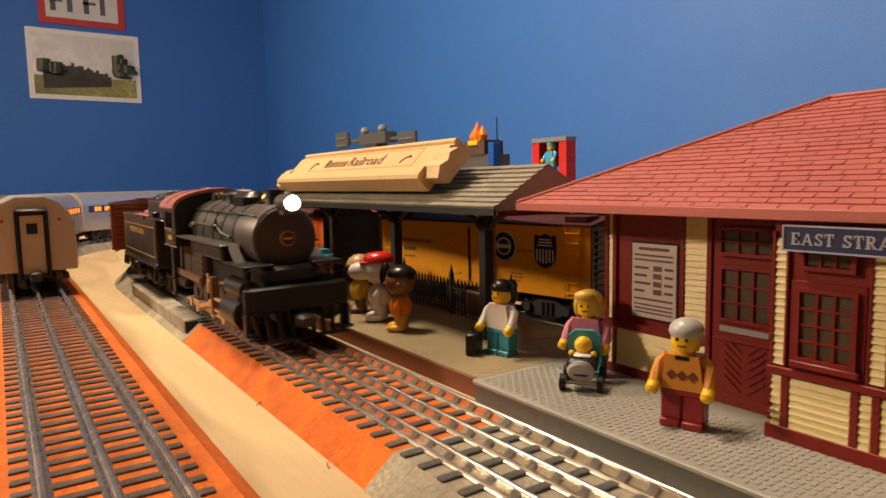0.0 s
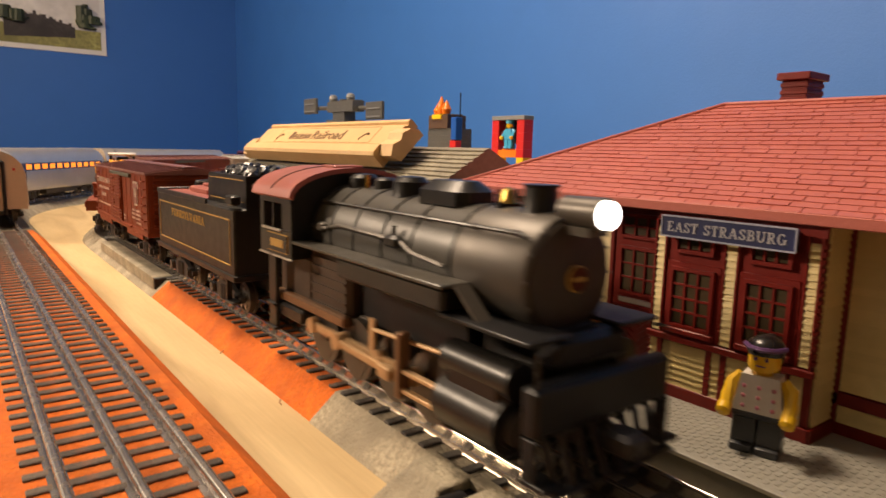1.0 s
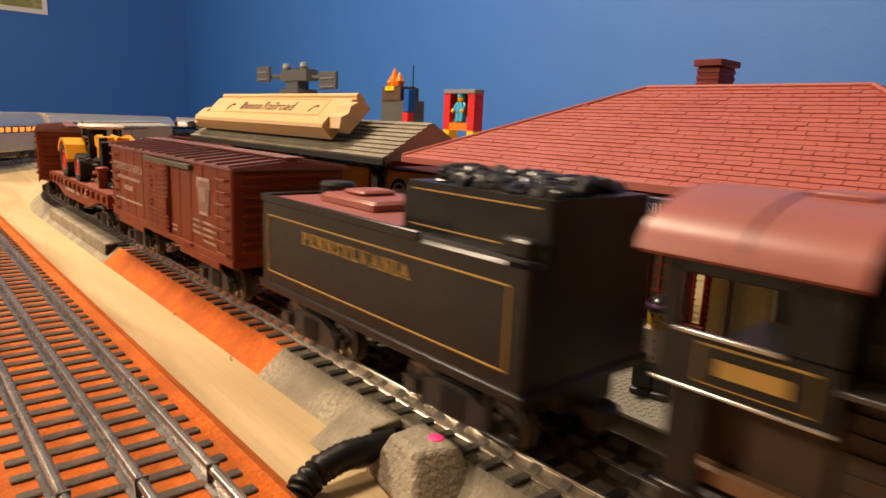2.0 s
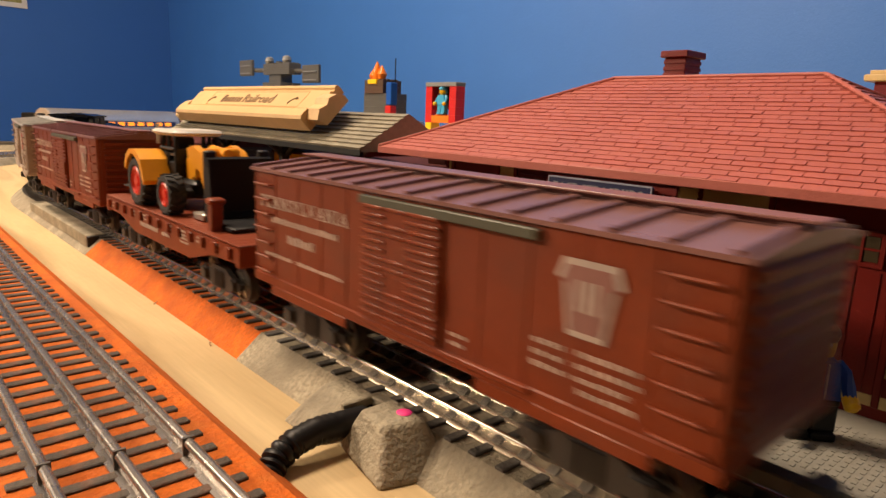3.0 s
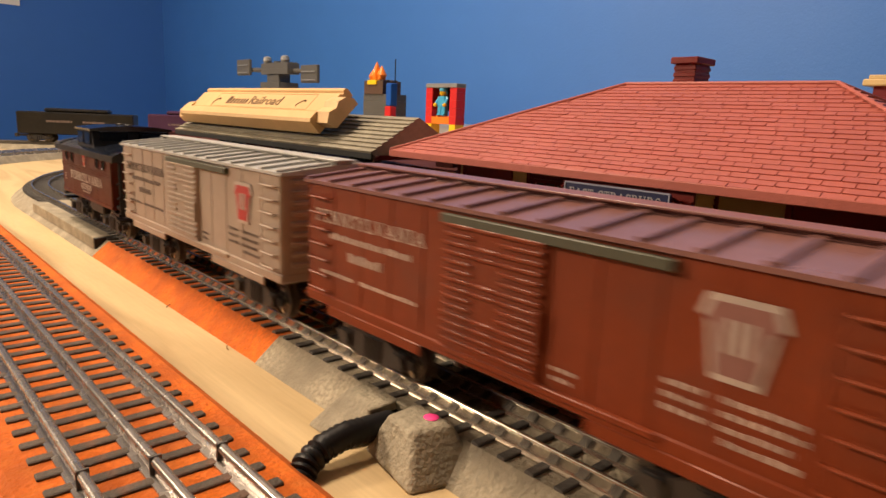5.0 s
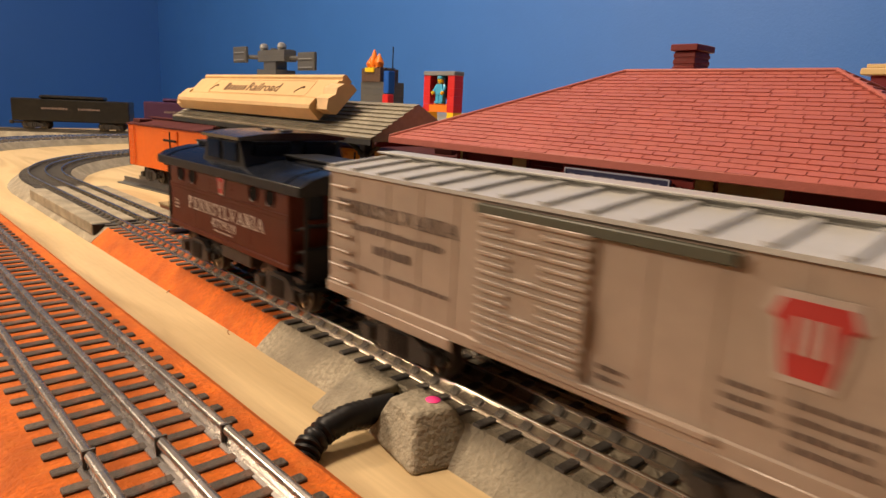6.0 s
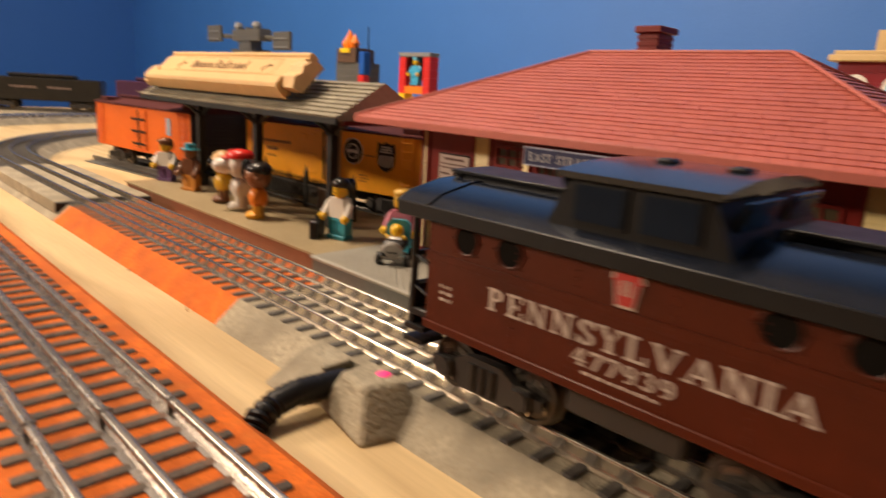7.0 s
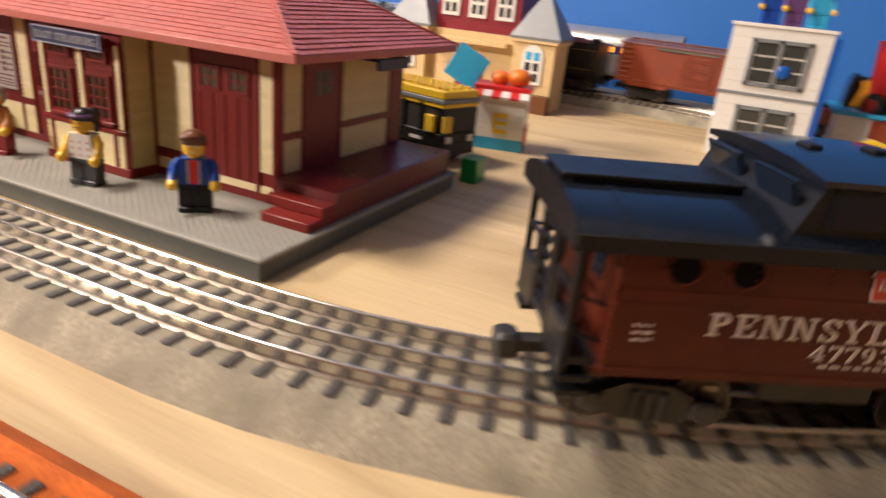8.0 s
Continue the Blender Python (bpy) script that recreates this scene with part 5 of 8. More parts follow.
    part("underframe", Shape().box(-0.012, 0.012, -L, L, 0.0135, Z0), M_TRUCK, th)
    couplers(th, L - 0.004)
    return th


DRIVER_R = 0.0118
DRIVER_Y = (-0.0345, -0.0085, 0.0175, 0.0435 - 0.004)


def steam_engine():
    th = thing("steam_locomotive", "black steam locomotive with oxide cab roof and lit headlight", "locomotive", group="steam engine and tender")
    CZ, BR = 0.0530, 0.0182
    along = Matrix(((1, 0, 0, 0), (0, 0, 1, 0), (0, -1, 0, CZ), (0, 0, 0, 1)))

    def drum(prof, ma, name, label=""):
        return part(name, Shape().lathe(prof, 48, 0, along), ma, th, label, smooth=30)

    def pair(s, a, b):
        return (min(s * a, s * b), max(s * a, s * b))

    drum([(BR + 0.0012, -0.047), (BR + 0.0012, -0.010), (BR, 0.002), (BR - 0.0002, 0.046)], M_BOILER, "boiler", "dusty black boiler jacket, lightened for its lit top")
    drum([(BR, 0.046), (BR, 0.0765), (BR - 0.0006, 0.0780), (BR - 0.0016, 0.0786)], M_GUN, "smokebox", "graphite grey smokebox")
    drum([(0.0166, 0.0784), (0.0160, 0.0793), (0.010, 0.0806), (0.003, 0.0810)], M_SMOKEDOOR, "smokebox_door", "brown-black round smokebox door")
    for y in (-0.045, -0.030, -0.012, 0.006, 0.024, 0.0462):
        r = BR + (0.0013 if y < -0.005 else 0.0001)
        drum([(r - 0.0002, y - 0.0007), (r + 0.0003, y - 0.0004), (r + 0.0003, y + 0.0004), (r - 0.0002, y + 0.0007)], M_BLACKM, "boiler_band")
    plate = part("number_plate", Shape().lathe([(0.0040, 0.0806), (0.0040, 0.0816), (0.0036, 0.0819)], 24, 0, along), M_GOLD, th, "thin gold-rimmed round plate")
    part("plate_field", Shape().lathe([(0.0035, 0.0812), (0.0035, 0.0821)], 24, 0, along), M_CAB, plate)
    part("plate_bar", Shape().box(-0.0026, 0.0026, 0.0820, 0.0823, CZ - 0.0006, CZ + 0.0006), M_GOLD, plate, smooth=0)
    for a in range(14):
        ca, sa = math.cos(a * 0.4488), math.sin(a * 0.4488)
        part("door_dog", Shape().ball(ca * 0.0172, 0.0786, CZ + sa * 0.0172, 0.0006, seg=8), M_GUN, th)
    # things along the boiler top
    top = CZ + BR
    part("stack", Shape().lathe([(0.0066, top - 0.003), (0.0054, top), (0.0050, top + 0.0065), (0.0058, top + 0.0074), (0.0044, top + 0.0074)], 22, m=pose(0, 0.0660, 0)), M_BLACKM, th)
    bell = part("bell_frame", Shape().box(-0.0045, 0.0045, 0.0505, 0.0535, top - 0.001, top + 0.0010, 0.0004).rod((-0.004, 0.052, top), (-0.004, 0.052, top + 0.0052), 0.0006, 6).rod((0.004, 0.052, top), (0.004, 0.052, top + 0.0052), 0.0006, 6), M_BLACKM, th)
    part("bell", Shape().lathe([(0.0034, top + 0.0008), (0.0025, top + 0.0026), (0.0018, top + 0.0050), (0.0006, top + 0.0058)], 16, m=pose(0, 0.052, 0)), M_BRASS, bell, "brass bell")
    part("sand_box", Shape().box(-0.0082, 0.0082, 0.0120, 0.0390, top - 0.005, top + 0.0066, 0.0034), M_BLACKM, th)
    part("steam_dome", Shape().lathe([(0.0082, top - 0.003), (0.0070, top), (0.0068, top + 0.0046), (0.0052, top + 0.0064), (0.0012, top + 0.0068)], 22, m=pose(0, -0.0020, 0)), M_BLACKM, th)
    part("small_dome", Shape().lathe([(0.0050, top - 0.002), (0.0044, top + 0.0042), (0.0030, top + 0.0052), (0.001, top + 0.0054)], 18, m=pose(0, -0.0200, 0)), M_BLACKM, th)
    part("rear_dome", Shape().lathe([(0.0066, top - 0.002), (0.0060, top + 0.0044), (0.0046, top + 0.0058), (0.001, top + 0.0062)], 18, m=pose(0, -0.0370, 0)), M_BLACKM, th)
    part("whistle", Shape().rod((0.004, -0.0275, top), (0.004, -0.0275, top + 0.006), 0.0009, 8).rod((-0.004, -0.0275, top), (-0.004, -0.0275, top + 0.005), 0.0009, 8), M_BRASS, th)
    lamp = part("headlight_shell", Shape().rod((0, 0.0760, top + 0.0006), (0, 0.0905, top + 0.0006), 0.0044, 20, r2=0.0047).box(-0.004, 0.004, 0.074, 0.088, top - 0.0055, top - 0.0030), M_GUN, th)
    part("headlight", Shape().ball(0, 0.0905, top + 0.0006, 0.0040, 0.0020, 0.0040), M_LAMP, lamp, "bright white headlight")
    # handrails, piping, running boards
    for s in (1, -1):
        hx, hz = s * 0.0152, CZ + 0.0128
        hr = Shape().tube([(hx, -0.045, hz), (hx, 0.0, hz), (hx, 0.074, hz), (s * 0.0150, 0.0765, hz - 0.0010)], 0.0007, 8)
        part("handrail", hr, M_BLACKM, th)
        for y in (-0.042, -0.018, 0.006, 0.030, 0.054, 0.072):
            part("handrail_stanchion", Shape().rod((s * 0.0130, y, CZ + 0.0112), (hx, y, hz), 0.0006, 6).ball(hx, y, hz, 0.0011, seg=8), M_GUN, th)
        part("pipe", Shape().tube([(s * 0.0192, -0.030, CZ + 0.0035), (s * 0.0196, -0.022, CZ + 0.0050), (s * 0.0192, 0.020, CZ + 0.0040), (s * 0.0188, 0.026, CZ + 0.0010), (s * 0.0190, 0.044, CZ - 0.0006)], 0.0008, 8), M_GUN, th)
        part("check_valve", Shape().box(*pair(s, 0.0175, 0.0215), 0.012, 0.020, CZ + 0.0016, CZ + 0.0058, 0.0010).rod((s * 0.019, 0.016, CZ + 0.005), (s * 0.019, 0.016, CZ + 0.009), 0.0008, 8), M_BLACKM, th)
        part("injector", Shape().box(*pair(s, 0.0180, 0.0212), -0.040, -0.034, CZ + 0.0010, CZ + 0.0050, 0.0008).rod((s * 0.0205, -0.044, CZ + 0.003), (s * 0.0205, -0.030, CZ + 0.003), 0.0007, 8), M_GUN, th)
        part("running_board", Shape().box(*pair(s, 0.0150, 0.0288), -0.046, 0.0560, 0.0482, 0.0495, 0.0003), M_BOILER, th)
        part("air_tank", Shape().box(*pair(s, 0.0165, 0.0276), -0.010, 0.0550, 0.0405, 0.0484, 0.0012), M_BLACKM, th)
        part("step_board", Shape().box(*pair(s, 0.0100, 0.0270), 0.0520, 0.0900, 0.0395, 0.0408, 0.0003), M_BLACK, th)
        part("step_plate", Shape().add([(s * 0.019, 0.0565, 0.0485), (s * 0.0245, 0.0565, 0.0485), (s * 0.0245, 0.0665, 0.0408), (s * 0.019, 0.0665, 0.0408), (s * 0.019, 0.0573, 0.0493), (s * 0.0245, 0.0573, 0.0493), (s * 0.0245, 0.0675, 0.0408), (s * 0.019, 0.0675, 0.0408)], [(0, 1, 2, 3), (4, 7, 6, 5), (0, 4, 5, 1), (1, 5, 6, 2), (2, 6, 7, 3), (3, 7, 4, 0)]), M_GUN, th)
        part("firebox_side", Shape().box(*pair(s, 0.012, 0.0200), -0.047, -0.014, 0.0215, 0.0484, 0.002), M_FIREBOX, th, "brown-stained firebox side")
        for k in range(6):
            part("firebox_rib", Shape().box(*pair(s, 0.0196, 0.0206), -0.045, -0.016, 0.0235 + k * 0.0038, 0.0245 + k * 0.0038), M_FIREBOX, th, smooth=0)
        part("trailing_beam", Shape().box(*pair(s, 0.0195, 0.0235), -0.0760, -0.0120, 0.0195, 0.0240, 0.0008), M_BEAM, th, "bronze-brown rear frame beam")
        part("ash_pan", Shape().box(*pair(s, 0.014, 0.0245), -0.0700, -0.046, 0.0125, 0.0190, 0.0012), M_BLACKM, th)
        part("cab_step", Shape().box(*pair(s, 0.0245, 0.0262), -0.0770, -0.0690, 0.0060, 0.0415, 0.0004).box(*pair(s, 0.0230, 0.0275), -0.0775, -0.0685, 0.0060, 0.0075, 0.0003).box(*pair(s, 0.0230, 0.0275), -0.0775, -0.0685, 0.0170, 0.0185, 0.0003), M_BLACKM, th)
        cyl = Shape().rod((s * 0.0225, 0.0550, 0.0150), (s * 0.0225, 0.0820, 0.0150), 0.0082, 22).rod((s * 0.0225, 0.0535, 0.0150), (s * 0.0225, 0.0835, 0.0150), 0.0060, 18)
        cyl.rod((s * 0.0222, 0.0540, 0.0275), (s * 0.0222, 0.0830, 0.0275), 0.0052, 18).box(*pair(s, 0.012, 0.0270), 0.0560, 0.0810, 0.0165, 0.0290, 0.002)
        part("cylinder", cyl, M_BLACKM, th)
        part("cylinder_head", Shape().rod((s * 0.0225, 0.0834, 0.0150), (s * 0.0225, 0.0846, 0.0150), 0.0048, 18), M_GUN, th)
        part("crosshead_guide", Shape().box(*pair(s, 0.0250, 0.0275), 0.0335, 0.0555, 0.0165, 0.0180, 0.0003).box(*pair(s, 0.0250, 0.0275), 0.0335, 0.0555, 0.0100, 0.0115, 0.0003), M_RODS, th)
        part("guide_yoke", Shape().box(*pair(s, 0.0240, 0.0285), 0.0320, 0.0345, 0.0080, 0.0300, 0.0004), M_BEAM, th)
        part("valve_rod", Shape().rod((s * 0.0235, 0.010, 0.0250), (s * 0.0235, 0.056, 0.0275), 0.0009, 8).box(*pair(s, 0.0228, 0.0242), 0.008, 0.012, 0.0170, 0.0290, 0.0003), M_RODS, th)
    part("boiler_saddle", Shape().box(-0.013, 0.013, 0.056, 0.081, 0.018, 0.0395, 0.002), M_BLACKM, th)
    part("frame", Shape().box(-0.0085, 0.0085, -0.072, 0.090, 0.0090, 0.0200, 0.001).box(-0.0150, 0.0150, -0.046, 0.052, 0.0225, 0.040), M_BLACK, th)
    pilot = Shape().box(-0.0280, 0.0280, 0.0890, 0.0950, 0.0165, 0.0300, 0.0012).box(-0.0150, 0.0150, 0.0800, 0.0890, 0.0300, 0.0395, 0.002)
    for k in range(9):
        x = -0.024 + k * 0.006
        pilot.rod((x, 0.0945, 0.0170), (x * 0.92, 0.1010 - abs(x) * 0.15, 0.0032), 0.0013, 6)
    pilot.box(-0.0245, 0.0245, 0.0965, 0.1005, 0.0026, 0.0042, 0.0005)
    part("pilot", pilot, M_BLACK, th)
    for s in (1, -1):
        part("pilot_step", Shape().box(*pair(s, 0.0215, 0.0285), 0.0900, 0.0990, 0.0045, 0.0062, 0.0004).box(*pair(s, 0.0268, 0.0284), 0.0905, 0.0950, 0.0060, 0.0170, 0.0003), M_BLACK, th)
        part("pilot_grab", Shape().tube([(s * 0.0265, 0.0935, 0.0300), (s * 0.0265, 0.0935, 0.0385), (s * 0.0200, 0.0935, 0.0400)], 0.0006, 6), M_BLACKM, th)
    part("coupler", Shape().box(-0.0045, 0.0045, 0.0950, 0.1060, 0.0090, 0.0155, 0.0014), M_TRUCK, th)
    # cab
    for s in (1, -1):
        x0, x1 = pair(s, 0.0290, 0.0278)
        cab = Shape().box(x0, x1, -0.0790, -0.0455, 0.0415, 0.0530, 0.0003)
        cab.box(x0, x1, -0.0790, -0.0745, 0.0530, 0.0672, 0.0003).box(x0, x1, -0.0555, -0.0455, 0.0530, 0.0672, 0.0003).box(x0, x1, -0.0655, -0.0640, 0.0530, 0.0645, 0.0002)
        cab.box(x0, x1, -0.0790, -0.0455, 0.0640, 0.0690, 0.0003)
        part("cab_side", cab, M_BLACKM, th)
        part("cab_plate", Shape().box(*pair(s, 0.0290, 0.0294), -0.0700, -0.0490, 0.0432, 0.0512), M_GOLD, th, "gold-lined cab number panel")
        part("plate_field", Shape().box(*pair(s, 0.0292, 0.0296), -0.0696, -0.0494, 0.0436, 0.0508), M_BLACKM, th)
        part("plate_bar", Shape().box(*pair(s, 0.0295, 0.0298), -0.0660, -0.0530, 0.0455, 0.0488), M_GOLD, th, smooth=0)
        part("window_sill", Shape().box(*pair(s, 0.0288, 0.0302), -0.0750, -0.0550, 0.0523, 0.0532, 0.0002), M_SILVER, th)
        part("sill_trim", Shape().box(*pair(s, 0.0286, 0.0296), -0.0792, -0.0455, 0.0409, 0.0417, 0.0002), M_SILVER, th)
    part("cab_floor", Shape().box(-0.0278, 0.0278, -0.0790, -0.0458, 0.0415, 0.0430), M_BLACKM, th)
    arch = [(0.0305 * math.cos(math.pi * k / 14), 0.0672 + 0.0122 * math.sin(math.pi * k / 14)) for k in range(15)]
    inner_arch = [(0.0288 * math.cos(math.pi * k / 14), 0.0662 + 0.0112 * math.sin(math.pi * k / 14)) for k in range(14, -1, -1)]
    roof = part("cab_roof", Shape().prism(arch + inner_arch, -0.0850, -0.0440), M_CABINROOF, th, "dull oxide red cab roof", smooth=40)
    part("roof_seam", Shape().tube([(0.0306 * math.cos(math.pi * k / 14), -0.0640, 0.0672 + 0.0123 * math.sin(math.pi * k / 14)) for k in range(1, 14)], 0.0003, 6), M_BLACKM, roof)
    part("roof_hatch", Shape().box(-0.007, 0.007, -0.062, -0.050, 0.0785, 0.0802, 0.0004), M_CABINROOF, roof)
    part("cab_front", Shape().prism([(0.0278, 0.0425)] + [(0.0287 * math.cos(math.pi * k / 14), 0.0668 + 0.0114 * math.sin(math.pi * k / 14)) for k in range(15)] + [(-0.0278, 0.0425)], -0.0475, -0.0458), M_BLACKM, th)
    part("ash_box", Shape().box(-0.0200, 0.0200, -0.0780, -0.0460, 0.0200, 0.0416, 0.0015), M_FIREBOX, th, "brown-stained ash box under the cab")
    part("backhead", Shape().box(-0.016, 0.016, -0.0560, -0.0476, 0.043, 0.064, 0.004), M_BLACK, th)
    # driving wheels and rods
    wheels = []
    for y in DRIVER_Y:
        ws = Shape()
        for s in (1, -1):
            t = Matrix(((0, 0, -s, s * 0.0198), (1, 0, 0, 0), (0, 1, 0, 0), (0, 0, 0, 1)))
            ws.lathe([(DRIVER_R * 0.86, 0.0004), (DRIVER_R, 0.0004), (DRIVER_R, 0.0036), (DRIVER_R * 1.07, 0.0038), (DRIVER_R * 1.07, 0.0048), (DRIVER_R * 0.84, 0.0048)], 30, 1, t)
            ws.lathe([(DRIVER_R * 0.26, -0.0006), (DRIVER_R * 0.24, 0.003), (DRIVER_R * 0.1, 0.0035)], 14, 0, t)
            ws.lathe([(DRIVER_R * 0.88, 0.0026), (DRIVER_R * 0.88, 0.0034)], 24, 0, t)
            for k in range(10):
                a = k * 0.6283
                ws.rod((s * 0.0185, math.cos(a) * 0.002, math.sin(a) * 0.002), (s * 0.0185, math.cos(a) * DRIVER_R * 0.88, math.sin(a) * DRIVER_R * 0.88), 0.0008, 6)
            ws.box(min(s * 0.0175, s * 0.0196), max(s * 0.0175, s * 0.0196), -0.007, 0.007, 0.0050, 0.0095, 0.001)
            ws.rod((s * 0.0185, 0, -0.0055), (s * 0.0225, 0, -0.0055), 0.0013, 10)
        ws.rod((-0.019, 0, 0), (0.019, 0, 0), 0.0018, 10)
        wheels.append(part("driving_wheel", ws, [M_WHEEL, M_WHEEL], th, m=pose(0, y, DRIVER_R)))
    rods = []
    for s in (1, -1):
        sh = Shape()
        x0, x1 = sorted((s * 0.0218, s * 0.0236))
        for a, b in zip(DRIVER_Y, DRIVER_Y[1:]):
            sh.box(x0, x1, a, b, -0.0017, 0.0017, 0.0003)
        for y in DRIVER_Y:
            sh.rod((s * 0.0214, y, 0), (s * 0.0243, y, 0), 0.0033, 14)
        rods.append(part("side_rod", sh, M_RODS, th, "tan side rod with orange reflection in its colour"))
    mains = []
    for s in (1, -1):
        sh = Shape().box(min(s * 0.0246, s * 0.0262), max(s * 0.0246, s * 0.0262), -0.036, 0.0, -0.0014, 0.0014, 0.0003)
        sh.rod((s * 0.0242, -0.036, 0), (s * 0.0266, -0.036, 0), 0.0032, 14).rod((s * 0.0244, 0, 0), (s * 0.0268, 0, 0), 0.0024, 12).box(min(s * 0.0240, s * 0.0280), max(s * 0.0240, s * 0.0280), -0.003, 0.004, -0.0022, 0.0022, 0.0004)
        mains.append(part("main_rod", sh, M_RODS, th))
    return th, wheels, rods, mains


TRAVEL = [(0, 0), (0.5, 0.125), (1.0, 0.249), (1.5, 0.363), (3.0, 0.7265), (3.5, 0.8420), (4.5, 1.0625), (6.5, 1.5240), (7.0, 1.6400), (7.5, 1.7655), (8.0, 1.8990)]


def travelled(t, table):
    """Distance run by t seconds, with the speed changing smoothly."""
    ts, ds = [a for a, b in table], [b for a, b in table]
    w = 0.15
    return float(np.mean([np.interp(min(max(t + k * w / 4, ts[0]), ts[-1]), ts, ds) for k in range(-4, 5)])) if ts[0] + w < t < ts[-1] - w else float(np.interp(t, ts, ds))


def car_pose(way, u, bogie, z=RAIL_TOP):
    """Pose of a car whose middle is at u and whose bogies follow the rails."""
    ax, ay, *_ = way(u + bogie)
    bx, by, *_ = way(u - bogie)
    return pose((ax + bx) / 2, (ay + by) / 2, z, 0, 0, math.degrees(math.atan2(-(ax - bx), ay - by)))


loco, loco_wheels, loco_rods, loco_mains = steam_engine()
tender = tender_car()
M_FAINT = mat("faded_car_lettering", (0.55, 0.40, 0.33), 0.6, vary=0.3, scale=500)
boxcar_a = boxcar("red-brown boxcar with slatted door and worn white lettering", M_BROWN, M_BROWNR, M_FAINT, M_BROWNR, M_LETTER, M_DOORRAIL)
flatcar = flat_car()
loader = wheel_loader()
boxcar_b = copy_thing(boxcar_a, Matrix())
boxcar_c = boxcar("light grey boxcar with slatted door and red emblem", M_GREYCAR, M_GREYROOF, M_LETTERD, M_KEYRED, M_LETTER, M_DOORRAIL)
caboose = caboose_car()
# the middle of each car at 0 s, counted along the way, and half its bogie spacing
CONSIST = [(loco, -0.450, 0.035), (tender, -0.6385, 0.042), (boxcar_a, -0.8390, 0.064), (flatcar, -1.0525, 0.064), (loader, -1.0420, 0.064), (boxcar_b, -1.2650, 0.064), (boxcar_c, -1.4825, 0.064), (caboose, -1.6735, 0.043)]


def motions():
    steps = [i / 10 for i in range(81)]
    fine = [i / 30 for i in range(241)]
    run = {t: travelled(t, TRAVEL) for t in set(steps + fine)}
    for car, u, bogie in CONSIST:
        poses = {t: car_pose(inner, u + run[t], bogie) for t in steps}
        walk(car, list(poses.items()))
        for truck in [c for c in car.children if c.name.startswith("truck")]:
            y, z = truck.matrix_basis.translation.y, truck.matrix_basis.translation.z
            rows = []
            for t in steps:
                x0, y0, hx, hy = inner(u + run[t] + y)
                h = math.degrees(math.atan2(-hx, hy))
                own = math.degrees(poses[t].to_euler().z)
                rows.append((t, pose(0, y, z, 0, 0, (h - own + 180) % 360 - 180)))
            walk(truck, rows)
            for ws in [c for c in truck.children if c.name.startswith("wheelset")]:
                wy = ws.matrix_basis.translation.y
                walk(ws, [(t, pose(0, wy, WHEEL_R, -math.degrees(run[t] / WHEEL_R) % 360)) for t in fine])
    crank = 0.0055
    for ob, y in zip(loco_wheels, DRIVER_Y):
        walk(ob, [(t, pose(0, y, DRIVER_R, -math.degrees(run[t] / DRIVER_R) % 360)) for t in fine])
    for ob in loco_rods:
        walk(ob, [(t, pose(0, -crank * math.sin(run[t] / DRIVER_R), DRIVER_R - crank * math.cos(run[t] / DRIVER_R))) for t in fine])
    for ob in loco_mains:
        rows = []
        for t in fine:
            a = run[t] / DRIVER_R
            py, pz = DRIVER_Y[1] - crank * math.sin(a), DRIVER_R - crank * math.cos(a)
            tilt = math.asin((0.0138 - pz) / 0.036)
            rows.append((t, pose(0, py + 0.036 * math.cos(tilt), 0.0138, math.degrees(tilt))))
        walk(ob, rows)
    passenger_motion()
# ---- wooden platform with canopy ----
M_TAN = mat("tan_planking", (0.34, 0.27, 0.155), 0.55, vary=0.12, scale=160, bump=0.2)
M_EDGE = mat("brown_platform_side", (0.17, 0.05, 0.02), 0.55, vary=0.12, scale=160)
M_SLATE = mat("weathered_canopy_shingle", (0.25, 0.225, 0.165), 0.6, vary=0.2, scale=140, random_tint=0.12)
M_DKGREEN = mat("black_green_iron", (0.012, 0.014, 0.013), 0.45, vary=0.2)
PX0, PX1, PY0, PY1 = 0.1905, 0.292, 0.262, 0.556


def wooden_platform():
    th = thing("wooden_platform", "tan planked platform with brown sides beside the track", "platform")
    part("side", Shape().box(PX0 + 0.001, PX1, PY0, PY1, 0, PZ - 0.0012, 0.0004), M_EDGE, th, "brown side boards")
    dk = part("deck", Shape().box(PX0, PX1 + 0.0005, PY0 - 0.0002, PY1 + 0.0005, PZ - 0.0014, PZ - 0.0003, 0.0002), M_TAN, th)
    n = 112
    for k in range(n):
        y = PY0 + (k + 0.5) * (PY1 - PY0) / n
        part("plank", Shape().box(PX0 - 0.0003, PX1 + 0.0003, y - 0.00105, y + 0.00105, PZ - 0.0004, PZ + 0.0002), M_TAN, dk, smooth=0)
    part("end_block", Shape().box(PX0 - 0.0005, PX0 + 0.005, PY0 - 0.0040, PY0 + 0.0002, 0, PZ - 0.002, 0.0003), M_EDGE, th)
    return th


wooden_platform()


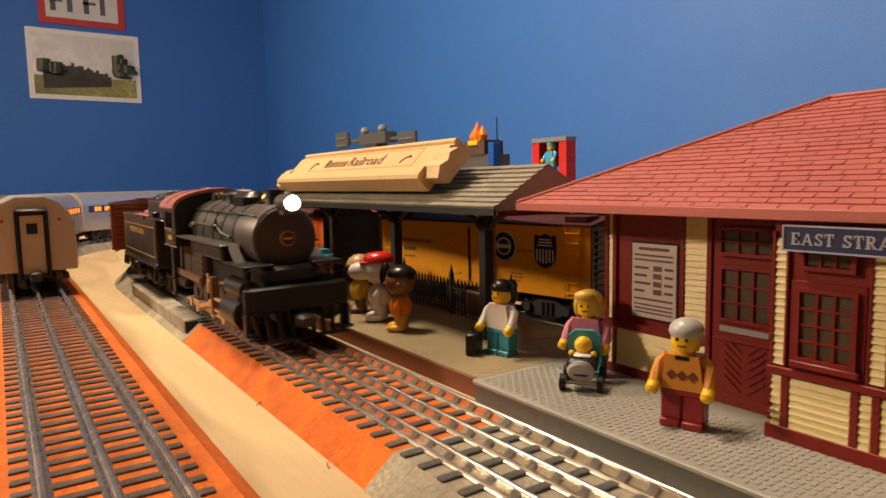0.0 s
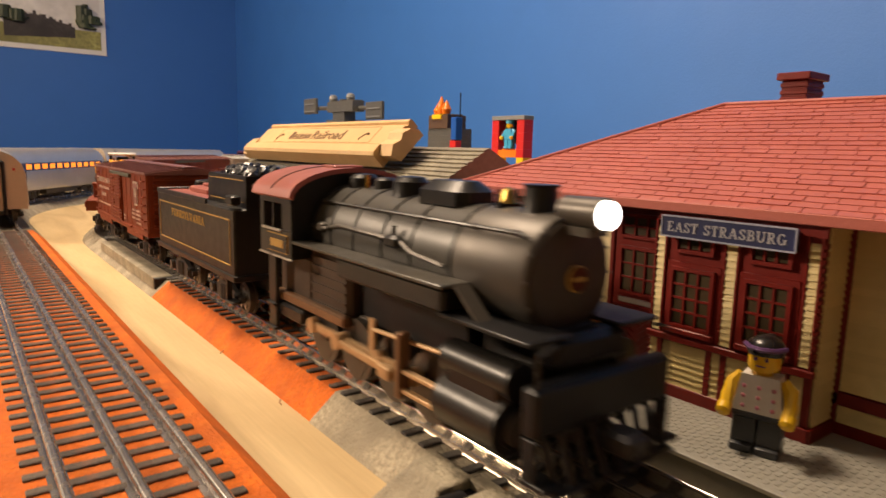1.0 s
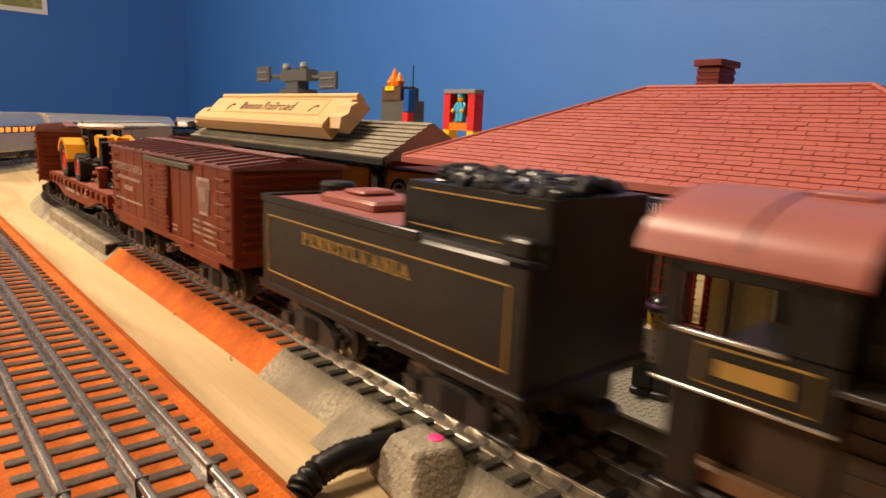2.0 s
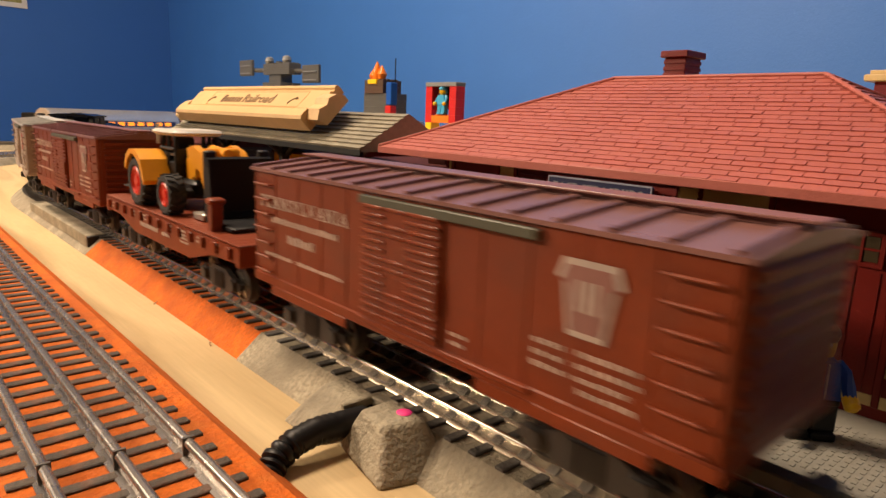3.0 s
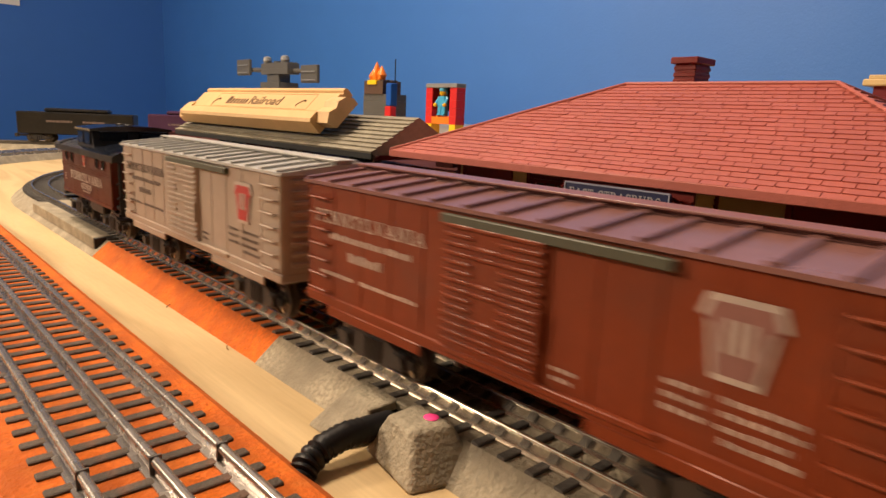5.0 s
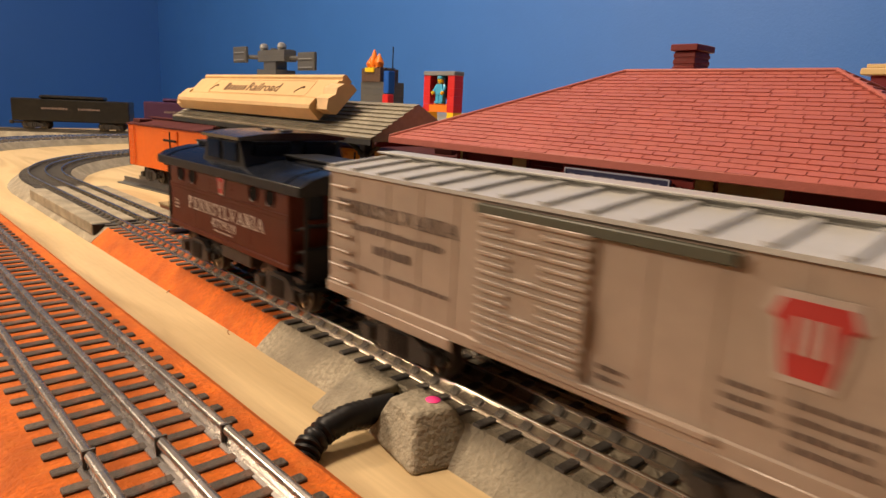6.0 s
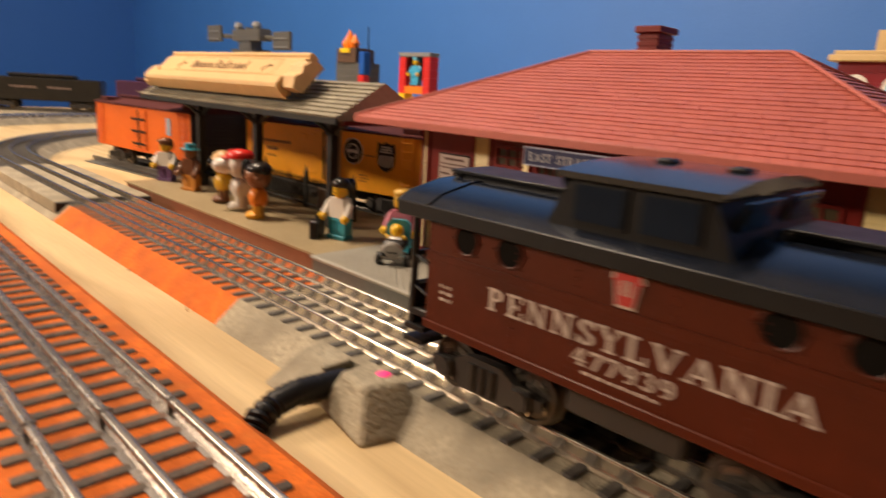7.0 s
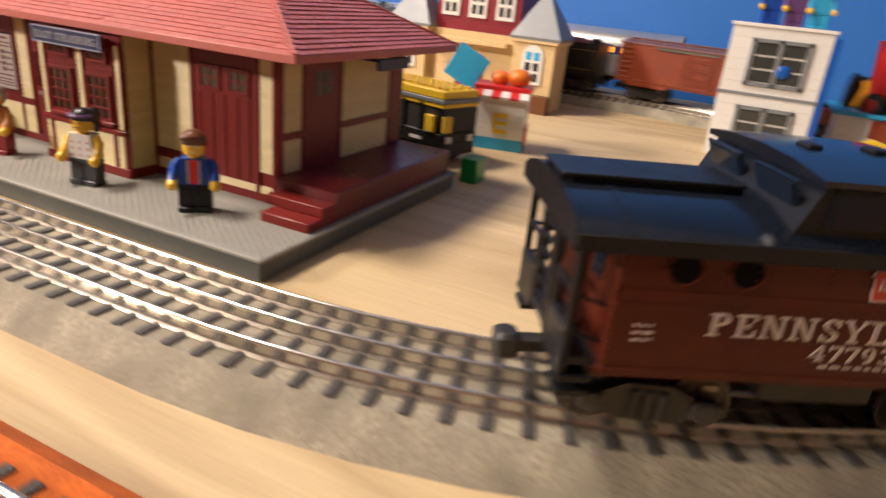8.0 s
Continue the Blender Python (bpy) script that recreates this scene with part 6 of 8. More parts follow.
def canopy():
    th = thing("platform_canopy", "open platform canopy with weathered shingle roof and dark posts", "canopy")
    e0, e1, y0, y1, ze, rx, zr = 0.2190, 0.2930, 0.285, 0.590, 0.0835, 0.2555, 0.1050
    rf = part("roof", Shape().prism([(e0, ze - 0.0010), (e1, ze - 0.0010), (e1, ze + 0.0006), (rx, zr + 0.0002), (e0, ze + 0.0006)], y0, y1), M_SLATE, th, "weathered grey-brown roof", smooth=0)
    for r in range(9):
        v0, v1 = r / 9, (r + 1) / 9
        k = y0 - (0.005 if r % 2 else 0)
        while k < y1:
            a, b = max(k, y0 - 0.0004), min(k + 0.0117, y1)
            xa, xb = e0 + (rx - e0) * v0, e0 + (rx - e0) * v1
            za, zb = ze + (zr - ze) * v0, ze + (zr - ze) * v1
            p = [Vector((xa, a, za)), Vector((xa, b, za)), Vector((xb, b, zb)), Vector((xb, a, zb))]
            o = Vector((-0.5, 0, 0.86)) * 0.0010
            sh = Shape()
            shingle_faces(sh, p, [p[0] + o * 1.6, p[1] + o * 1.6, p[2] + o * 0.6, p[3] + o * 0.6])
            part("shingle", sh, M_SLATE, rf, smooth=0)
            k += 0.0120
    part("gable", Shape().prism([(e0 + 0.004, ze - 0.004), (e1 - 0.004, ze - 0.004), (rx, zr - 0.002)], y0 + 0.002, y0 + 0.004), M_DECK, th, "dark red gable board")
    part("fascia", Shape().box(e0 - 0.0006, e0 + 0.0010, y0, y1, ze - 0.0032, ze + 0.0002), M_DKGREEN, th)
    part("ridge_beam", Shape().box(rx - 0.002, rx + 0.002, y0 + 0.004, y1 - 0.004, ze - 0.001, ze + 0.003), M_DKGREEN, th)
    for y in (0.318, 0.415, 0.512):
        part("post", Shape().box(0.2365, 0.2425, y - 0.003, y + 0.003, PZ, ze, 0.0005).box(0.2350, 0.2440, y - 0.0045, y + 0.0045, PZ, PZ + 0.012, 0.0008).box(0.2355, 0.2435, y - 0.004, y + 0.004, ze - 0.012, ze - 0.0095, 0.0004), M_DKGREEN, th)
        for s in (1, -1):
            part("brace", Shape().tube([(0.2395, y + s * 0.002, ze - 0.012), (0.2395, y + s * 0.011, ze - 0.0065), (0.2395, y + s * 0.023, ze - 0.001)], 0.0013, 6), M_DKGREEN, th)
            part("brace", Shape().tube([(0.2395 + s * 0.002, y, ze - 0.012), (0.2395 + s * 0.009, y, ze - 0.0060), (0.2395 + s * 0.018, y, ze - 0.001)], 0.0013, 6), M_DKGREEN, th)
    part("trim_post", Shape().box(0.2425, 0.2445, 0.3150, 0.3170, PZ, ze, 0.0002), mat("tan_post", (0.3, 0.2, 0.12), 0.5), th)
    return th


canopy()


def carved_sign():
    """Moulded board that leans on the canopy roof; local x along the board, y up its face, z out of it."""
    L = 0.116
    th = thing("carved_sign", "pale carved wooden name sign leaning on the canopy roof", "sign")
    d = Vector((0.0285, 0, 0.0285)).normalized()
    out = Vector((-d.z, 0, d.x))
    th.matrix_basis = Matrix(((0, d.x, out.x, 0.2240), (-1, d.y, out.y, 0.456), (0, d.z, out.z, 0.0920), (0, 0, 0, 1)))
    prof = [(0.0, 0.0), (0.0, 0.0105), (0.0020, 0.0120), (0.0085, 0.0120), (0.0112, 0.0062), (0.0125, 0.0062), (0.0135, 0.0075), (0.0300, 0.0075), (0.0312, 0.0060), (0.0325, 0.0060), (0.0335, 0.0075), (0.0358, 0.0075), (0.0368, 0.0060), (0.0368, 0.0)]
    turn = Matrix(((0, 1, 0, 0), (1, 0, 0, 0), (0, 0, 1, 0), (0, 0, 0, 1)))
    part("board", Shape().prism(prof, -L, L - 0.010, m=turn), M_WOOD, th)
    part("end_block", Shape().prism([(0.006, 0.0), (0.003, 0.0075), (0.009, 0.0115), (0.015, 0.0095), (0.019, 0.0115), (0.025, 0.0095), (0.029, 0.0050), (0.029, 0.0)], L - 0.012, L + 0.004, m=turn), M_WOOD, th)
    part("end_block", Shape().prism([(0.0, 0.0), (0.0, 0.0060), (0.006, 0.0095), (0.016, 0.0085), (0.022, 0.0045), (0.022, 0.0)], -L - 0.010, -L + 0.003, m=turn), M_WOOD, th)
    burnt = mat("burnt_engraving", (0.12, 0.055, 0.02), 0.7)
    eng = Shape()
    k = -0.053
    for w in (0.0075, 0.0055, 0.0055, 0.0055, 0.0050, 0.0045, 0.0050):
        eng.box(k, k + w - 0.0022, 0.0175, 0.0255 if w > 0.006 else 0.0230, 0.0075, 0.0078)
        k += w
    part("engraving", eng, burnt, th, "short engraved word", smooth=0)
    text_part("Railroad", 0.0130, burnt, th, pose(0.0120, 0.0213, 0.0076), "engraved_lettering", 0.0002, 0.049)
    for s in (-1, 1):
        cv = Shape().tube([(s * 0.070 + a * 0.004 * math.cos(a * 1.6), 0.0215 + a * 0.0022 * math.sin(a * 2.1), 0.0077) for a in (0, 0.5, 1, 1.5, 2, 2.5)], 0.0004, 6)
        part("engraved_flourish", cv, burnt, th)
    fr = Shape()
    for x0, x1, yy0, yy1 in ((-0.078, 0.080, 0.0140, 0.0144), (-0.078, 0.080, 0.0290, 0.0294), (-0.078, -0.0776, 0.0144, 0.029), (0.0796, 0.080, 0.0144, 0.029)):
        fr.box(x0, x1, yy0, yy1, 0.0074, 0.0077)
    part("engraved_border", fr, mat("light_burn", (0.42, 0.24, 0.09), 0.6), th, smooth=0)
    return th


carved_sign()


def iron_fence():
    th = thing("iron_fence", "black iron picket fence along the platform", "fence")
    x, y0, y1 = 0.2630, 0.325, 0.505
    for z in (PZ + 0.003, PZ + 0.017):
        part("fence_rail", Shape().box(x - 0.0006, x + 0.0006, y0, y1, z, z + 0.0012), M_DKGREEN, th)
    n = 46
    pk = Shape().box(-0.0005, 0.0005, -0.0005, 0.0005, 0, 0.0205).lathe([(0.0008, 0.0205), (0.0010, 0.0215), (0.0001, 0.0240)], 6).data("picket", M_DKGREEN)
    for k in range(n):
        part("picket", pk, None, th, m=pose(x, y0 + (k + 0.5) * (y1 - y0) / n, PZ))
    for y in (y0, 0.385, 0.445, y1):
        part("fence_post", Shape().box(x - 0.0014, x + 0.0014, y - 0.0014, y + 0.0014, PZ, PZ + 0.027, 0.0003).lathe([(0.0017, PZ + 0.027), (0.0010, PZ + 0.029), (0.0001, PZ + 0.033)], 8, m=pose(x, y, 0)), M_DKGREEN, th)
    ps = solid("poster", Shape().box(x - 0.0022, x - 0.0009, 0.339, 0.366, PZ + 0.002, PZ + 0.0185, 0.0002), mat("grey_poster_frame", (0.3, 0.28, 0.25), 0.5), "framed brown poster hung on the picket fence", "poster")
    part("poster_print", Shape().box(x - 0.0025, x - 0.0021, 0.3405, 0.3645, PZ + 0.0033, PZ + 0.0172), mat("brown_poster_print", (0.10, 0.045, 0.025), 0.4, vary=0.5, scale=90), ps, smooth=0)
    return th


iron_fence()

# ---- refrigerator cars on the siding behind the platform ----
M_REEFY = mat("reefer_yellow_orange", (0.93, 0.385, 0.014), 0.36, vary=0.06, scale=90, bump=0.06)
M_REEFO = mat("reefer_orange", (0.78, 0.15, 0.008), 0.42, vary=0.06, scale=90, bump=0.06)
M_REEFROOF = mat("dark_oxide_roof", (0.095, 0.032, 0.030), 0.6, vary=0.2, spec=0.05)
M_REEFEND = mat("dark_oxide_end", (0.035, 0.018, 0.016), 0.45, vary=0.2)


def reefer(label, ma, m, marks):
    """Its +x side looks at the platform."""
    th = thing("refrigerator_car", label, "rail car", m, group="cars on the siding")
    L, W, Z0, Z1 = 0.095, 0.0285, 0.0090, 0.0530
    part("body", Shape().box(-W, W, -L, L, Z0, Z1, 0.0006), ma, th)
    for e in (1, -1):
        sh = Shape().box(-W, W, min(e * L, e * (L + 0.0008)), max(e * L, e * (L + 0.0008)), Z0, Z1)
        panel = part("end_panel", sh, M_REEFEND, th)
        for k in range(10):
            part("end_rib", Shape().box(-W + 0.004, W - 0.004, min(e * L, e * (L + 0.0020)), max(e * L, e * (L + 0.0020)), Z0 + 0.003 + k * 0.0040, Z0 + 0.0052 + k * 0.0040), M_REEFEND, panel)
    part("roof", Shape().prism([(-W - 0.0015, Z1 - 0.0003), (W + 0.0015, Z1 - 0.0003), (W + 0.0015, Z1 + 0.0012), (0, Z1 + 0.0062), (-W - 0.0015, Z1 + 0.0012)], -L - 0.001, L + 0.001), M_REEFROOF, th)
    part("running_board", Shape().box(-0.005, 0.005, -L - 0.002, L + 0.002, Z1 + 0.0070, Z1 + 0.0080), M_REEFROOF, th)
    for y in (-0.082, 0.082):
        for s in (1, -1):
            part("ice_hatch", Shape().box(s * 0.018 - 0.007, s * 0.018 + 0.007, y - 0.008, y + 0.008, Z1 + 0.002, Z1 + 0.0062, 0.0006), M_REEFROOF, th)
    ds = Shape().box(W, W + 0.0010, -0.014, 0.014, Z0 + 0.003, Z1 - 0.002, 0.0003)
    door = part("door", ds, ma, th)
    for y in (-0.0125, 0.0125):
        for z in (Z0 + 0.008, Z0 + 0.022, Z0 + 0.038):
            part("hinge", Shape().box(W + 0.0008, W + 0.0018, y - 0.004, y + 0.004, z, z + 0.0016, 0.0003), ma, door)
    part("door_bar", Shape().box(W + 0.0009, W + 0.0018, -0.0006, 0.0006, Z0 + 0.004, Z1 - 0.003), M_BLACK, door)
    for y in (0.083, -0.083):
        ld = Shape()
        for k in range(7):
            z = Z0 + 0.004 + k * 0.006
            ld.rod((W + 0.0016, y - 0.005, z), (W + 0.0016, y + 0.005, z), 0.0005, 6)
        ld.rod((W + 0.0014, y - 0.005, Z0), (W + 0.0014, y - 0.005, Z1), 0.0004, 6).rod((W + 0.0014, y + 0.005, Z0), (W + 0.0014, y + 0.005, Z1), 0.0004, 6)
        part("ladder", ld, ma, th)
    if marks:
        # round and shield badges, unlettered; name lines as bars
        disc = Matrix(((0, 0, 1, W), (1, 0, 0, 0.0300), (0, 1, 0, 0.0385), (0, 0, 0, 1)))
        bd = part("round_badge", Shape().lathe([(0.0098, 0), (0.0098, 0.0003)], 28, 0, disc).lathe([(0.0090, 0.0003), (0.0090, 0.0005)], 28, 1, disc).lathe([(0.0058, 0.0005), (0.0058, 0.0007)], 24, 0, disc).lathe([(0.0048, 0.0007), (0.0048, 0.0009)], 24, 1, disc), [M_WHITE, M_BLACK], th, smooth=0)
        part("badge_bar", Shape().box(W + 0.0009, W + 0.0011, 0.0300 - 0.0060, 0.0300 + 0.0060, 0.0373, 0.0397), M_WHITE, bd, smooth=0)
        turn = Matrix(((0, 1, 0, W), (1, 0, 0, 0.0625), (0, 0, 1, 0.0375), (0, 0, 0, 1)))
        o = [(-0.0075, 0.0100), (-0.0040, 0.0085), (0, 0.0105), (0.0040, 0.0085), (0.0075, 0.0100), (0.0085, 0.0040), (0.0078, -0.0060), (0.0045, -0.0095), (0, -0.0112), (-0.0045, -0.0095), (-0.0078, -0.0060), (-0.0085, 0.0040)]
        shd = part("shield_badge", Shape().prism(list(reversed(o)), 0, 0.0003, 0, turn), M_BLACK, th, smooth=0)
        for k in range(6):
            part("shield_stripe", Shape().box(W + 0.0003, W + 0.0005, 0.0625 - 0.0066 + k * 0.0024, 0.0625 - 0.0055 + k * 0.0024, 0.0292 + abs(2.5 - k) * 0.0006, 0.0382), M_WHITE, shd, smooth=0)
        for z, a in ((0.0438, 0.0045), (0.0420, 0.0050), (0.0402, 0.0055)):
            part("shield_line", Shape().box(W + 0.0003, W + 0.0005, 0.0625 - a, 0.0625 + a, z, z + 0.0009), M_WHITE, shd, smooth=0)
        bars(th, -0.084, 0.0370, [(0.0, 0.046, 0, 0.0028), (0.016, 0.030, -0.0066, 0.0036), (0.016, 0.028, -0.0115, 0.0016)], M_EDGE, x=W + 0.0001)
        bars(th, 0.041, 0.0360, [(0.0, 0.0120, 0, 0.0012)], M_EDGE, x=W + 0.0001)
        bars(th, 0.036, 0.0210, [(0.0, 0.009, 0, 0.001), (0.0, 0.010, -0.0022, 0.001), (0.0, 0.008, -0.0044, 0.001)], M_EDGE, x=W + 0.0001)
        part("placard", Shape().box(W, W + 0.0008, -0.028, -0.020, 0.0420, 0.0470, 0.0003), ma, th)
    else:
        part("badge", Shape().box(W, W + 0.0004, 0.052, 0.060, 0.030, 0.046), mat("pale_blue_badge", (0.3, 0.38, 0.5), 0.5), th, smooth=0)
        for z in (0.016, 0.028, 0.040):
            part("hardware", Shape().box(W + 0.0009, W + 0.0022, -0.013, 0.013, z, z + 0.0022, 0.0004), M_BLACK, door)
    for y in (0.060, -0.060):
        make_truck(th, y, 0.030, -0.0083)
    part("underframe", Shape().box(-0.012, 0.012, -L, L, 0.0040, Z0).rod((0.014, 0.015, 0.006), (0.014, 0.045, 0.006), 0.006, 14), M_TRUCK, th)
    couplers(th, L, 0.006)
    return th


def siding_pose(ax, ay, bx, by):
    """Near face from (ax, ay) far end to (bx, by) near end; the car's front looks towards the aisle end."""
    dx, dy = bx - ax, by - ay
    n = math.hypot(dx, dy)
    hx, hy = dx / n, dy / n
    return pose((ax + bx) / 2 - hy * 0.0285, (ay + by) / 2 + hx * 0.0285, 0.0165, 0, 0, math.degrees(math.atan2(-hx, hy)))


reefer("bright yellow-orange refrigerator car with round and shield badges", M_REEFY, siding_pose(0.268, 0.486, 0.302, 0.300), True)
reefer("deep orange refrigerator car with black door fittings", M_REEFO, siding_pose(0.225, 0.736, 0.246, 0.549), False)
reefer("dark oxide brown boxcar parked behind the reefers", M_REEFEND, siding_pose(0.300, 0.720, 0.318, 0.520), False)
sd = thing("siding_track", "grey siding track behind the platform", "track", kind="structure")
for dx in (-0.0165, 0.0, 0.0165):
    part("rail", Shape().sweep([(0.325 + dx + 0.008, 0.27), (0.2955 + dx, 0.486), (0.2635 + dx, 0.66), (0.248 + dx, 0.78)], [(s, 0.0015 + z) for s, z in RAIL]), M_RAILD, sd)
    part("rail", Shape().sweep([(0.362 + dx, 0.45), (0.338 + dx, 0.62), (0.322 + dx, 0.76)], [(s, 0.0015 + z) for s, z in RAIL]), M_RAILD, sd)
part("siding_bed", Shape().sweep([(0.333, 0.27), (0.2955, 0.486), (0.2635, 0.66), (0.248, 0.78)], [(-0.026, 0), (0.026, 0), (0.026, 0.0016), (-0.026, 0.0016)]), M_BASED, sd)
part("siding_bed", Shape().sweep([(0.362, 0.45), (0.338, 0.62), (0.322, 0.76)], [(-0.024, 0), (0.024, 0), (0.024, 0.0014), (-0.024, 0.0014)]), M_BASED, sd)
# ---- passenger train on the outer loop; its rear end faces the aisle at first ----
M_STAIN = mat("stainless_flutes", (0.62, 0.60, 0.57), 0.32, 0.75, vary=0.08)
M_REARP = mat("warm_grey_car_end", (0.50, 0.40, 0.30), 0.4, 0.2, vary=0.06)
M_BLUEB = mat("blue_window_band", (0.03, 0.05, 0.16), 0.4)
M_LIT = mat("lit_amber_window", (1.0, 0.30, 0.03), 0.4, vary=0.0, glow=1.1)


def coach(label):
    th = thing("passenger_coach", label, "passenger car", group="passenger train")
    L, W = 0.130, 0.0300
    prof = [(-W, 0.0155), (W, 0.0155), (W + 0.0006, 0.026), (W, 0.052), (W - 0.003, 0.0625), (W - 0.010, 0.0705), (0.010, 0.0755), (-0.010, 0.0755), (-W + 0.010, 0.0705), (-W + 0.003, 0.0625), (-W, 0.052), (-W - 0.0006, 0.026)]
    part("body", Shape().prism(prof, -L, L), M_STAIN, th, "fluted silver body", smooth=40)
    for e in (1, -1):
        end = part("end_face", Shape().prism([(a * 0.985, 0.0158 + (b - 0.0155) * 0.985) for a, b in prof], min(e * L, e * (L + 0.0012)), max(e * L, e * (L + 0.0012))), M_REARP, th, "warm grey end wall")
        y0, y1 = sorted((e * (L + 0.001), e * (L + 0.0060)))
        d = Shape().box(-0.0115, -0.0085, y0, y1, 0.010, 0.064, 0.001).box(0.0085, 0.0115, y0, y1, 0.010, 0.064, 0.001).box(-0.0115, 0.0115, y0, y1, 0.061, 0.066, 0.0015)
        part("diaphragm", d, M_BLACK, th)
        y0, y1 = sorted((e * (L + 0.001), e * (L + 0.0022)))
        dr = part("end_door", Shape().box(-0.0083, 0.0083, y0, y1, 0.014, 0.061, 0.0004), M_REARP, th)
        y0, y1 = sorted((e * (L + 0.002), e * (L + 0.0027)))
        part("door_window", Shape().box(-0.0038, 0.0038, y0, y1, 0.046, 0.0545), M_GLASS, dr)
        for x in (-0.0195, 0.0195):
            part("marker_lamp", Shape().rod((x, e * L, 0.057), (x, e * (L + 0.003), 0.057), 0.0015, 10), M_KEYRED, th)
    for s in (1, -1):
        x0, x1 = sorted((s * (W + 0.0001), s * (W + 0.0010)))
        part("window_band", Shape().box(x0, x1, -L + 0.010, L - 0.010, 0.0440, 0.0545), M_BLUEB, th)
        x0, x1 = sorted((s * (W + 0.0009), s * (W + 0.0013)))
        for k in range(11):
            y = -L + 0.028 + k * 0.0204
            part("window", Shape().box(x0, x1, y - 0.0066, y + 0.0066, 0.0458, 0.0528), M_LIT, th, smooth=0)
        for k in range(9):
            part("flute", Shape().box(min(s * W, s * (W + 0.0011)), max(s * W, s * (W + 0.0011)), -L, L, 0.0180 + k * 0.0027, 0.0193 + k * 0.0027), M_STAIN, th)
    part("underframe", Shape().box(-0.022, 0.022, -0.045, 0.045, 0.006, 0.0155, 0.001).box(-0.012, 0.012, -L, L, 0.010, 0.0155), M_TRUCK, th)
    for y in (0.088, -0.088):
        make_truck(th, y, 0.038)
    couplers(th, L)
    return th


coach_a = coach("silver fluted streamlined coach with lit amber windows")
coach_b = copy_thing(coach_a, Matrix())
coach_c = copy_thing(coach_a, Matrix())
OUT_TRAVEL = [(0, 0), (0.5, 0.060), (1.0, 0.155), (1.7, 0.340), (2.8, 0.700), (3.5, 0.930), (4.5, 1.230), (6.0, 1.60), (8.0, 1.95)]
OUT_CARS = [(coach_a, -0.655 - 0.130), (coach_b, -0.655 - 0.412), (coach_c, -0.655 - 0.694)]


def passenger_motion():
    steps = [i / 10 for i in range(81)]
    for car, u in OUT_CARS:
        rows = {}
        for t in steps:
            d = u - travelled(t, OUT_TRAVEL)
            rows[t] = car_pose(outer, d, 0.088)
        walk(car, list(rows.items()))
        for truck in [c for c in car.children if c.name.startswith("truck")]:
            y = truck.matrix_basis.translation.y
            tr = []
            for t in steps:
                _, _, hx, hy = outer(u - travelled(t, OUT_TRAVEL) + y)
                h = math.degrees(math.atan2(-hx, hy))
                tr.append((t, pose(0, y, 0, 0, 0, (h - math.degrees(rows[t].to_euler().z) + 180) % 360 - 180)))
            walk(truck, tr)
# ---- little figures on the platforms: plain moulded dolls, one mesh each ----
M_SKIN = mat("doll_yellow", (0.80, 0.48, 0.02), 0.32, vary=0.04)
M_TEAL = mat("doll_teal", (0.04, 0.28, 0.36), 0.35, vary=0.04)
M_DWHITE = mat("doll_white", (0.70, 0.66, 0.60), 0.35, vary=0.05)
M_HAIRB = mat("doll_black_hair", (0.012, 0.010, 0.010), 0.28, vary=0.1)
M_HAIRY = mat("doll_blond_hair", (0.62, 0.38, 0.06), 0.35, vary=0.06)
M_HAIRBR = mat("doll_brown_hair", (0.13, 0.045, 0.015), 0.32, vary=0.08)
M_HAIRG = mat("doll_grey_hair", (0.42, 0.41, 0.39), 0.35, vary=0.06)
M_PINK = mat("doll_pink", (0.48, 0.16, 0.22), 0.4, vary=0.06)
M_DORANGE = mat("doll_orange", (0.72, 0.20, 0.012), 0.35, vary=0.05)
M_TANSW = mat("doll_tan_jumper", (0.56, 0.22, 0.03), 0.4, vary=0.06)
M_DRED = mat("doll_dark_red", (0.23, 0.012, 0.015), 0.35, vary=0.06)
M_DGREY = mat("doll_dark_grey", (0.04, 0.042, 0.045), 0.38, vary=0.06)
M_DBLUE = mat("doll_blue", (0.012, 0.06, 0.34), 0.35, vary=0.06)
M_BRIGHT = mat("doll_bright_red", (0.62, 0.02, 0.015), 0.32, vary=0.05)
M_PURP = mat("doll_purple", (0.12, 0.05, 0.16), 0.4)
M_BROWNSK = mat("doll_brown_skin", (0.22, 0.085, 0.035), 0.35, vary=0.05)
M_PEACH = mat("doll_peach_skin", (0.52, 0.33, 0.15), 0.35, vary=0.05)


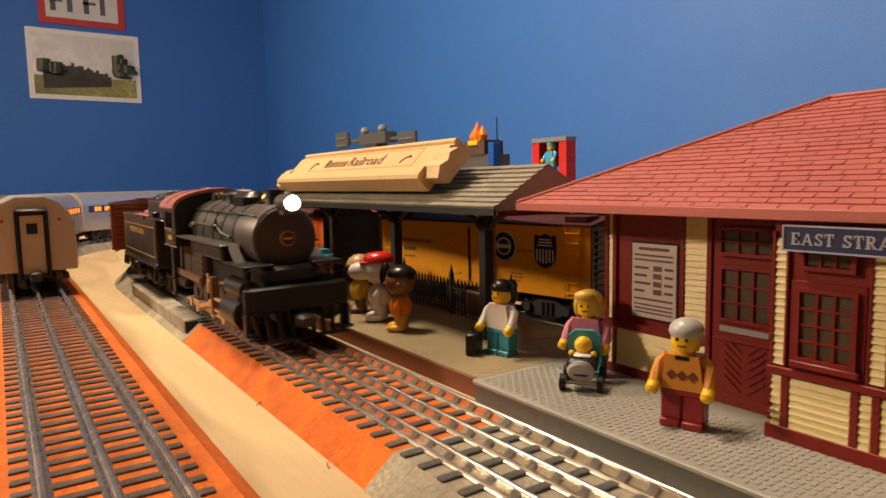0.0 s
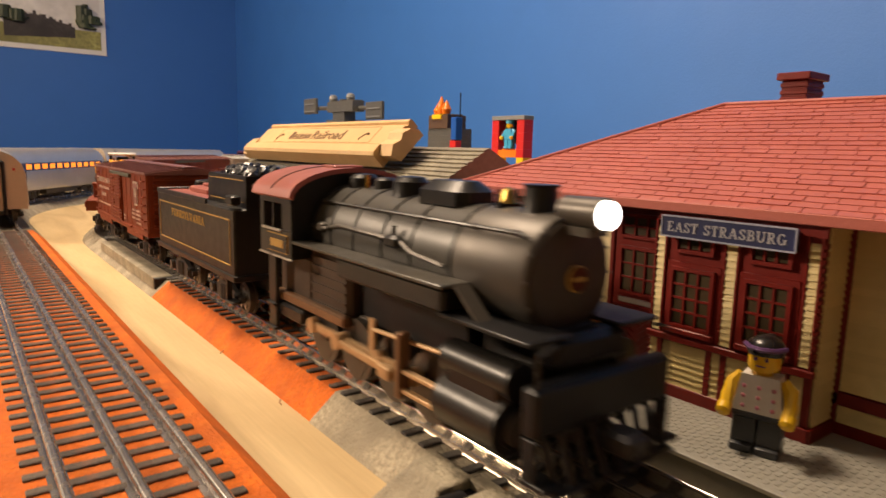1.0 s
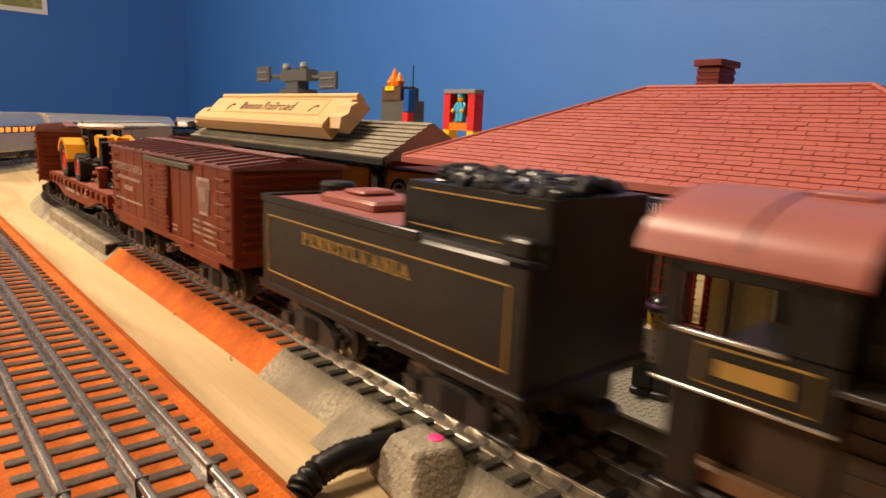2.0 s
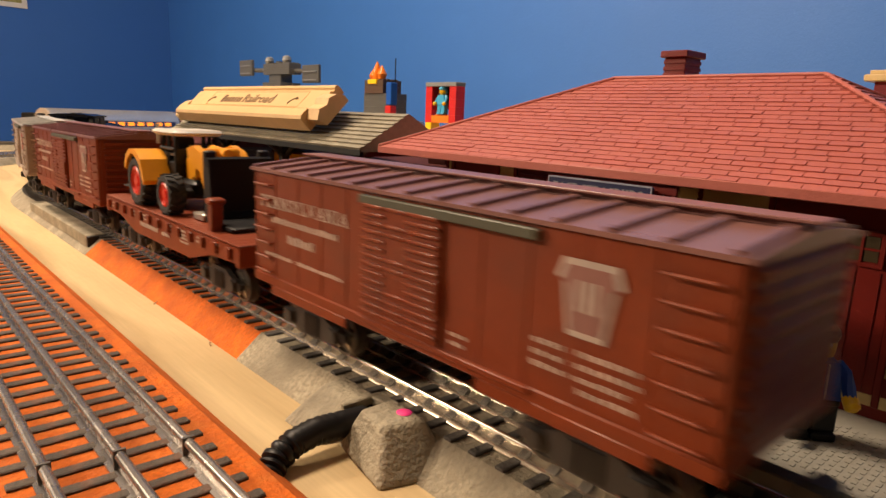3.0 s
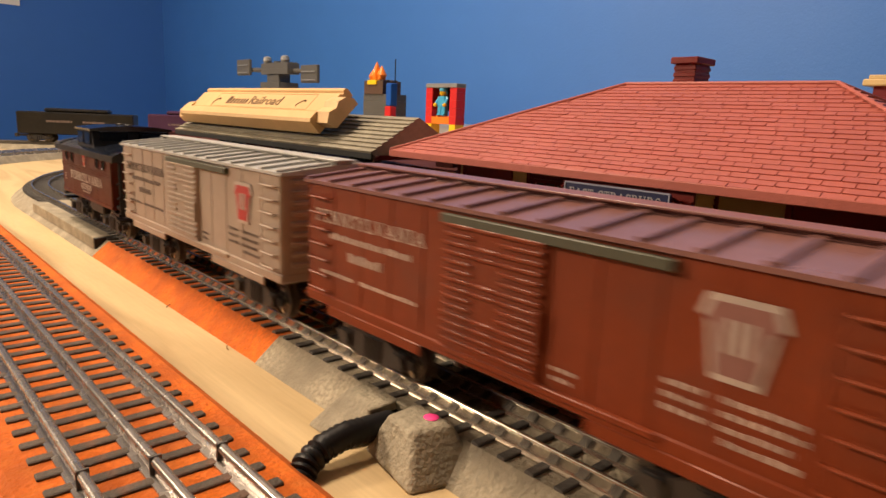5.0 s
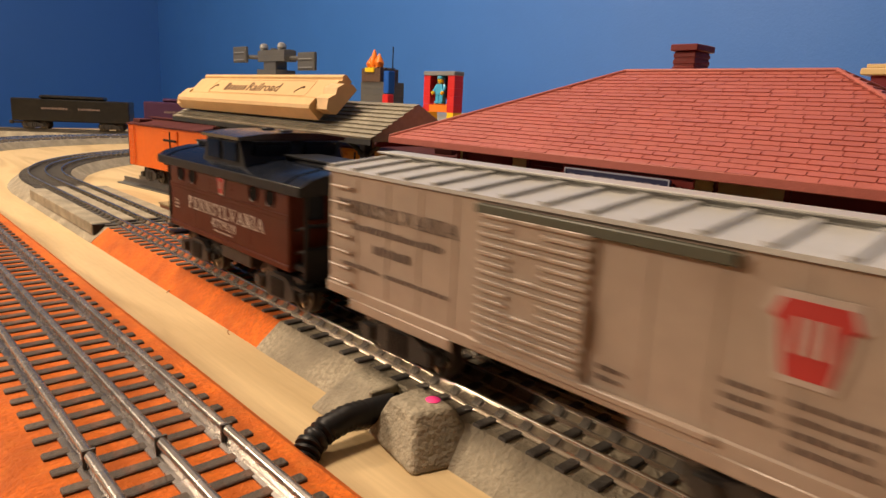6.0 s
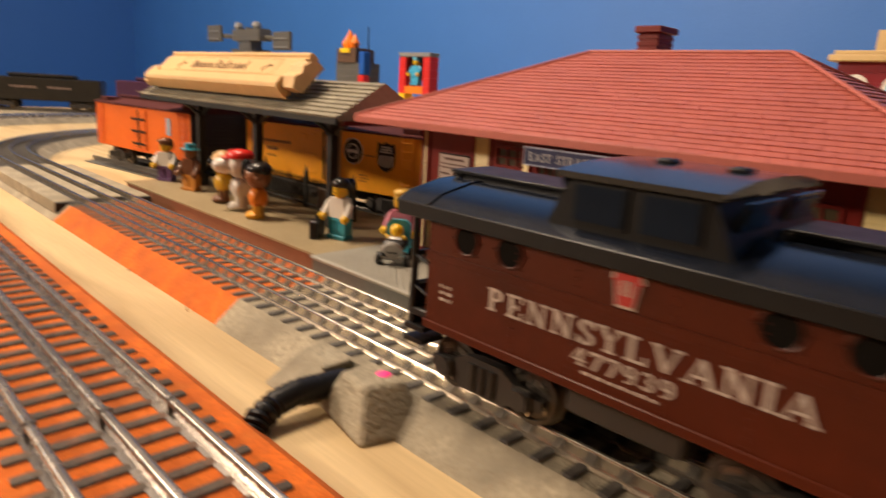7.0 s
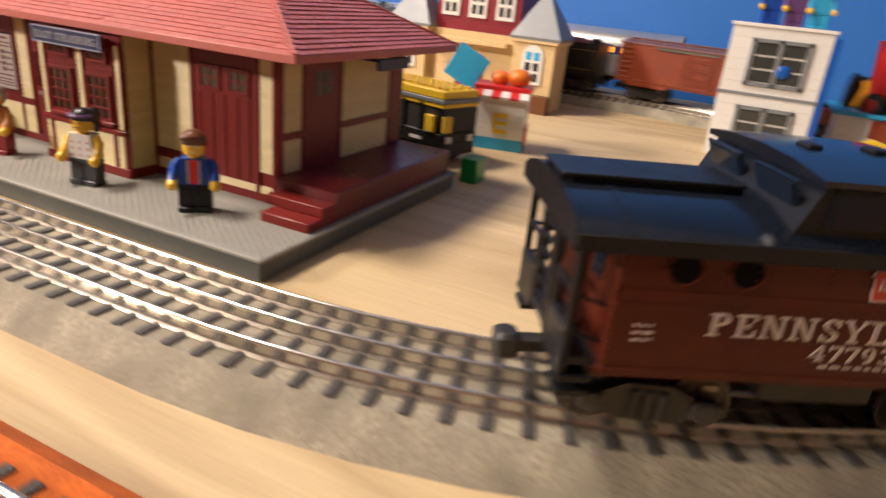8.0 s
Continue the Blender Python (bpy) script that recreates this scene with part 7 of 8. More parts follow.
def brick_doll(label, x, y, turn, hair, shirt, legs, style, z=PZ, skin=None, prints=None, trim=None):
    """Height about 4 cm. Slots: skin, hair, shirt, legs, print, second print."""
    mats = [skin or M_SKIN, hair, shirt, legs, prints or M_DWHITE, trim or M_BLACK]
    s = Shape()
    for k in (1, -1):
        s.box(k * 0.0040 - 0.0037, k * 0.0040 + 0.0037, -0.0040, 0.0050, 0, 0.0030, 0.0005, 3)
        s.box(k * 0.0040 - 0.0037, k * 0.0040 + 0.0037, -0.0038, 0.0034, 0.0028, 0.0122, 0.0005, 3)
    s.box(-0.0078, 0.0078, -0.0038, 0.0038, 0.0118, 0.0140, 0.0004, 3)
    v = [(a * (0.0078 if zz < 0.02 else 0.0058), b * 0.0038, zz) for zz in (0.0140, 0.0268) for a, b in ((-1, -1), (1, -1), (1, 1), (-1, 1))]
    s.add(v, [(3, 2, 1, 0), (4, 5, 6, 7), (0, 1, 5, 4), (1, 2, 6, 5), (2, 3, 7, 6), (3, 0, 4, 7)], 2)
    for k in (1, -1):
        s.tube([(k * 0.0062, 0, 0.0252), (k * 0.0088, 0.0005, 0.0225), (k * 0.0098, 0.0030, 0.0180), (k * 0.0098, 0.0055, 0.0155)], [0.0022, 0.0025, 0.0022, 0.0019], 8, 2 if style != "tank" else 0)
        s.lathe([(0.0012, -0.002), (0.0024, -0.001), (0.0024, 0.0025), (0.0016, 0.0030)], 10, 0, pose(k * 0.0098, 0.0068, 0.0142, 60))
    s.lathe([(0.0030, 0.0266), (0.0030, 0.0280), (0.0046, 0.0284), (0.0051, 0.0300), (0.0051, 0.0345), (0.0046, 0.0362), (0.0024, 0.0366)], 20, 0)
    for k in (1, -1):
        s.ball(k * 0.0017, 0.0050, 0.0328, 0.0006, 0.0003, 0.0007, 5, seg=8)
    s.box(-0.0014, 0.0014, 0.0048, 0.0053, 0.0303, 0.0307, 0, 5)
    if style in ("bob", "short", "cap"):
        s.ball(0, -0.0008, 0.0352, 0.0062, 0.0064, 0.0048, 1)
        s.ball(0, -0.0030, 0.0325, 0.0058, 0.0044, 0.0052, 1)
        if style == "bob":
            for k in (1, -1):
                s.ball(k * 0.0052, -0.0010, 0.0320, 0.0022, 0.0036, 0.0056, 1)
            s.ball(0.0008, 0.0034, 0.0372, 0.0050, 0.0034, 0.0026, 1)
        if style == "short":
            s.ball(0.0010, 0.0036, 0.0366, 0.0050, 0.0026, 0.0022, 1)
    if style in ("tail", "tank"):
        s.ball(0, -0.0006, 0.0354, 0.0061, 0.0062, 0.0044, 1).ball(0, -0.0034, 0.0330, 0.0055, 0.0036, 0.0052, 1)
        s.ball(0, -0.0080, 0.0352, 0.0032, 0.0040, 0.0036, 1).ball(0, -0.0096, 0.0305, 0.0024, 0.0026, 0.0054, 1)
        if style == "tank":
            s.tube([(-0.0062, 0.0, 0.0362), (-0.0040, 0.0046, 0.0362), (0, 0.0062, 0.0362), (0.0040, 0.0046, 0.0362), (0.0062, 0, 0.0362)], 0.0009, 6, 5)
    if style == "hat":
        s.lathe([(0.0082, 0.0350), (0.0082, 0.0357), (0.0050, 0.0362), (0.0046, 0.0400), (0.0018, 0.0406)], 16, 1)
    if prints:
        if style in ("tank", "bob2"):
            for k in range(9):
                s.ball(-0.0046 + (k % 3) * 0.0046, 0.0039, 0.0160 + (k // 3) * 0.0034, 0.0008, 0.0003, 0.0008, 4, seg=6)
        elif style == "cap":
            for k in (-1, 0, 1):
                s.box(-0.0013, 0.0013, -0.0003, 0.0003, -0.0013, 0.0013, 0, 4, pose(k * 0.0038, 0.0039, 0.0195, 0, 45, 0))
            s.box(-0.0025, 0.0025, 0.0034, 0.0040, 0.0252, 0.0266, 0, 5)
        else:
            s.box(-0.0018, 0.0018, 0.0035, 0.0041, 0.0145, 0.0262, 0, 4).box(-0.0030, -0.0024, 0.0035, 0.0040, 0.0145, 0.0262, 0, 5).box(0.0024, 0.0030, 0.0035, 0.0040, 0.0145, 0.0262, 0, 5)
    return solid("toy_figure", s, mats, label, "toy figure", pose(x, y, z, 0, 0, turn) @ Matrix.Diagonal((0.95, 0.95, 0.96, 1)), "toy figures", smooth=40)


brick_doll("toy figure with grey hair, tan jumper and dark red legs", 0.2140, 0.1745, 108, M_HAIRG, M_TANSW, M_DRED, "cap", prints=M_HAIRBR, trim=M_BLACK)
lady = brick_doll("toy figure with black ponytail, white coat and teal legs", 0.2245, 0.287, 100, M_HAIRB, M_DWHITE, M_TEAL, "tail")
brick_doll("toy figure with black hair, spotted vest and grey legs", 0.2090, 0.0965, 104, M_HAIRB, M_DWHITE, M_DGREY, "tank", prints=M_PINK, trim=M_PURP)
brick_doll("toy figure with brown hair, striped top and black legs", 0.2145, 0.0300, 128, M_HAIRBR, M_DBLUE, M_BLACK, "short", prints=M_BRIGHT, trim=M_DWHITE)
brick_doll("toy figure with blond hair and pink top pushing a pram", 0.2330, 0.2370, 112, M_HAIRY, M_PINK, M_TEAL, "bob")
brick_doll("small toy figure in grey and purple on the far platform end", 0.2220, 0.545, 120, M_HAIRBR, M_DWHITE, M_PURP, "short")
brick_doll("toy figure in brown with a blue hat by the canopy", 0.2200, 0.490, 110, M_TEAL, M_HAIRBR, M_TANSW, "hat", skin=M_BROWNSK)
solid("toy_case", Shape().box(-0.0080, 0.0080, -0.0028, 0.0028, 0, 0.0115, 0.0008).tube([(-0.003, 0, 0.0115), (-0.003, 0, 0.0140), (0.003, 0, 0.0140), (0.003, 0, 0.0115)], 0.0006, 6), M_BLACK, "black toy doctor's case on the platform beside a figure", "toy case", pose(0.2150, 0.2975, PZ, 0, 0, 40))


def pram():
    th = thing("toy_pram", "black toy pram with teal hood and yellow baby", "toy pram", pose(0.2190, 0.2270, PZ, 0, 0, 128))
    part("body", Shape().box(-0.0062, 0.0062, -0.0075, 0.0075, 0.0075, 0.0130, 0.0012).box(-0.0040, 0.0040, 0.0060, 0.0098, 0.0060, 0.0100, 0.0012), M_BLACK, th)
    part("hood", Shape().prism([(-0.0068, 0.0120), (0.0068, 0.0120), (0.0068, 0.0200), (0.0040, 0.0225), (-0.0040, 0.0225), (-0.0068, 0.0200)], -0.0085, -0.0050), M_TEAL, th)
    part("front_tray", Shape().lathe([(0.0050, 0), (0.0058, 0.0012), (0.0052, 0.0022), (0.0020, 0.0024)], 18, m=pose(0, 0.0100, 0.0080, 60)), M_HAIRG, th)
    for x in (-0.0075, 0.0075):
        for y in (-0.0062, 0.0075):
            part("wheel", Shape().rod((x - 0.0012, y, 0.0034), (x + 0.0012, y, 0.0034), 0.0034, 16), M_BLACK, th)
    part("axle", Shape().rod((-0.0075, -0.0062, 0.0034), (0.0075, -0.0062, 0.0034), 0.0008, 6).rod((-0.0075, 0.0075, 0.0034), (0.0075, 0.0075, 0.0034), 0.0008, 6).rod((0, -0.005, 0.0034), (0, 0, 0.0085), 0.0009, 6).rod((0, 0.006, 0.0034), (0, 0, 0.0085), 0.0009, 6), M_SILVER, th)
    part("handle", Shape().tube([(-0.005, -0.0080, 0.0120), (-0.005, -0.0120, 0.0180), (0.005, -0.0120, 0.0180), (0.005, -0.0080, 0.0120)], 0.0006, 6), M_BLACK, th)
    solid("toy_baby", Shape().ball(0, -0.0010, 0.0042, 0.0038, 0.0036, 0.0038, 0).ball(-0.0045, 0.0015, 0.0012, 0.0014, slot=0, seg=10).ball(0.0045, 0.0015, 0.0012, 0.0014, slot=0, seg=10).box(-0.0035, 0.0035, -0.001, 0.0050, 0.0, 0.0014, 0.0005, 1), [M_SKIN, M_DWHITE], "yellow toy baby lying in the pram", "toy figure", th.matrix_basis @ pose(0, 0, 0.0130))
    return th


pram()


def round_doll(label, x, y, turn, head, body, shoes, k, snout=False, hat=None, hair=None, z=PZ):
    """Soft big-headed collectible, plain; about 4.5 cm high."""
    s = Shape()
    mats = [head, body, shoes, hat or hair or M_BLACK, M_BLACK]
    for q in (1, -1):
        s.ball(q * 0.0046, 0.0020, 0.0024, 0.0042, 0.0068, 0.0026, 2)
        s.lathe([(0.0034, 0.002), (0.0038, 0.010)], 12, 2 if not snout else 0, pose(q * 0.0042, 0, 0))
        s.ball(q * 0.0088, 0.001, 0.0150, 0.0022, 0.0026, 0.0052, 1)
    s.ball(0, 0, 0.0152, 0.0082, 0.0072, 0.0084, 1)
    s.ball(0, 0, 0.0305, 0.0098, 0.0092, 0.0092, 0)
    if snout:
        s.ball(0, 0.0100, 0.0300, 0.0058, 0.0090, 0.0055, 0).ball(0, 0.0188, 0.0318, 0.0021, slot=4, seg=10)
        s.ball(-0.0085, -0.004, 0.0285, 0.0026, 0.0036, 0.0074, 4).ball(0.0085, -0.004, 0.0285, 0.0026, 0.0036, 0.0074, 4)
    else:
        s.ball(0, 0.0094, 0.0292, 0.0012, 0.0014, 0.0012, 0, seg=8)
        s.ball(-0.0097, 0, 0.0295, 0.0014, 0.0020, 0.0022, 0, seg=8).ball(0.0097, 0, 0.0295, 0.0014, 0.0020, 0.0022, 0, seg=8)
    for q in (1, -1):
        s.ball(q * 0.0028, 0.0088 if not snout else 0.0092, 0.0336, 0.0006, 0.0004, 0.0011, 4, seg=6)
    if hat:
        s.lathe([(0.0092, 0.0355), (0.0093, 0.0378), (0.0074, 0.0404), (0.0030, 0.0412)], 18, 3).box(-0.0055, 0.0055, 0.006, 0.0115, 0.0350, 0.0360, 0.0004, 3)
    if hair:
        s.ball(0, -0.0010, 0.0352, 0.0096, 0.0094, 0.0060, 3)
    return solid("toy_figurine", s, mats, label, "toy figurine", pose(x, y, z, 0, 0, turn) @ Matrix.Diagonal((k, k, k, 1)), "toy figurines", smooth=50)


round_doll("round-headed figurine in a yellow jersey", 0.2190, 0.430, 62, M_PEACH, mat("figurine_yellow", (0.66, 0.36, 0.02), 0.35), M_HAIRBR, 1.0)
round_doll("white long-nosed figurine in a red cap", 0.2165, 0.398, 58, M_DWHITE, M_DWHITE, M_DWHITE, 1.06, True, M_BRIGHT)
round_doll("round-headed figurine with black hair and orange top", 0.2120, 0.365, 55, M_BROWNSK, M_DORANGE, mat("figurine_amber", (0.72, 0.34, 0.02), 0.35), 0.95, False, None, M_HAIRB)


# ---- detector block beside the track ----
def detector():
    th = thing("track_detector", "grey stone-grained track detector block with pink mark", "detector")
    foot = [(0.0985, 0.1000), (0.1225, 0.0925), (0.1235, 0.1300), (0.1040, 0.1300)]
    top = [(0.1065, 0.1085), (0.1200, 0.1045), (0.1215, 0.1225), (0.1080, 0.1225)]

    def loft(a, b, z0, z1):
        n = len(a)
        return Shape().add([(x, y, z0) for x, y in a] + [(x, y, z1) for x, y in b], [tuple(range(n - 1, -1, -1)), tuple(range(n, 2 * n))] + [(i, (i + 1) % n, n + (i + 1) % n, n + i) for i in range(n)])
    b = part("block", loft(foot, top, 0, 0.0145), M_GREY, th, smooth=0)
    bv = b.modifiers.new("edges", "BEVEL")
    bv.width, bv.segments = 0.0016, 3
    s = part("shoulder", loft([(0.0985, 0.1330), (0.1240, 0.1330), (0.1250, 0.1600), (0.0985, 0.1560)], [(0.1120, 0.1335), (0.1225, 0.1335), (0.1235, 0.1545), (0.1130, 0.1525)], 0, 0.0110), M_GREY, th, smooth=0)
    sv = s.modifiers.new("edges", "BEVEL")
    sv.width, sv.segments = 0.0012, 2
    # solid black block; the notch's shade is put into its colour
    part("recess", Shape().box(0.1135, 0.1235, 0.1228, 0.1332, 0, 0.0088), M_HOLE, th, "black block for the shade inside the cable opening")
    part("collar", Shape().box(0.1085, 0.1240, 0.1326, 0.1346, 0.0020, 0.0118, 0.0004).box(0.1195, 0.1240, 0.1226, 0.1330, 0.0080, 0.0118, 0.0004), M_GREY, th)
    # the paint dot is given a faint glow to keep it bright
    part("pink_mark", Shape().lathe([(0.0022, 0.0143), (0.0025, 0.0147), (0.0019, 0.0150)], 14, m=pose(0.1170, 0.1120, 0)), mat("glowing_pink_paint", (0.95, 0.05, 0.24), 0.5, glow=0.25), th, "neon pink paint dot with a faint added glow")
    # ribbed cable sleeve that drops onto the table
    pts = [(0.1140, 0.1290, 0.0068), (0.1040, 0.1290, 0.0075), (0.0960, 0.1290, 0.0080), (0.0880, 0.1285, 0.0068), (0.0815, 0.1270, 0.0045), (0.0775, 0.1245, 0.0018), (0.0755, 0.1225, 0.0002)]
    path = []
    for i in range(len(pts) - 1):
        for k in range(7):
            a = k / 7
            path.append(tuple(pts[i][c] + (pts[i + 1][c] - pts[i][c]) * a for c in range(3)))
    rad = [0.0043 if i < 8 else (0.0041 + (0.0004 if i % 2 else -0.0001)) if i < 24 else (0.0038 + (0.0007 if i % 3 else -0.0004)) for i in range(len(path))]
    part("cable_sleeve", Shape().tube(path, rad, 18), M_BLACK, th, "ribbed black cable sleeve", smooth=50)
    return th


detector()


def guard_panel():
    th = thing("track_panel", "grey flat panels beside and between the rails", "track", kind="structure")
    for x0, x1, z in ((0.1135, 0.1265, 0.0125), (0.1330, 0.1435, 0.0135), (0.1485, 0.1590, 0.0135), (0.1655, 0.1790, 0.0125)):
        part("panel", Shape().box(x0, x1, 0.470, 0.665, 0.004, z, 0.0006), M_GREY, th)
        part("panel_end", Shape().box(x0 + 0.0003, x1 - 0.0003, 0.4675, 0.4705, 0.004, z - 0.0006, 0.0003), M_BLACK, th)
    return th


guard_panel()
M_SHAVING = mat("brown_shaving", (0.34, 0.20, 0.085), 0.6, vary=0.2)
for x, y, a in ((0.1090, 0.3170, 30), (0.1080, 0.2390, 80)):
    solid("wood_shaving", Shape().tube([(0, 0, 0.0003), (0.0012, 0.0004, 0.0007), (0.0024, 0, 0.0012), (0.0030, -0.0006, 0.0009)], 0.0003, 6), M_SHAVING, "curled brown wood shaving on the plywood", "debris", pose(x, y, 0, 0, 0, a))
# ---- pictures on the far wall ----
def wall_pictures():
    y = WALL_Y
    pic = thing("photo_print", "white-bordered photo print of a steam train in a green landscape", "picture")
    part("sheet", Shape().box(0.150, 0.536, y - 0.004, y - 0.001, 0.440, 0.702), mat("photo_paper", (0.84, 0.82, 0.78), 0.5, vary=0.04, scale=10), pic, smooth=0)
    x0, x1, z0, z1 = 0.168, 0.518, 0.458, 0.684
    part("printed_sky", Shape().box(x0, x1, y - 0.0048, y - 0.0040, z0, z1), mat("printed_sky", (0.78, 0.75, 0.71), 0.5, vary=0.22, scale=14), pic, smooth=0)
    part("printed_grass", Shape().box(x0, x1, y - 0.0054, y - 0.0048, z0, z0 + 0.070), mat("printed_grass", (0.33, 0.31, 0.10), 0.5, vary=0.6, scale=40), pic, smooth=0)
    trees = Shape()
    rnd = random.Random(5)
    for k in range(26):
        left = k % 2
        x = x0 + 0.02 + rnd.random() * 0.075 if left else x1 - 0.012 - rnd.random() * 0.055
        r = 0.010 + rnd.random() * 0.014
        trees.rod((x, y - 0.0056, z0 + 0.075 + rnd.random() * (0.05 if left else 0.095)), (x, y - 0.0050, z0 + 0.08 + rnd.random() * 0.05), r, 9)
    part("printed_trees", trees, mat("printed_trees", (0.045, 0.06, 0.022), 0.5, vary=0.6, scale=60), pic, smooth=0)
    tr = Shape()
    for k in range(22):
        a, h = 0.030 + k * 0.0105, 0.072 - abs(k - 9) * 0.0028 + 0.006 * math.sin(k * 2.3)
        tr.box(x0 + a, x0 + a + 0.0106, y - 0.0062, y - 0.0055, z0 + 0.022 + 0.0008 * k, z0 + 0.045 + h)
    part("printed_train", tr, mat("printed_train", (0.045, 0.036, 0.034), 0.5, vary=0.6, scale=60), pic, smooth=0)
    po = thing("red_poster", "red-bordered white poster with dark lettering", "poster")
    part("sheet", Shape().box(0.198, 0.492, y - 0.004, y - 0.001, 0.722, 1.08), mat("poster_red", (0.55, 0.035, 0.045), 0.5), po, smooth=0)
    part("field", Shape().box(0.222, 0.468, y - 0.0048, y - 0.004, 0.746, 1.056), M_WHITE, po, smooth=0)
    mk = Shape()
    for k in range(4):
        mk.box(0.238 + k * 0.056, 0.256 + k * 0.056, y - 0.0054, y - 0.0048, 0.770, 0.850).box(0.236 + k * 0.056, 0.280 + k * 0.056, y - 0.0054, y - 0.0048, 0.804 + (k % 2) * 0.03, 0.815 + (k % 2) * 0.03)
    part("poster_bars", mk, mat("poster_ink", (0.12, 0.10, 0.12), 0.6), po, smooth=0)


wall_pictures()


# ---- cars parked on the outermost track ----
def parked_car(label, m, body_m, L, top):
    th = thing("parked_car", label, "rail car", m, group="parked cars")
    part("body", Shape().box(-0.026, 0.026, -L, L, 0.016, top, 0.002), body_m, th)
    part("roof", Shape().box(-0.020, 0.020, -L * 0.55, L * 0.55, top, top + 0.008, 0.003), body_m, th)
    bars(th, -L * 0.5, (0.016 + top) / 2 + 0.002, [(0, L * 0.45, 0, 0.005), (L * 0.62, L, 0, 0.005)], mat("dim_lettering", (0.22, 0.16, 0.14), 0.6), x=0.0262)
    for y in (L * 0.65, -L * 0.65):
        make_truck(th, y, 0.032)
    couplers(th, L)


def far_pose(ax, ay, bx, by):
    hx, hy = bx - ax, by - ay
    return pose((ax + bx) / 2, (ay + by) / 2, 0.0165, 0, 0, math.degrees(math.atan2(-hx, hy)))


M_MAROON = mat("dark_plum_paint", (0.06, 0.02, 0.06), 0.4)
parked_car("black rail car with dim lettering parked on the far track", far_pose(0.272, 1.600, 0.470, 1.490), M_BLACKM, 0.112, 0.062)
parked_car("plum-coloured rail car parked on the far track", far_pose(0.492, 1.478, 0.640, 1.396), M_MAROON, 0.082, 0.066)
fs = thing("far_siding", "grey moulded track along the far table edge", "track", kind="structure")
LINE = [(-0.05, 1.760), (0.12, 1.684), (0.30, 1.584), (0.50, 1.474), (0.70, 1.363)]
part("siding_bed", Shape().sweep(LINE, [(-0.036, 0), (0.036, 0), (0.026, 0.010), (-0.026, 0.010)]), M_GREY, fs)
for s in (-0.0165, 0, 0.0165):
    part("rail", Shape().sweep(LINE, [(s + a, 0.010 + b) for a, b in RAIL]), M_RAILD, fs)


# ---- toy brick models behind the station ----
def stud(sh, x, y, z, slot=0):
    sh.lathe([(0.0024, z), (0.0024, z + 0.0017)], 10, slot, pose(x, y, 0))


def brickwork(th, name, x0, x1, y0, y1, z0, z1, ma, studs=True):
    """A block of toy bricks: courses 9.6 mm high, each course a part."""
    n = max(int(round((z1 - z0) / 0.0096)), 1)
    for k in range(n):
        a, b = z0 + (z1 - z0) * k / n, z0 + (z1 - z0) * (k + 1) / n
        sh = Shape().box(x0, x1, y0, y1, a + 0.00008, b, 0.0001)
        if studs and k == n - 1:
            for i in range(max(int((x1 - x0) / 0.008), 1)):
                for j in range(max(int((y1 - y0) / 0.008), 1)):
                    stud(sh, x0 + 0.004 + i * 0.008, y0 + 0.004 + j * 0.008, b)
        part(name, sh, ma, th)


M_LGREY = mat("brick_dark_grey", (0.09, 0.09, 0.085), 0.35, vary=0.08)
M_LTAN = mat("brick_tan", (0.62, 0.45, 0.22), 0.35, vary=0.05)
M_LWHITE = mat("brick_white", (0.74, 0.71, 0.66), 0.35, vary=0.04)
M_LRED = mat("brick_red", (0.58, 0.02, 0.02), 0.32, vary=0.05)
M_LDRED = mat("brick_dark_red", (0.20, 0.012, 0.02), 0.35, vary=0.05)
M_LBLUE = mat("brick_blue", (0.01, 0.09, 0.42), 0.32, vary=0.05)
M_LAZURE = mat("brick_azure", (0.05, 0.36, 0.62), 0.32, vary=0.05)
M_LYEL = mat("brick_yellow", (0.82, 0.55, 0.015), 0.32, vary=0.05)
M_LORANGE = mat("brick_orange", (0.80, 0.20, 0.015), 0.32, vary=0.05)
M_LGREEN = mat("brick_green", (0.015, 0.25, 0.06), 0.32, vary=0.05)
M_LSLATE = mat("brick_slate_roof", (0.20, 0.21, 0.22), 0.4, vary=0.06)
M_LTRANS = mat("brick_smoked_glass", (0.05, 0.05, 0.045), 0.15)


def scanner_rig():
    th = thing("toy_radar_rig", "dark grey toy brick rig with two square panels", "toy model")
    x = 0.60
    brickwork(th, "base_brick", x - 0.02, x + 0.02, 1.060, 1.130, 0, 0.1536, M_LGREY, False)
    part("mast", Shape().box(x - 0.012, x + 0.012, 1.075, 1.120, 0.1536, 0.176, 0.001).rod((x, 1.1, 0.17), (x, 1.1, 0.192), 0.007, 12), M_LGREY, th)
    brickwork(th, "head_brick", x - 0.014, x + 0.010, 1.040, 1.138, 0.168, 0.1872, M_LGREY)
    part("beam", Shape().rod((x, 0.970, 0.172), (x, 1.24, 0.180), 0.004, 8), M_LGREY, th)
    for y, z in ((1.222, 0.184), (0.975, 0.168)):
        pn = part("panel", Shape().box(x - 0.010, x - 0.004, y - 0.027, y + 0.027, z - 0.016, z + 0.014, 0.001), M_LGREY, th)
        part("panel_grid", Shape().box(x - 0.0116, x - 0.010, y - 0.022, y + 0.022, z - 0.012, z - 0.010).box(x - 0.0116, x - 0.010, y - 0.022, y + 0.022, z + 0.002, z + 0.004), M_LSLATE, pn)
    for y in (1.062, 1.128):
        part("nozzle", Shape().lathe([(0.006, 0.1870), (0.0085, 0.193), (0.007, 0.199), (0.003, 0.201)], 12, m=pose(x - 0.006, y, 0)), M_LSLATE, th)


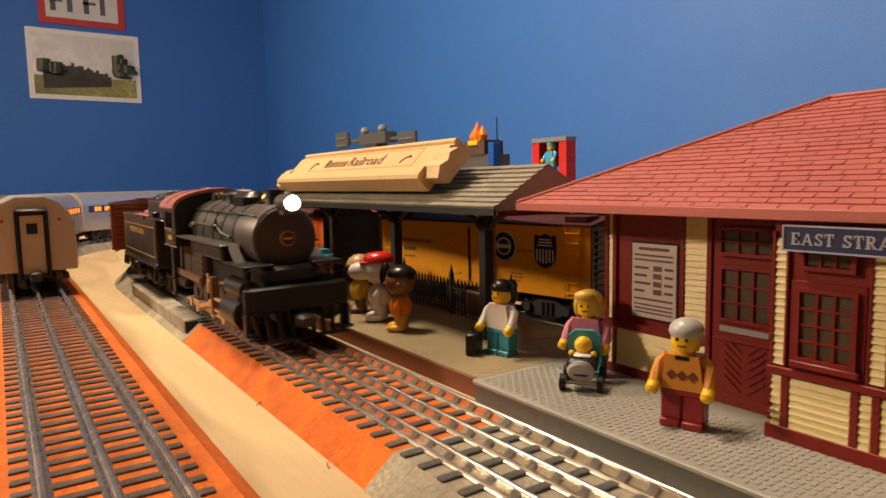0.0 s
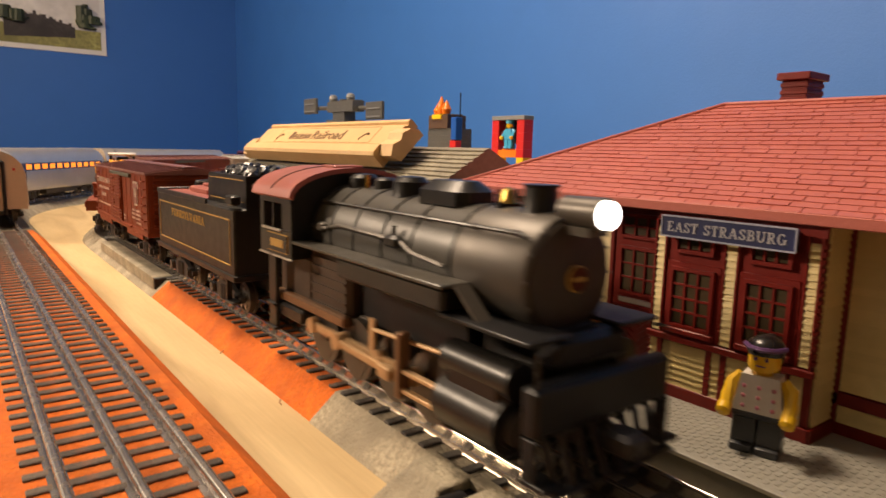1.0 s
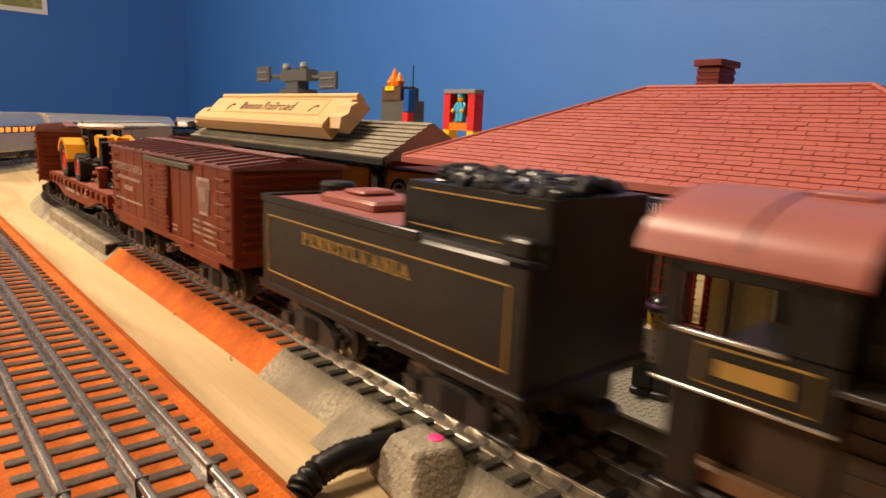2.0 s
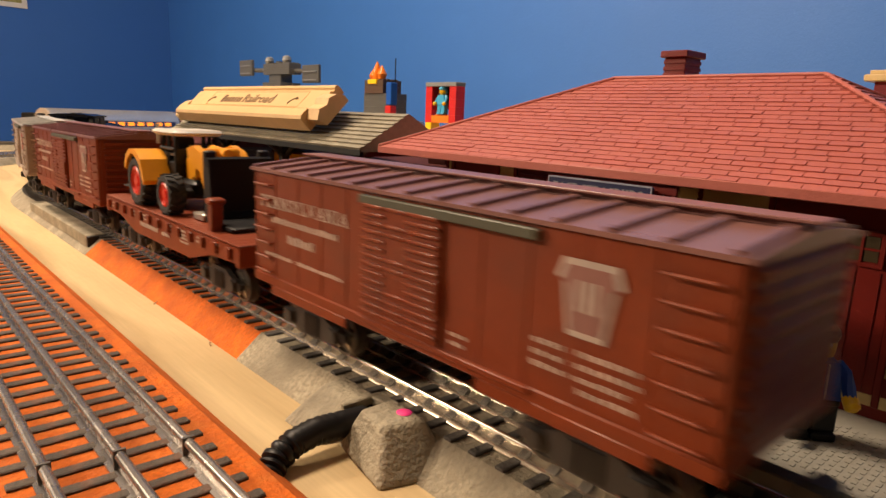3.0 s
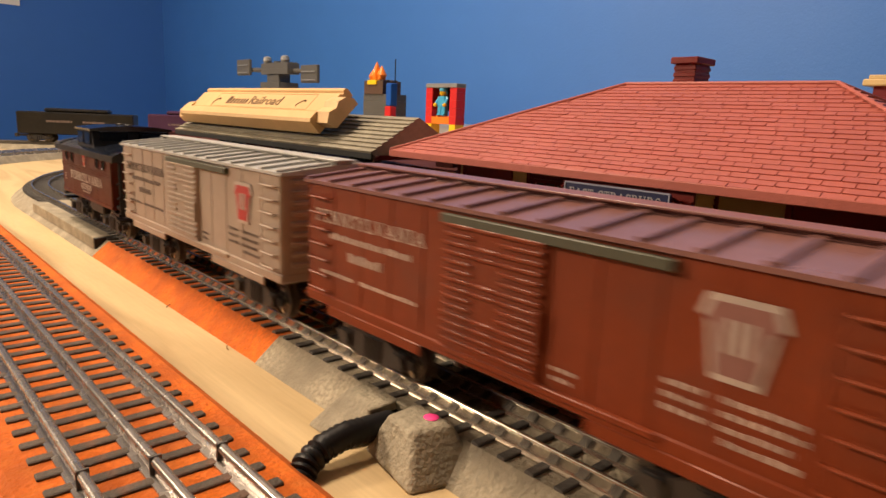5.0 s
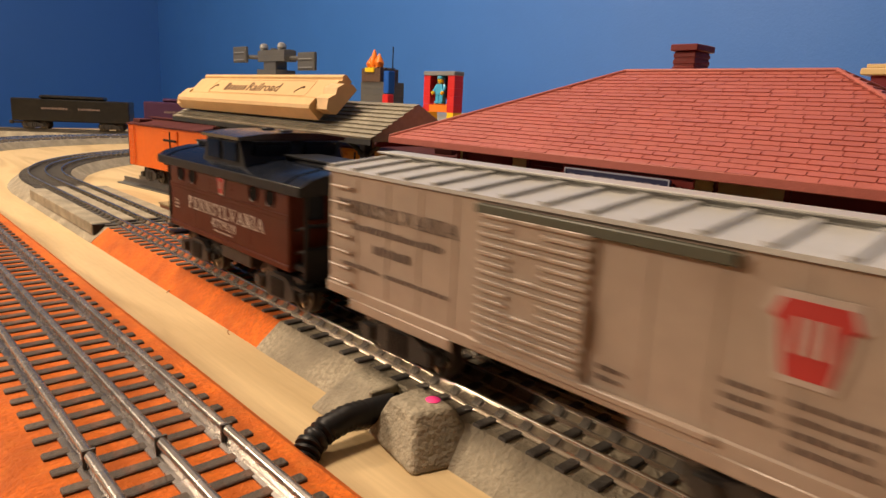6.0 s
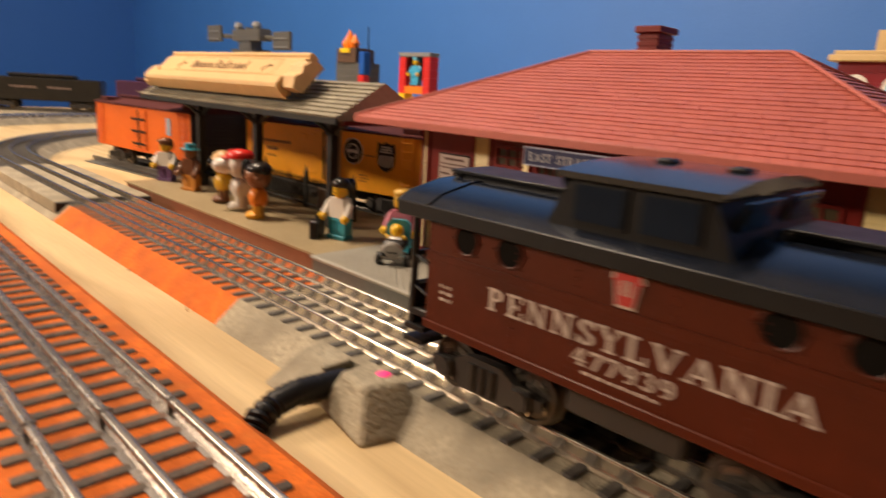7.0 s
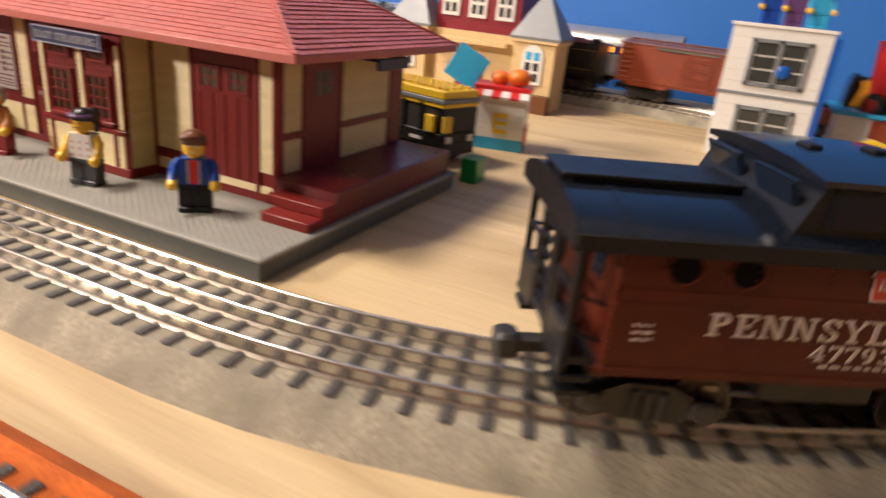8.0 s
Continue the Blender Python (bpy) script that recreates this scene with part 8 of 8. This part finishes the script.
def flame_tower():
    th = thing("toy_tower", "dark toy brick tower with orange flame pieces on top", "toy model")
    x, y = 0.60, 0.775
    brickwork(th, "brick", x - 0.016, x + 0.016, y - 0.034, y + 0.030, 0, 0.1344, M_LGREY, False)
    brickwork(th, "top_brick", x - 0.018, x + 0.016, y - 0.020, y + 0.026, 0.1344, 0.1536, mat("brick_brown", (0.09, 0.05, 0.03), 0.4))
    for dy, dz, h in ((-0.004, 0, 0.022), (0.008, 0, 0.028), (0.016, 0, 0.018)):
        part("flame", Shape().lathe([(0.005, 0.1536), (0.0075, 0.1536 + h * 0.4), (0.003, 0.1536 + h * 0.8), (0.0006, 0.1536 + h)], 10, m=pose(x - 0.008, y + dy, 0)), M_LORANGE, th)
    part("yellow_plate", Shape().box(x - 0.020, x - 0.004, y - 0.006, y + 0.016, 0.1480, 0.1545, 0.0005), M_LYEL, th)
    part("antenna", Shape().rod((x, y - 0.026, 0.134), (x, y - 0.026, 0.185), 0.0009, 6), M_BLACK, th)
    part("blue_column", Shape().box(x - 0.018, x - 0.006, y - 0.040, y - 0.028, 0.118, 0.1500, 0.0008), M_LBLUE, th)
    part("red_column", Shape().box(x - 0.019, x - 0.008, y - 0.041, y - 0.027, 0.098, 0.117, 0.0008), M_LRED, th)


def red_gantry():
    th = thing("toy_gantry", "red toy brick frame with a blue and yellow figure inside", "toy model")
    x = 0.60
    for y in (0.6620, 0.6140):
        brickwork(th, "leg_brick", x - 0.008, x + 0.008, y - 0.006, y + 0.006, 0, 0.096, M_LYEL, False)
        brickwork(th, "post_brick", x - 0.008, x + 0.008, y - 0.0065, y + 0.0065, 0.096, 0.1488, M_LRED, False)
    part("lintel", Shape().box(x - 0.009, x + 0.009, 0.6070, 0.6690, 0.1440, 0.1496, 0.0006), M_LSLATE, th)
    part("back_panel", Shape().box(x + 0.004, x + 0.008, 0.6200, 0.6560, 0.114, 0.144), M_LTRANS, th)
    brickwork(th, "sill_brick", x - 0.008, x + 0.008, 0.6200, 0.6560, 0.096, 0.1056, M_LORANGE)
    brick_doll("yellow-headed toy figure in a blue suit inside the frame", x - 0.004, 0.6380, 90, M_LAZURE, M_LAZURE, M_LAZURE, "cap", z=0.1073)


scanner_rig()
flame_tower()
red_gantry()


def arched_window(th, x, y, z, w, h):
    """White arched window on a wall that looks towards -x."""
    o = [(-w / 2, 0), (w / 2, 0)] + [(w / 2 * math.cos(math.pi * k / 8), h - w / 2 + w / 2 * math.sin(math.pi * k / 8)) for k in range(9)]
    turn = Matrix(((0, 1, 0, x), (1, 0, 0, y), (0, 0, 1, z), (0, 0, 0, 1)))
    wn = part("window", Shape().prism(o, -0.0022, 0.0005, 0, turn), M_LWHITE, th, smooth=0)
    for i in (-1, 1):
        for k in range(3):
            part("pane", Shape().box(x - 0.0028, x - 0.0021, y + i * w * 0.2 - w * 0.13, y + i * w * 0.2 + w * 0.13, z + h * (0.08 + 0.27 * k), z + h * (0.28 + 0.27 * k)), M_LTRANS if k < 2 else M_LAZURE, wn, smooth=0)


def townhouse():
    th = thing("toy_townhouse", "tan toy brick townhouse with grey cone roofs and red upper floor", "toy building")
    X = 0.712
    brickwork(th, "wall_brick", X + 0.012, X + 0.09, 0.030, 0.215, 0, 0.0768, M_LTAN, False)
    for y in (0.038, 0.196):
        brickwork(th, "tower_brick", X, X + 0.05, y - 0.024, y + 0.024, 0, 0.0768, M_LTAN, False)
        arched_window(th, X, y, 0.030, 0.024, 0.042)
        part("cone_roof", Shape().lathe([(0.0400, 0.0770), (0.0405, 0.0800), (0.0060, 0.1230), (0.0015, 0.1250)], 4, m=pose(X + 0.025, y, 0, 0, 0, 45)), M_LSLATE, th, smooth=0)
        part("cornice", Shape().box(X - 0.003, X + 0.053, y - 0.027, y + 0.027, 0.0735, 0.0775, 0.0006), M_LTAN, th)
    brickwork(th, "step_brick", X - 0.012, X + 0.002, 0.012, 0.064, 0, 0.0192, M_HAIRBR, False)
    brickwork(th, "upper_brick", X + 0.020, X + 0.086, 0.066, 0.170, 0.0768, 0.1536, M_LDRED, False)
    for y in (0.084, 0.118, 0.152):
        arched_window(th, X + 0.020, y, 0.092, 0.022, 0.050)
    part("cornice", Shape().box(X + 0.012, X + 0.090, 0.058, 0.178, 0.1536, 0.1600, 0.001).box(X + 0.015, X + 0.087, 0.062, 0.174, 0.1600, 0.1640, 0.0006), M_LTAN, th)
    brickwork(th, "attic_brick", X + 0.024, X + 0.06, 0.094, 0.142, 0.164, 0.1832, M_LTAN)
    part("balcony", Shape().box(X - 0.006, X + 0.014, 0.070, 0.165, 0.0640, 0.0690, 0.0006), M_LTAN, th)
    part("dark_door", Shape().box(X + 0.0105, X + 0.0125, 0.100, 0.135, 0.0, 0.052), M_LDRED, th)


townhouse()


def kiosk():
    th = thing("toy_kiosk", "white and azure toy ice-cream kiosk with striped awning", "toy building", pose(0.512, -0.008, 0, 0, 0, 14))
    brickwork(th, "brick", -0.014, 0.016, -0.020, 0.022, 0, 0.0096, M_LAZURE, False)
    brickwork(th, "brick", -0.014, 0.016, -0.020, 0.022, 0.0096, 0.048, M_LWHITE, False)
    part("yellow_mark", Shape().box(-0.0150, -0.0140, -0.006, 0.006, 0.014, 0.017).box(-0.0150, -0.0140, 0.003, 0.006, 0.017, 0.028).box(-0.0150, -0.0140, -0.006, 0.004, 0.021, 0.0235).box(-0.0150, -0.0140, -0.006, 0.006, 0.027, 0.030), M_LYEL, th, smooth=0)
    for k in range(6):
        part("awning_stripe", Shape().box(-0.004, 0.004, 0, 0.0072, -0.0010, 0.0010, 0, 0), M_LRED if k % 2 else M_LWHITE, th, m=pose(-0.018, -0.021 + k * 0.0074, 0.046, 0, -24, 0) @ Matrix.Diagonal((1.6, 1, 1, 1)), smooth=0)
    part("red_side", Shape().box(-0.012, 0.014, -0.0215, -0.0200, 0.004, 0.020), M_LRED, th)
    part("roof_plate", Shape().box(-0.016, 0.018, -0.022, 0.024, 0.048, 0.0515, 0.0004), M_LRED, th)
    part("tilted_sign", Shape().box(-0.0015, 0.0015, -0.014, 0.014, -0.014, 0.014, 0.0004), M_LAZURE, th, "tilted azure sign board", m=pose(-0.002, 0.034, 0.062, 28, 0, 0))
    part("orange_topping", Shape().ball(0.0, -0.010, 0.058, 0.010, 0.010, 0.007).ball(0.004, 0.006, 0.056, 0.008, 0.008, 0.006), M_LORANGE, th)


kiosk()


def toy_bus():
    th = thing("toy_bus", "yellow and black toy brick bus with grey roof band", "toy vehicle", pose(0.424, 0.034, 0, 0, 0, -16) @ Matrix.Diagonal((1.0, 0.88, 1.18, 1)))
    part("chassis", Shape().box(-0.002, 0.034, -0.040, 0.055, 0.005, 0.012, 0.0006), M_BLACK, th)
    part("body", Shape().box(-0.004, 0.036, -0.042, 0.056, 0.012, 0.0200, 0.0006), M_BLACK, th)
    part("yellow_panel", Shape().box(-0.0055, -0.0040, 0.004, 0.056, 0.0125, 0.0190, 0.0003), M_LYEL, th)
    part("yellow_block", Shape().box(-0.0060, -0.0030, -0.036, -0.026, 0.0205, 0.0305, 0.0004).box(-0.003, 0.006, -0.0445, -0.042, 0.0205, 0.0305, 0.0004), M_LYEL, th)
    part("lamp_bars", Shape().box(-0.0052, -0.0040, -0.022, -0.010, 0.0140, 0.0158), M_LWHITE, th)
    part("front", Shape().box(-0.003, 0.035, -0.0425, -0.036, 0.0200, 0.040, 0.0006).box(-0.002, 0.034, -0.0432, -0.0405, 0.006, 0.014, 0.0004), M_BLACK, th)
    part("window_strip", Shape().box(-0.003, 0.035, -0.036, 0.055, 0.0200, 0.036), M_LTRANS, th)
    for y in (-0.020, 0.000, 0.020, 0.040):
        part("pillar", Shape().box(-0.0045, -0.003, y - 0.002, y + 0.002, 0.020, 0.037), M_BLACK, th)
    part("roof_band", Shape().box(-0.0046, 0.0366, -0.0436, 0.0566, 0.0376, 0.0402, 0.0004), M_LSLATE, th)
    part("lower_band", Shape().box(-0.004, 0.036, -0.043, 0.056, 0.0352, 0.0376, 0.0004), M_LYEL, th)
    roof = Shape().box(-0.003, 0.035, -0.042, 0.055, 0.0402, 0.0450, 0.0006)
    for i in range(4):
        for j in range(11):
            stud(roof, 0.004 + i * 0.008, -0.036 + j * 0.008, 0.045)
    part("roof", roof, M_LYEL, th)
    for x in (-0.003, 0.029):
        for y in (-0.024, 0.036):
            part("wheel", Shape().rod((x, y, 0.0075), (x + 0.006, y, 0.0075), 0.0075, 16), M_RUBBER, th)
    for x in (0.004, 0.028):
        part("headlamp", Shape().box(x - 0.003, x + 0.003, -0.0440, -0.0425, 0.014, 0.018), M_LWHITE, th)


toy_bus()
solid("green_brick", Shape().box(-0.008, 0.008, -0.006, 0.006, 0, 0.0165, 0.0005), M_LGREEN, "small green toy brick block on the plywood by the bus", "toy brick", pose(0.396, -0.034, 0))


def white_block():
    th = thing("toy_white_house", "two-storey white toy brick house with grey windows", "toy building")
    x0, x1, y0, y1 = 0.655, 0.700, -0.240, -0.160
    brickwork(th, "wall_brick", x0, x1, y0, y1, 0, 0.0576, M_LWHITE, False)
    brickwork(th, "wall_brick", x0, x1, y0, y1, 0.0590, 0.1152, M_LWHITE, False)
    part("floor_plate", Shape().box(x0 - 0.001, x1 + 0.006, y0 - 0.001, y1 + 0.001, 0.0570, 0.0595), M_LSLATE, th)
    part("roof_plate", Shape().box(x0 - 0.0015, x1 + 0.0015, y0 - 0.0015, y1 + 0.0015, 0.1150, 0.1180, 0.0003), M_LWHITE, th)
    part("side_wall", Shape().box(x0, x1, y0 - 0.006, y0 - 0.0005, 0, 0.112, 0.0004), M_LBLUE, th)
    for z in (0.008, 0.066):
        fr = Shape()
        for a, b, c, d in ((-0.226, -0.178, z, z + 0.003), (-0.226, -0.178, z + 0.037, z + 0.040), (-0.226, -0.223, z, z + 0.04), (-0.181, -0.178, z, z + 0.04), (-0.2035, -0.2005, z, z + 0.04)):
            fr.box(x0 - 0.0022, x0 + 0.0005, a, b, c, d)
        w = part("window", fr, M_LSLATE, th, smooth=0)
        for a in (-0.2230, -0.2005):
            for k in range(3):
                part("pane", Shape().box(x0 - 0.0010, x0 - 0.0002, a + 0.001, a + 0.0185, z + 0.004 + k * 0.0115, z + 0.0135 + k * 0.0115), M_LTRANS, w, smooth=0)
        part("blue_item", Shape().ball(x0 - 0.0014, -0.2080, z + 0.014, 0.002, 0.006, 0.006), M_LBLUE, th)
    return th


white_block()
for y, c, h in ((-0.186, M_DBLUE, M_HAIRB), (-0.205, M_PURP, M_LGREEN), (-0.224, M_LAZURE, M_HAIRB)):
    brick_doll("toy figure standing on the white house roof", 0.672, y, 100, h, c, c, "cap", z=0.118)


def blue_truck():
    th = thing("toy_truck", "blue and white toy brick truck with yellow parts", "toy vehicle", pose(0.600, -0.300, 0, 0, 0, 20))
    brickwork(th, "brick", -0.020, 0.020, -0.045, 0.035, 0.008, 0.0272, M_LBLUE)
    brickwork(th, "brick", -0.018, 0.018, -0.040, -0.010, 0.0272, 0.0464, M_LWHITE)
    part("yellow_arm", Shape().tube([(0, 0.0, 0.034), (0, 0.02, 0.040), (0, 0.045, 0.030)], 0.004, 8), M_LYEL, th)
    part("windscreen", Shape().box(-0.0185, 0.0185, -0.012, -0.009, 0.029, 0.044), M_LAZURE, th)
    for x in (-0.022, 0.016):
        for y in (-0.030, 0.022):
            part("wheel", Shape().rod((x, y, 0.009), (x + 0.006, y, 0.009), 0.009, 16), M_RUBBER, th)


blue_truck()
solid("red_cup", Shape().lathe([(0.014, 0), (0.0185, 0.060), (0.0195, 0.062), (0.0175, 0.062), (0.013, 0.004)], 24), M_LRED, "red plastic cup on the white toy counter", "cup", pose(0.735, -0.300, 0.052))
wt = thing("toy_counter", "white and pale blue toy brick counter", "toy building")
brickwork(wt, "brick", 0.700, 0.780, -0.345, -0.262, 0, 0.048, M_LWHITE, False)
part("counter_top", Shape().box(0.696, 0.784, -0.349, -0.258, 0.048, 0.052, 0.0005), M_LAZURE, wt)
# ---- ties, nearest ones singly ----
ties(outer, -0.80, 0.14, 0.0099, TIE_O, track_out)
ties(inner, -OR_A, -OR_B, 0.0100, TIE_O, track_in)
ties(inner, -OR_B, 0.35, 0.0104, TIE_G, track_in)
ties_stuff(inner, 0.35, 1.5, 0.0104, M_TIEG, "far_ties")
ties_stuff(inner, -2.0, -OR_A, 0.0104, M_TIEG, "far_ties")
# ---- roof shingles: the track side singly, the rest of the slopes joined ----
front = shingle_rows(Vector((EX0, EY1, EZ)), Vector((0, -1, 0)), Vector((RX - EX0, 0, RZ - EZ)), 24, (0, EY1 - RY1), (EY1 - EY0, EY1 - RY0), 0.0105, 0.00042)
front.sort(key=lambda pq: pq[0][0].z)
rest = Shape()
for i, (p, q) in enumerate(front):
    if i < 300:
        sh = Shape()
        shingle_faces(sh, p, q)
        part("shingle", sh, M_ROOF, STATION_ROOF, smooth=0)
    else:
        shingle_faces(rest, p, q)
for p, q in shingle_rows(Vector((EX0, EY0, EZ)), Vector((1, 0, 0)), Vector((0, RY0 - EY0, RZ - EZ)), 24, (0, RX - EX0), (EX1 - EX0, RX - EX0), 0.0105, 0.0007):
    shingle_faces(rest, p, q)
tagged(part("upper_shingles", rest, M_ROOF, STATION_ROOF, smooth=0), kind="stuff")
motions()
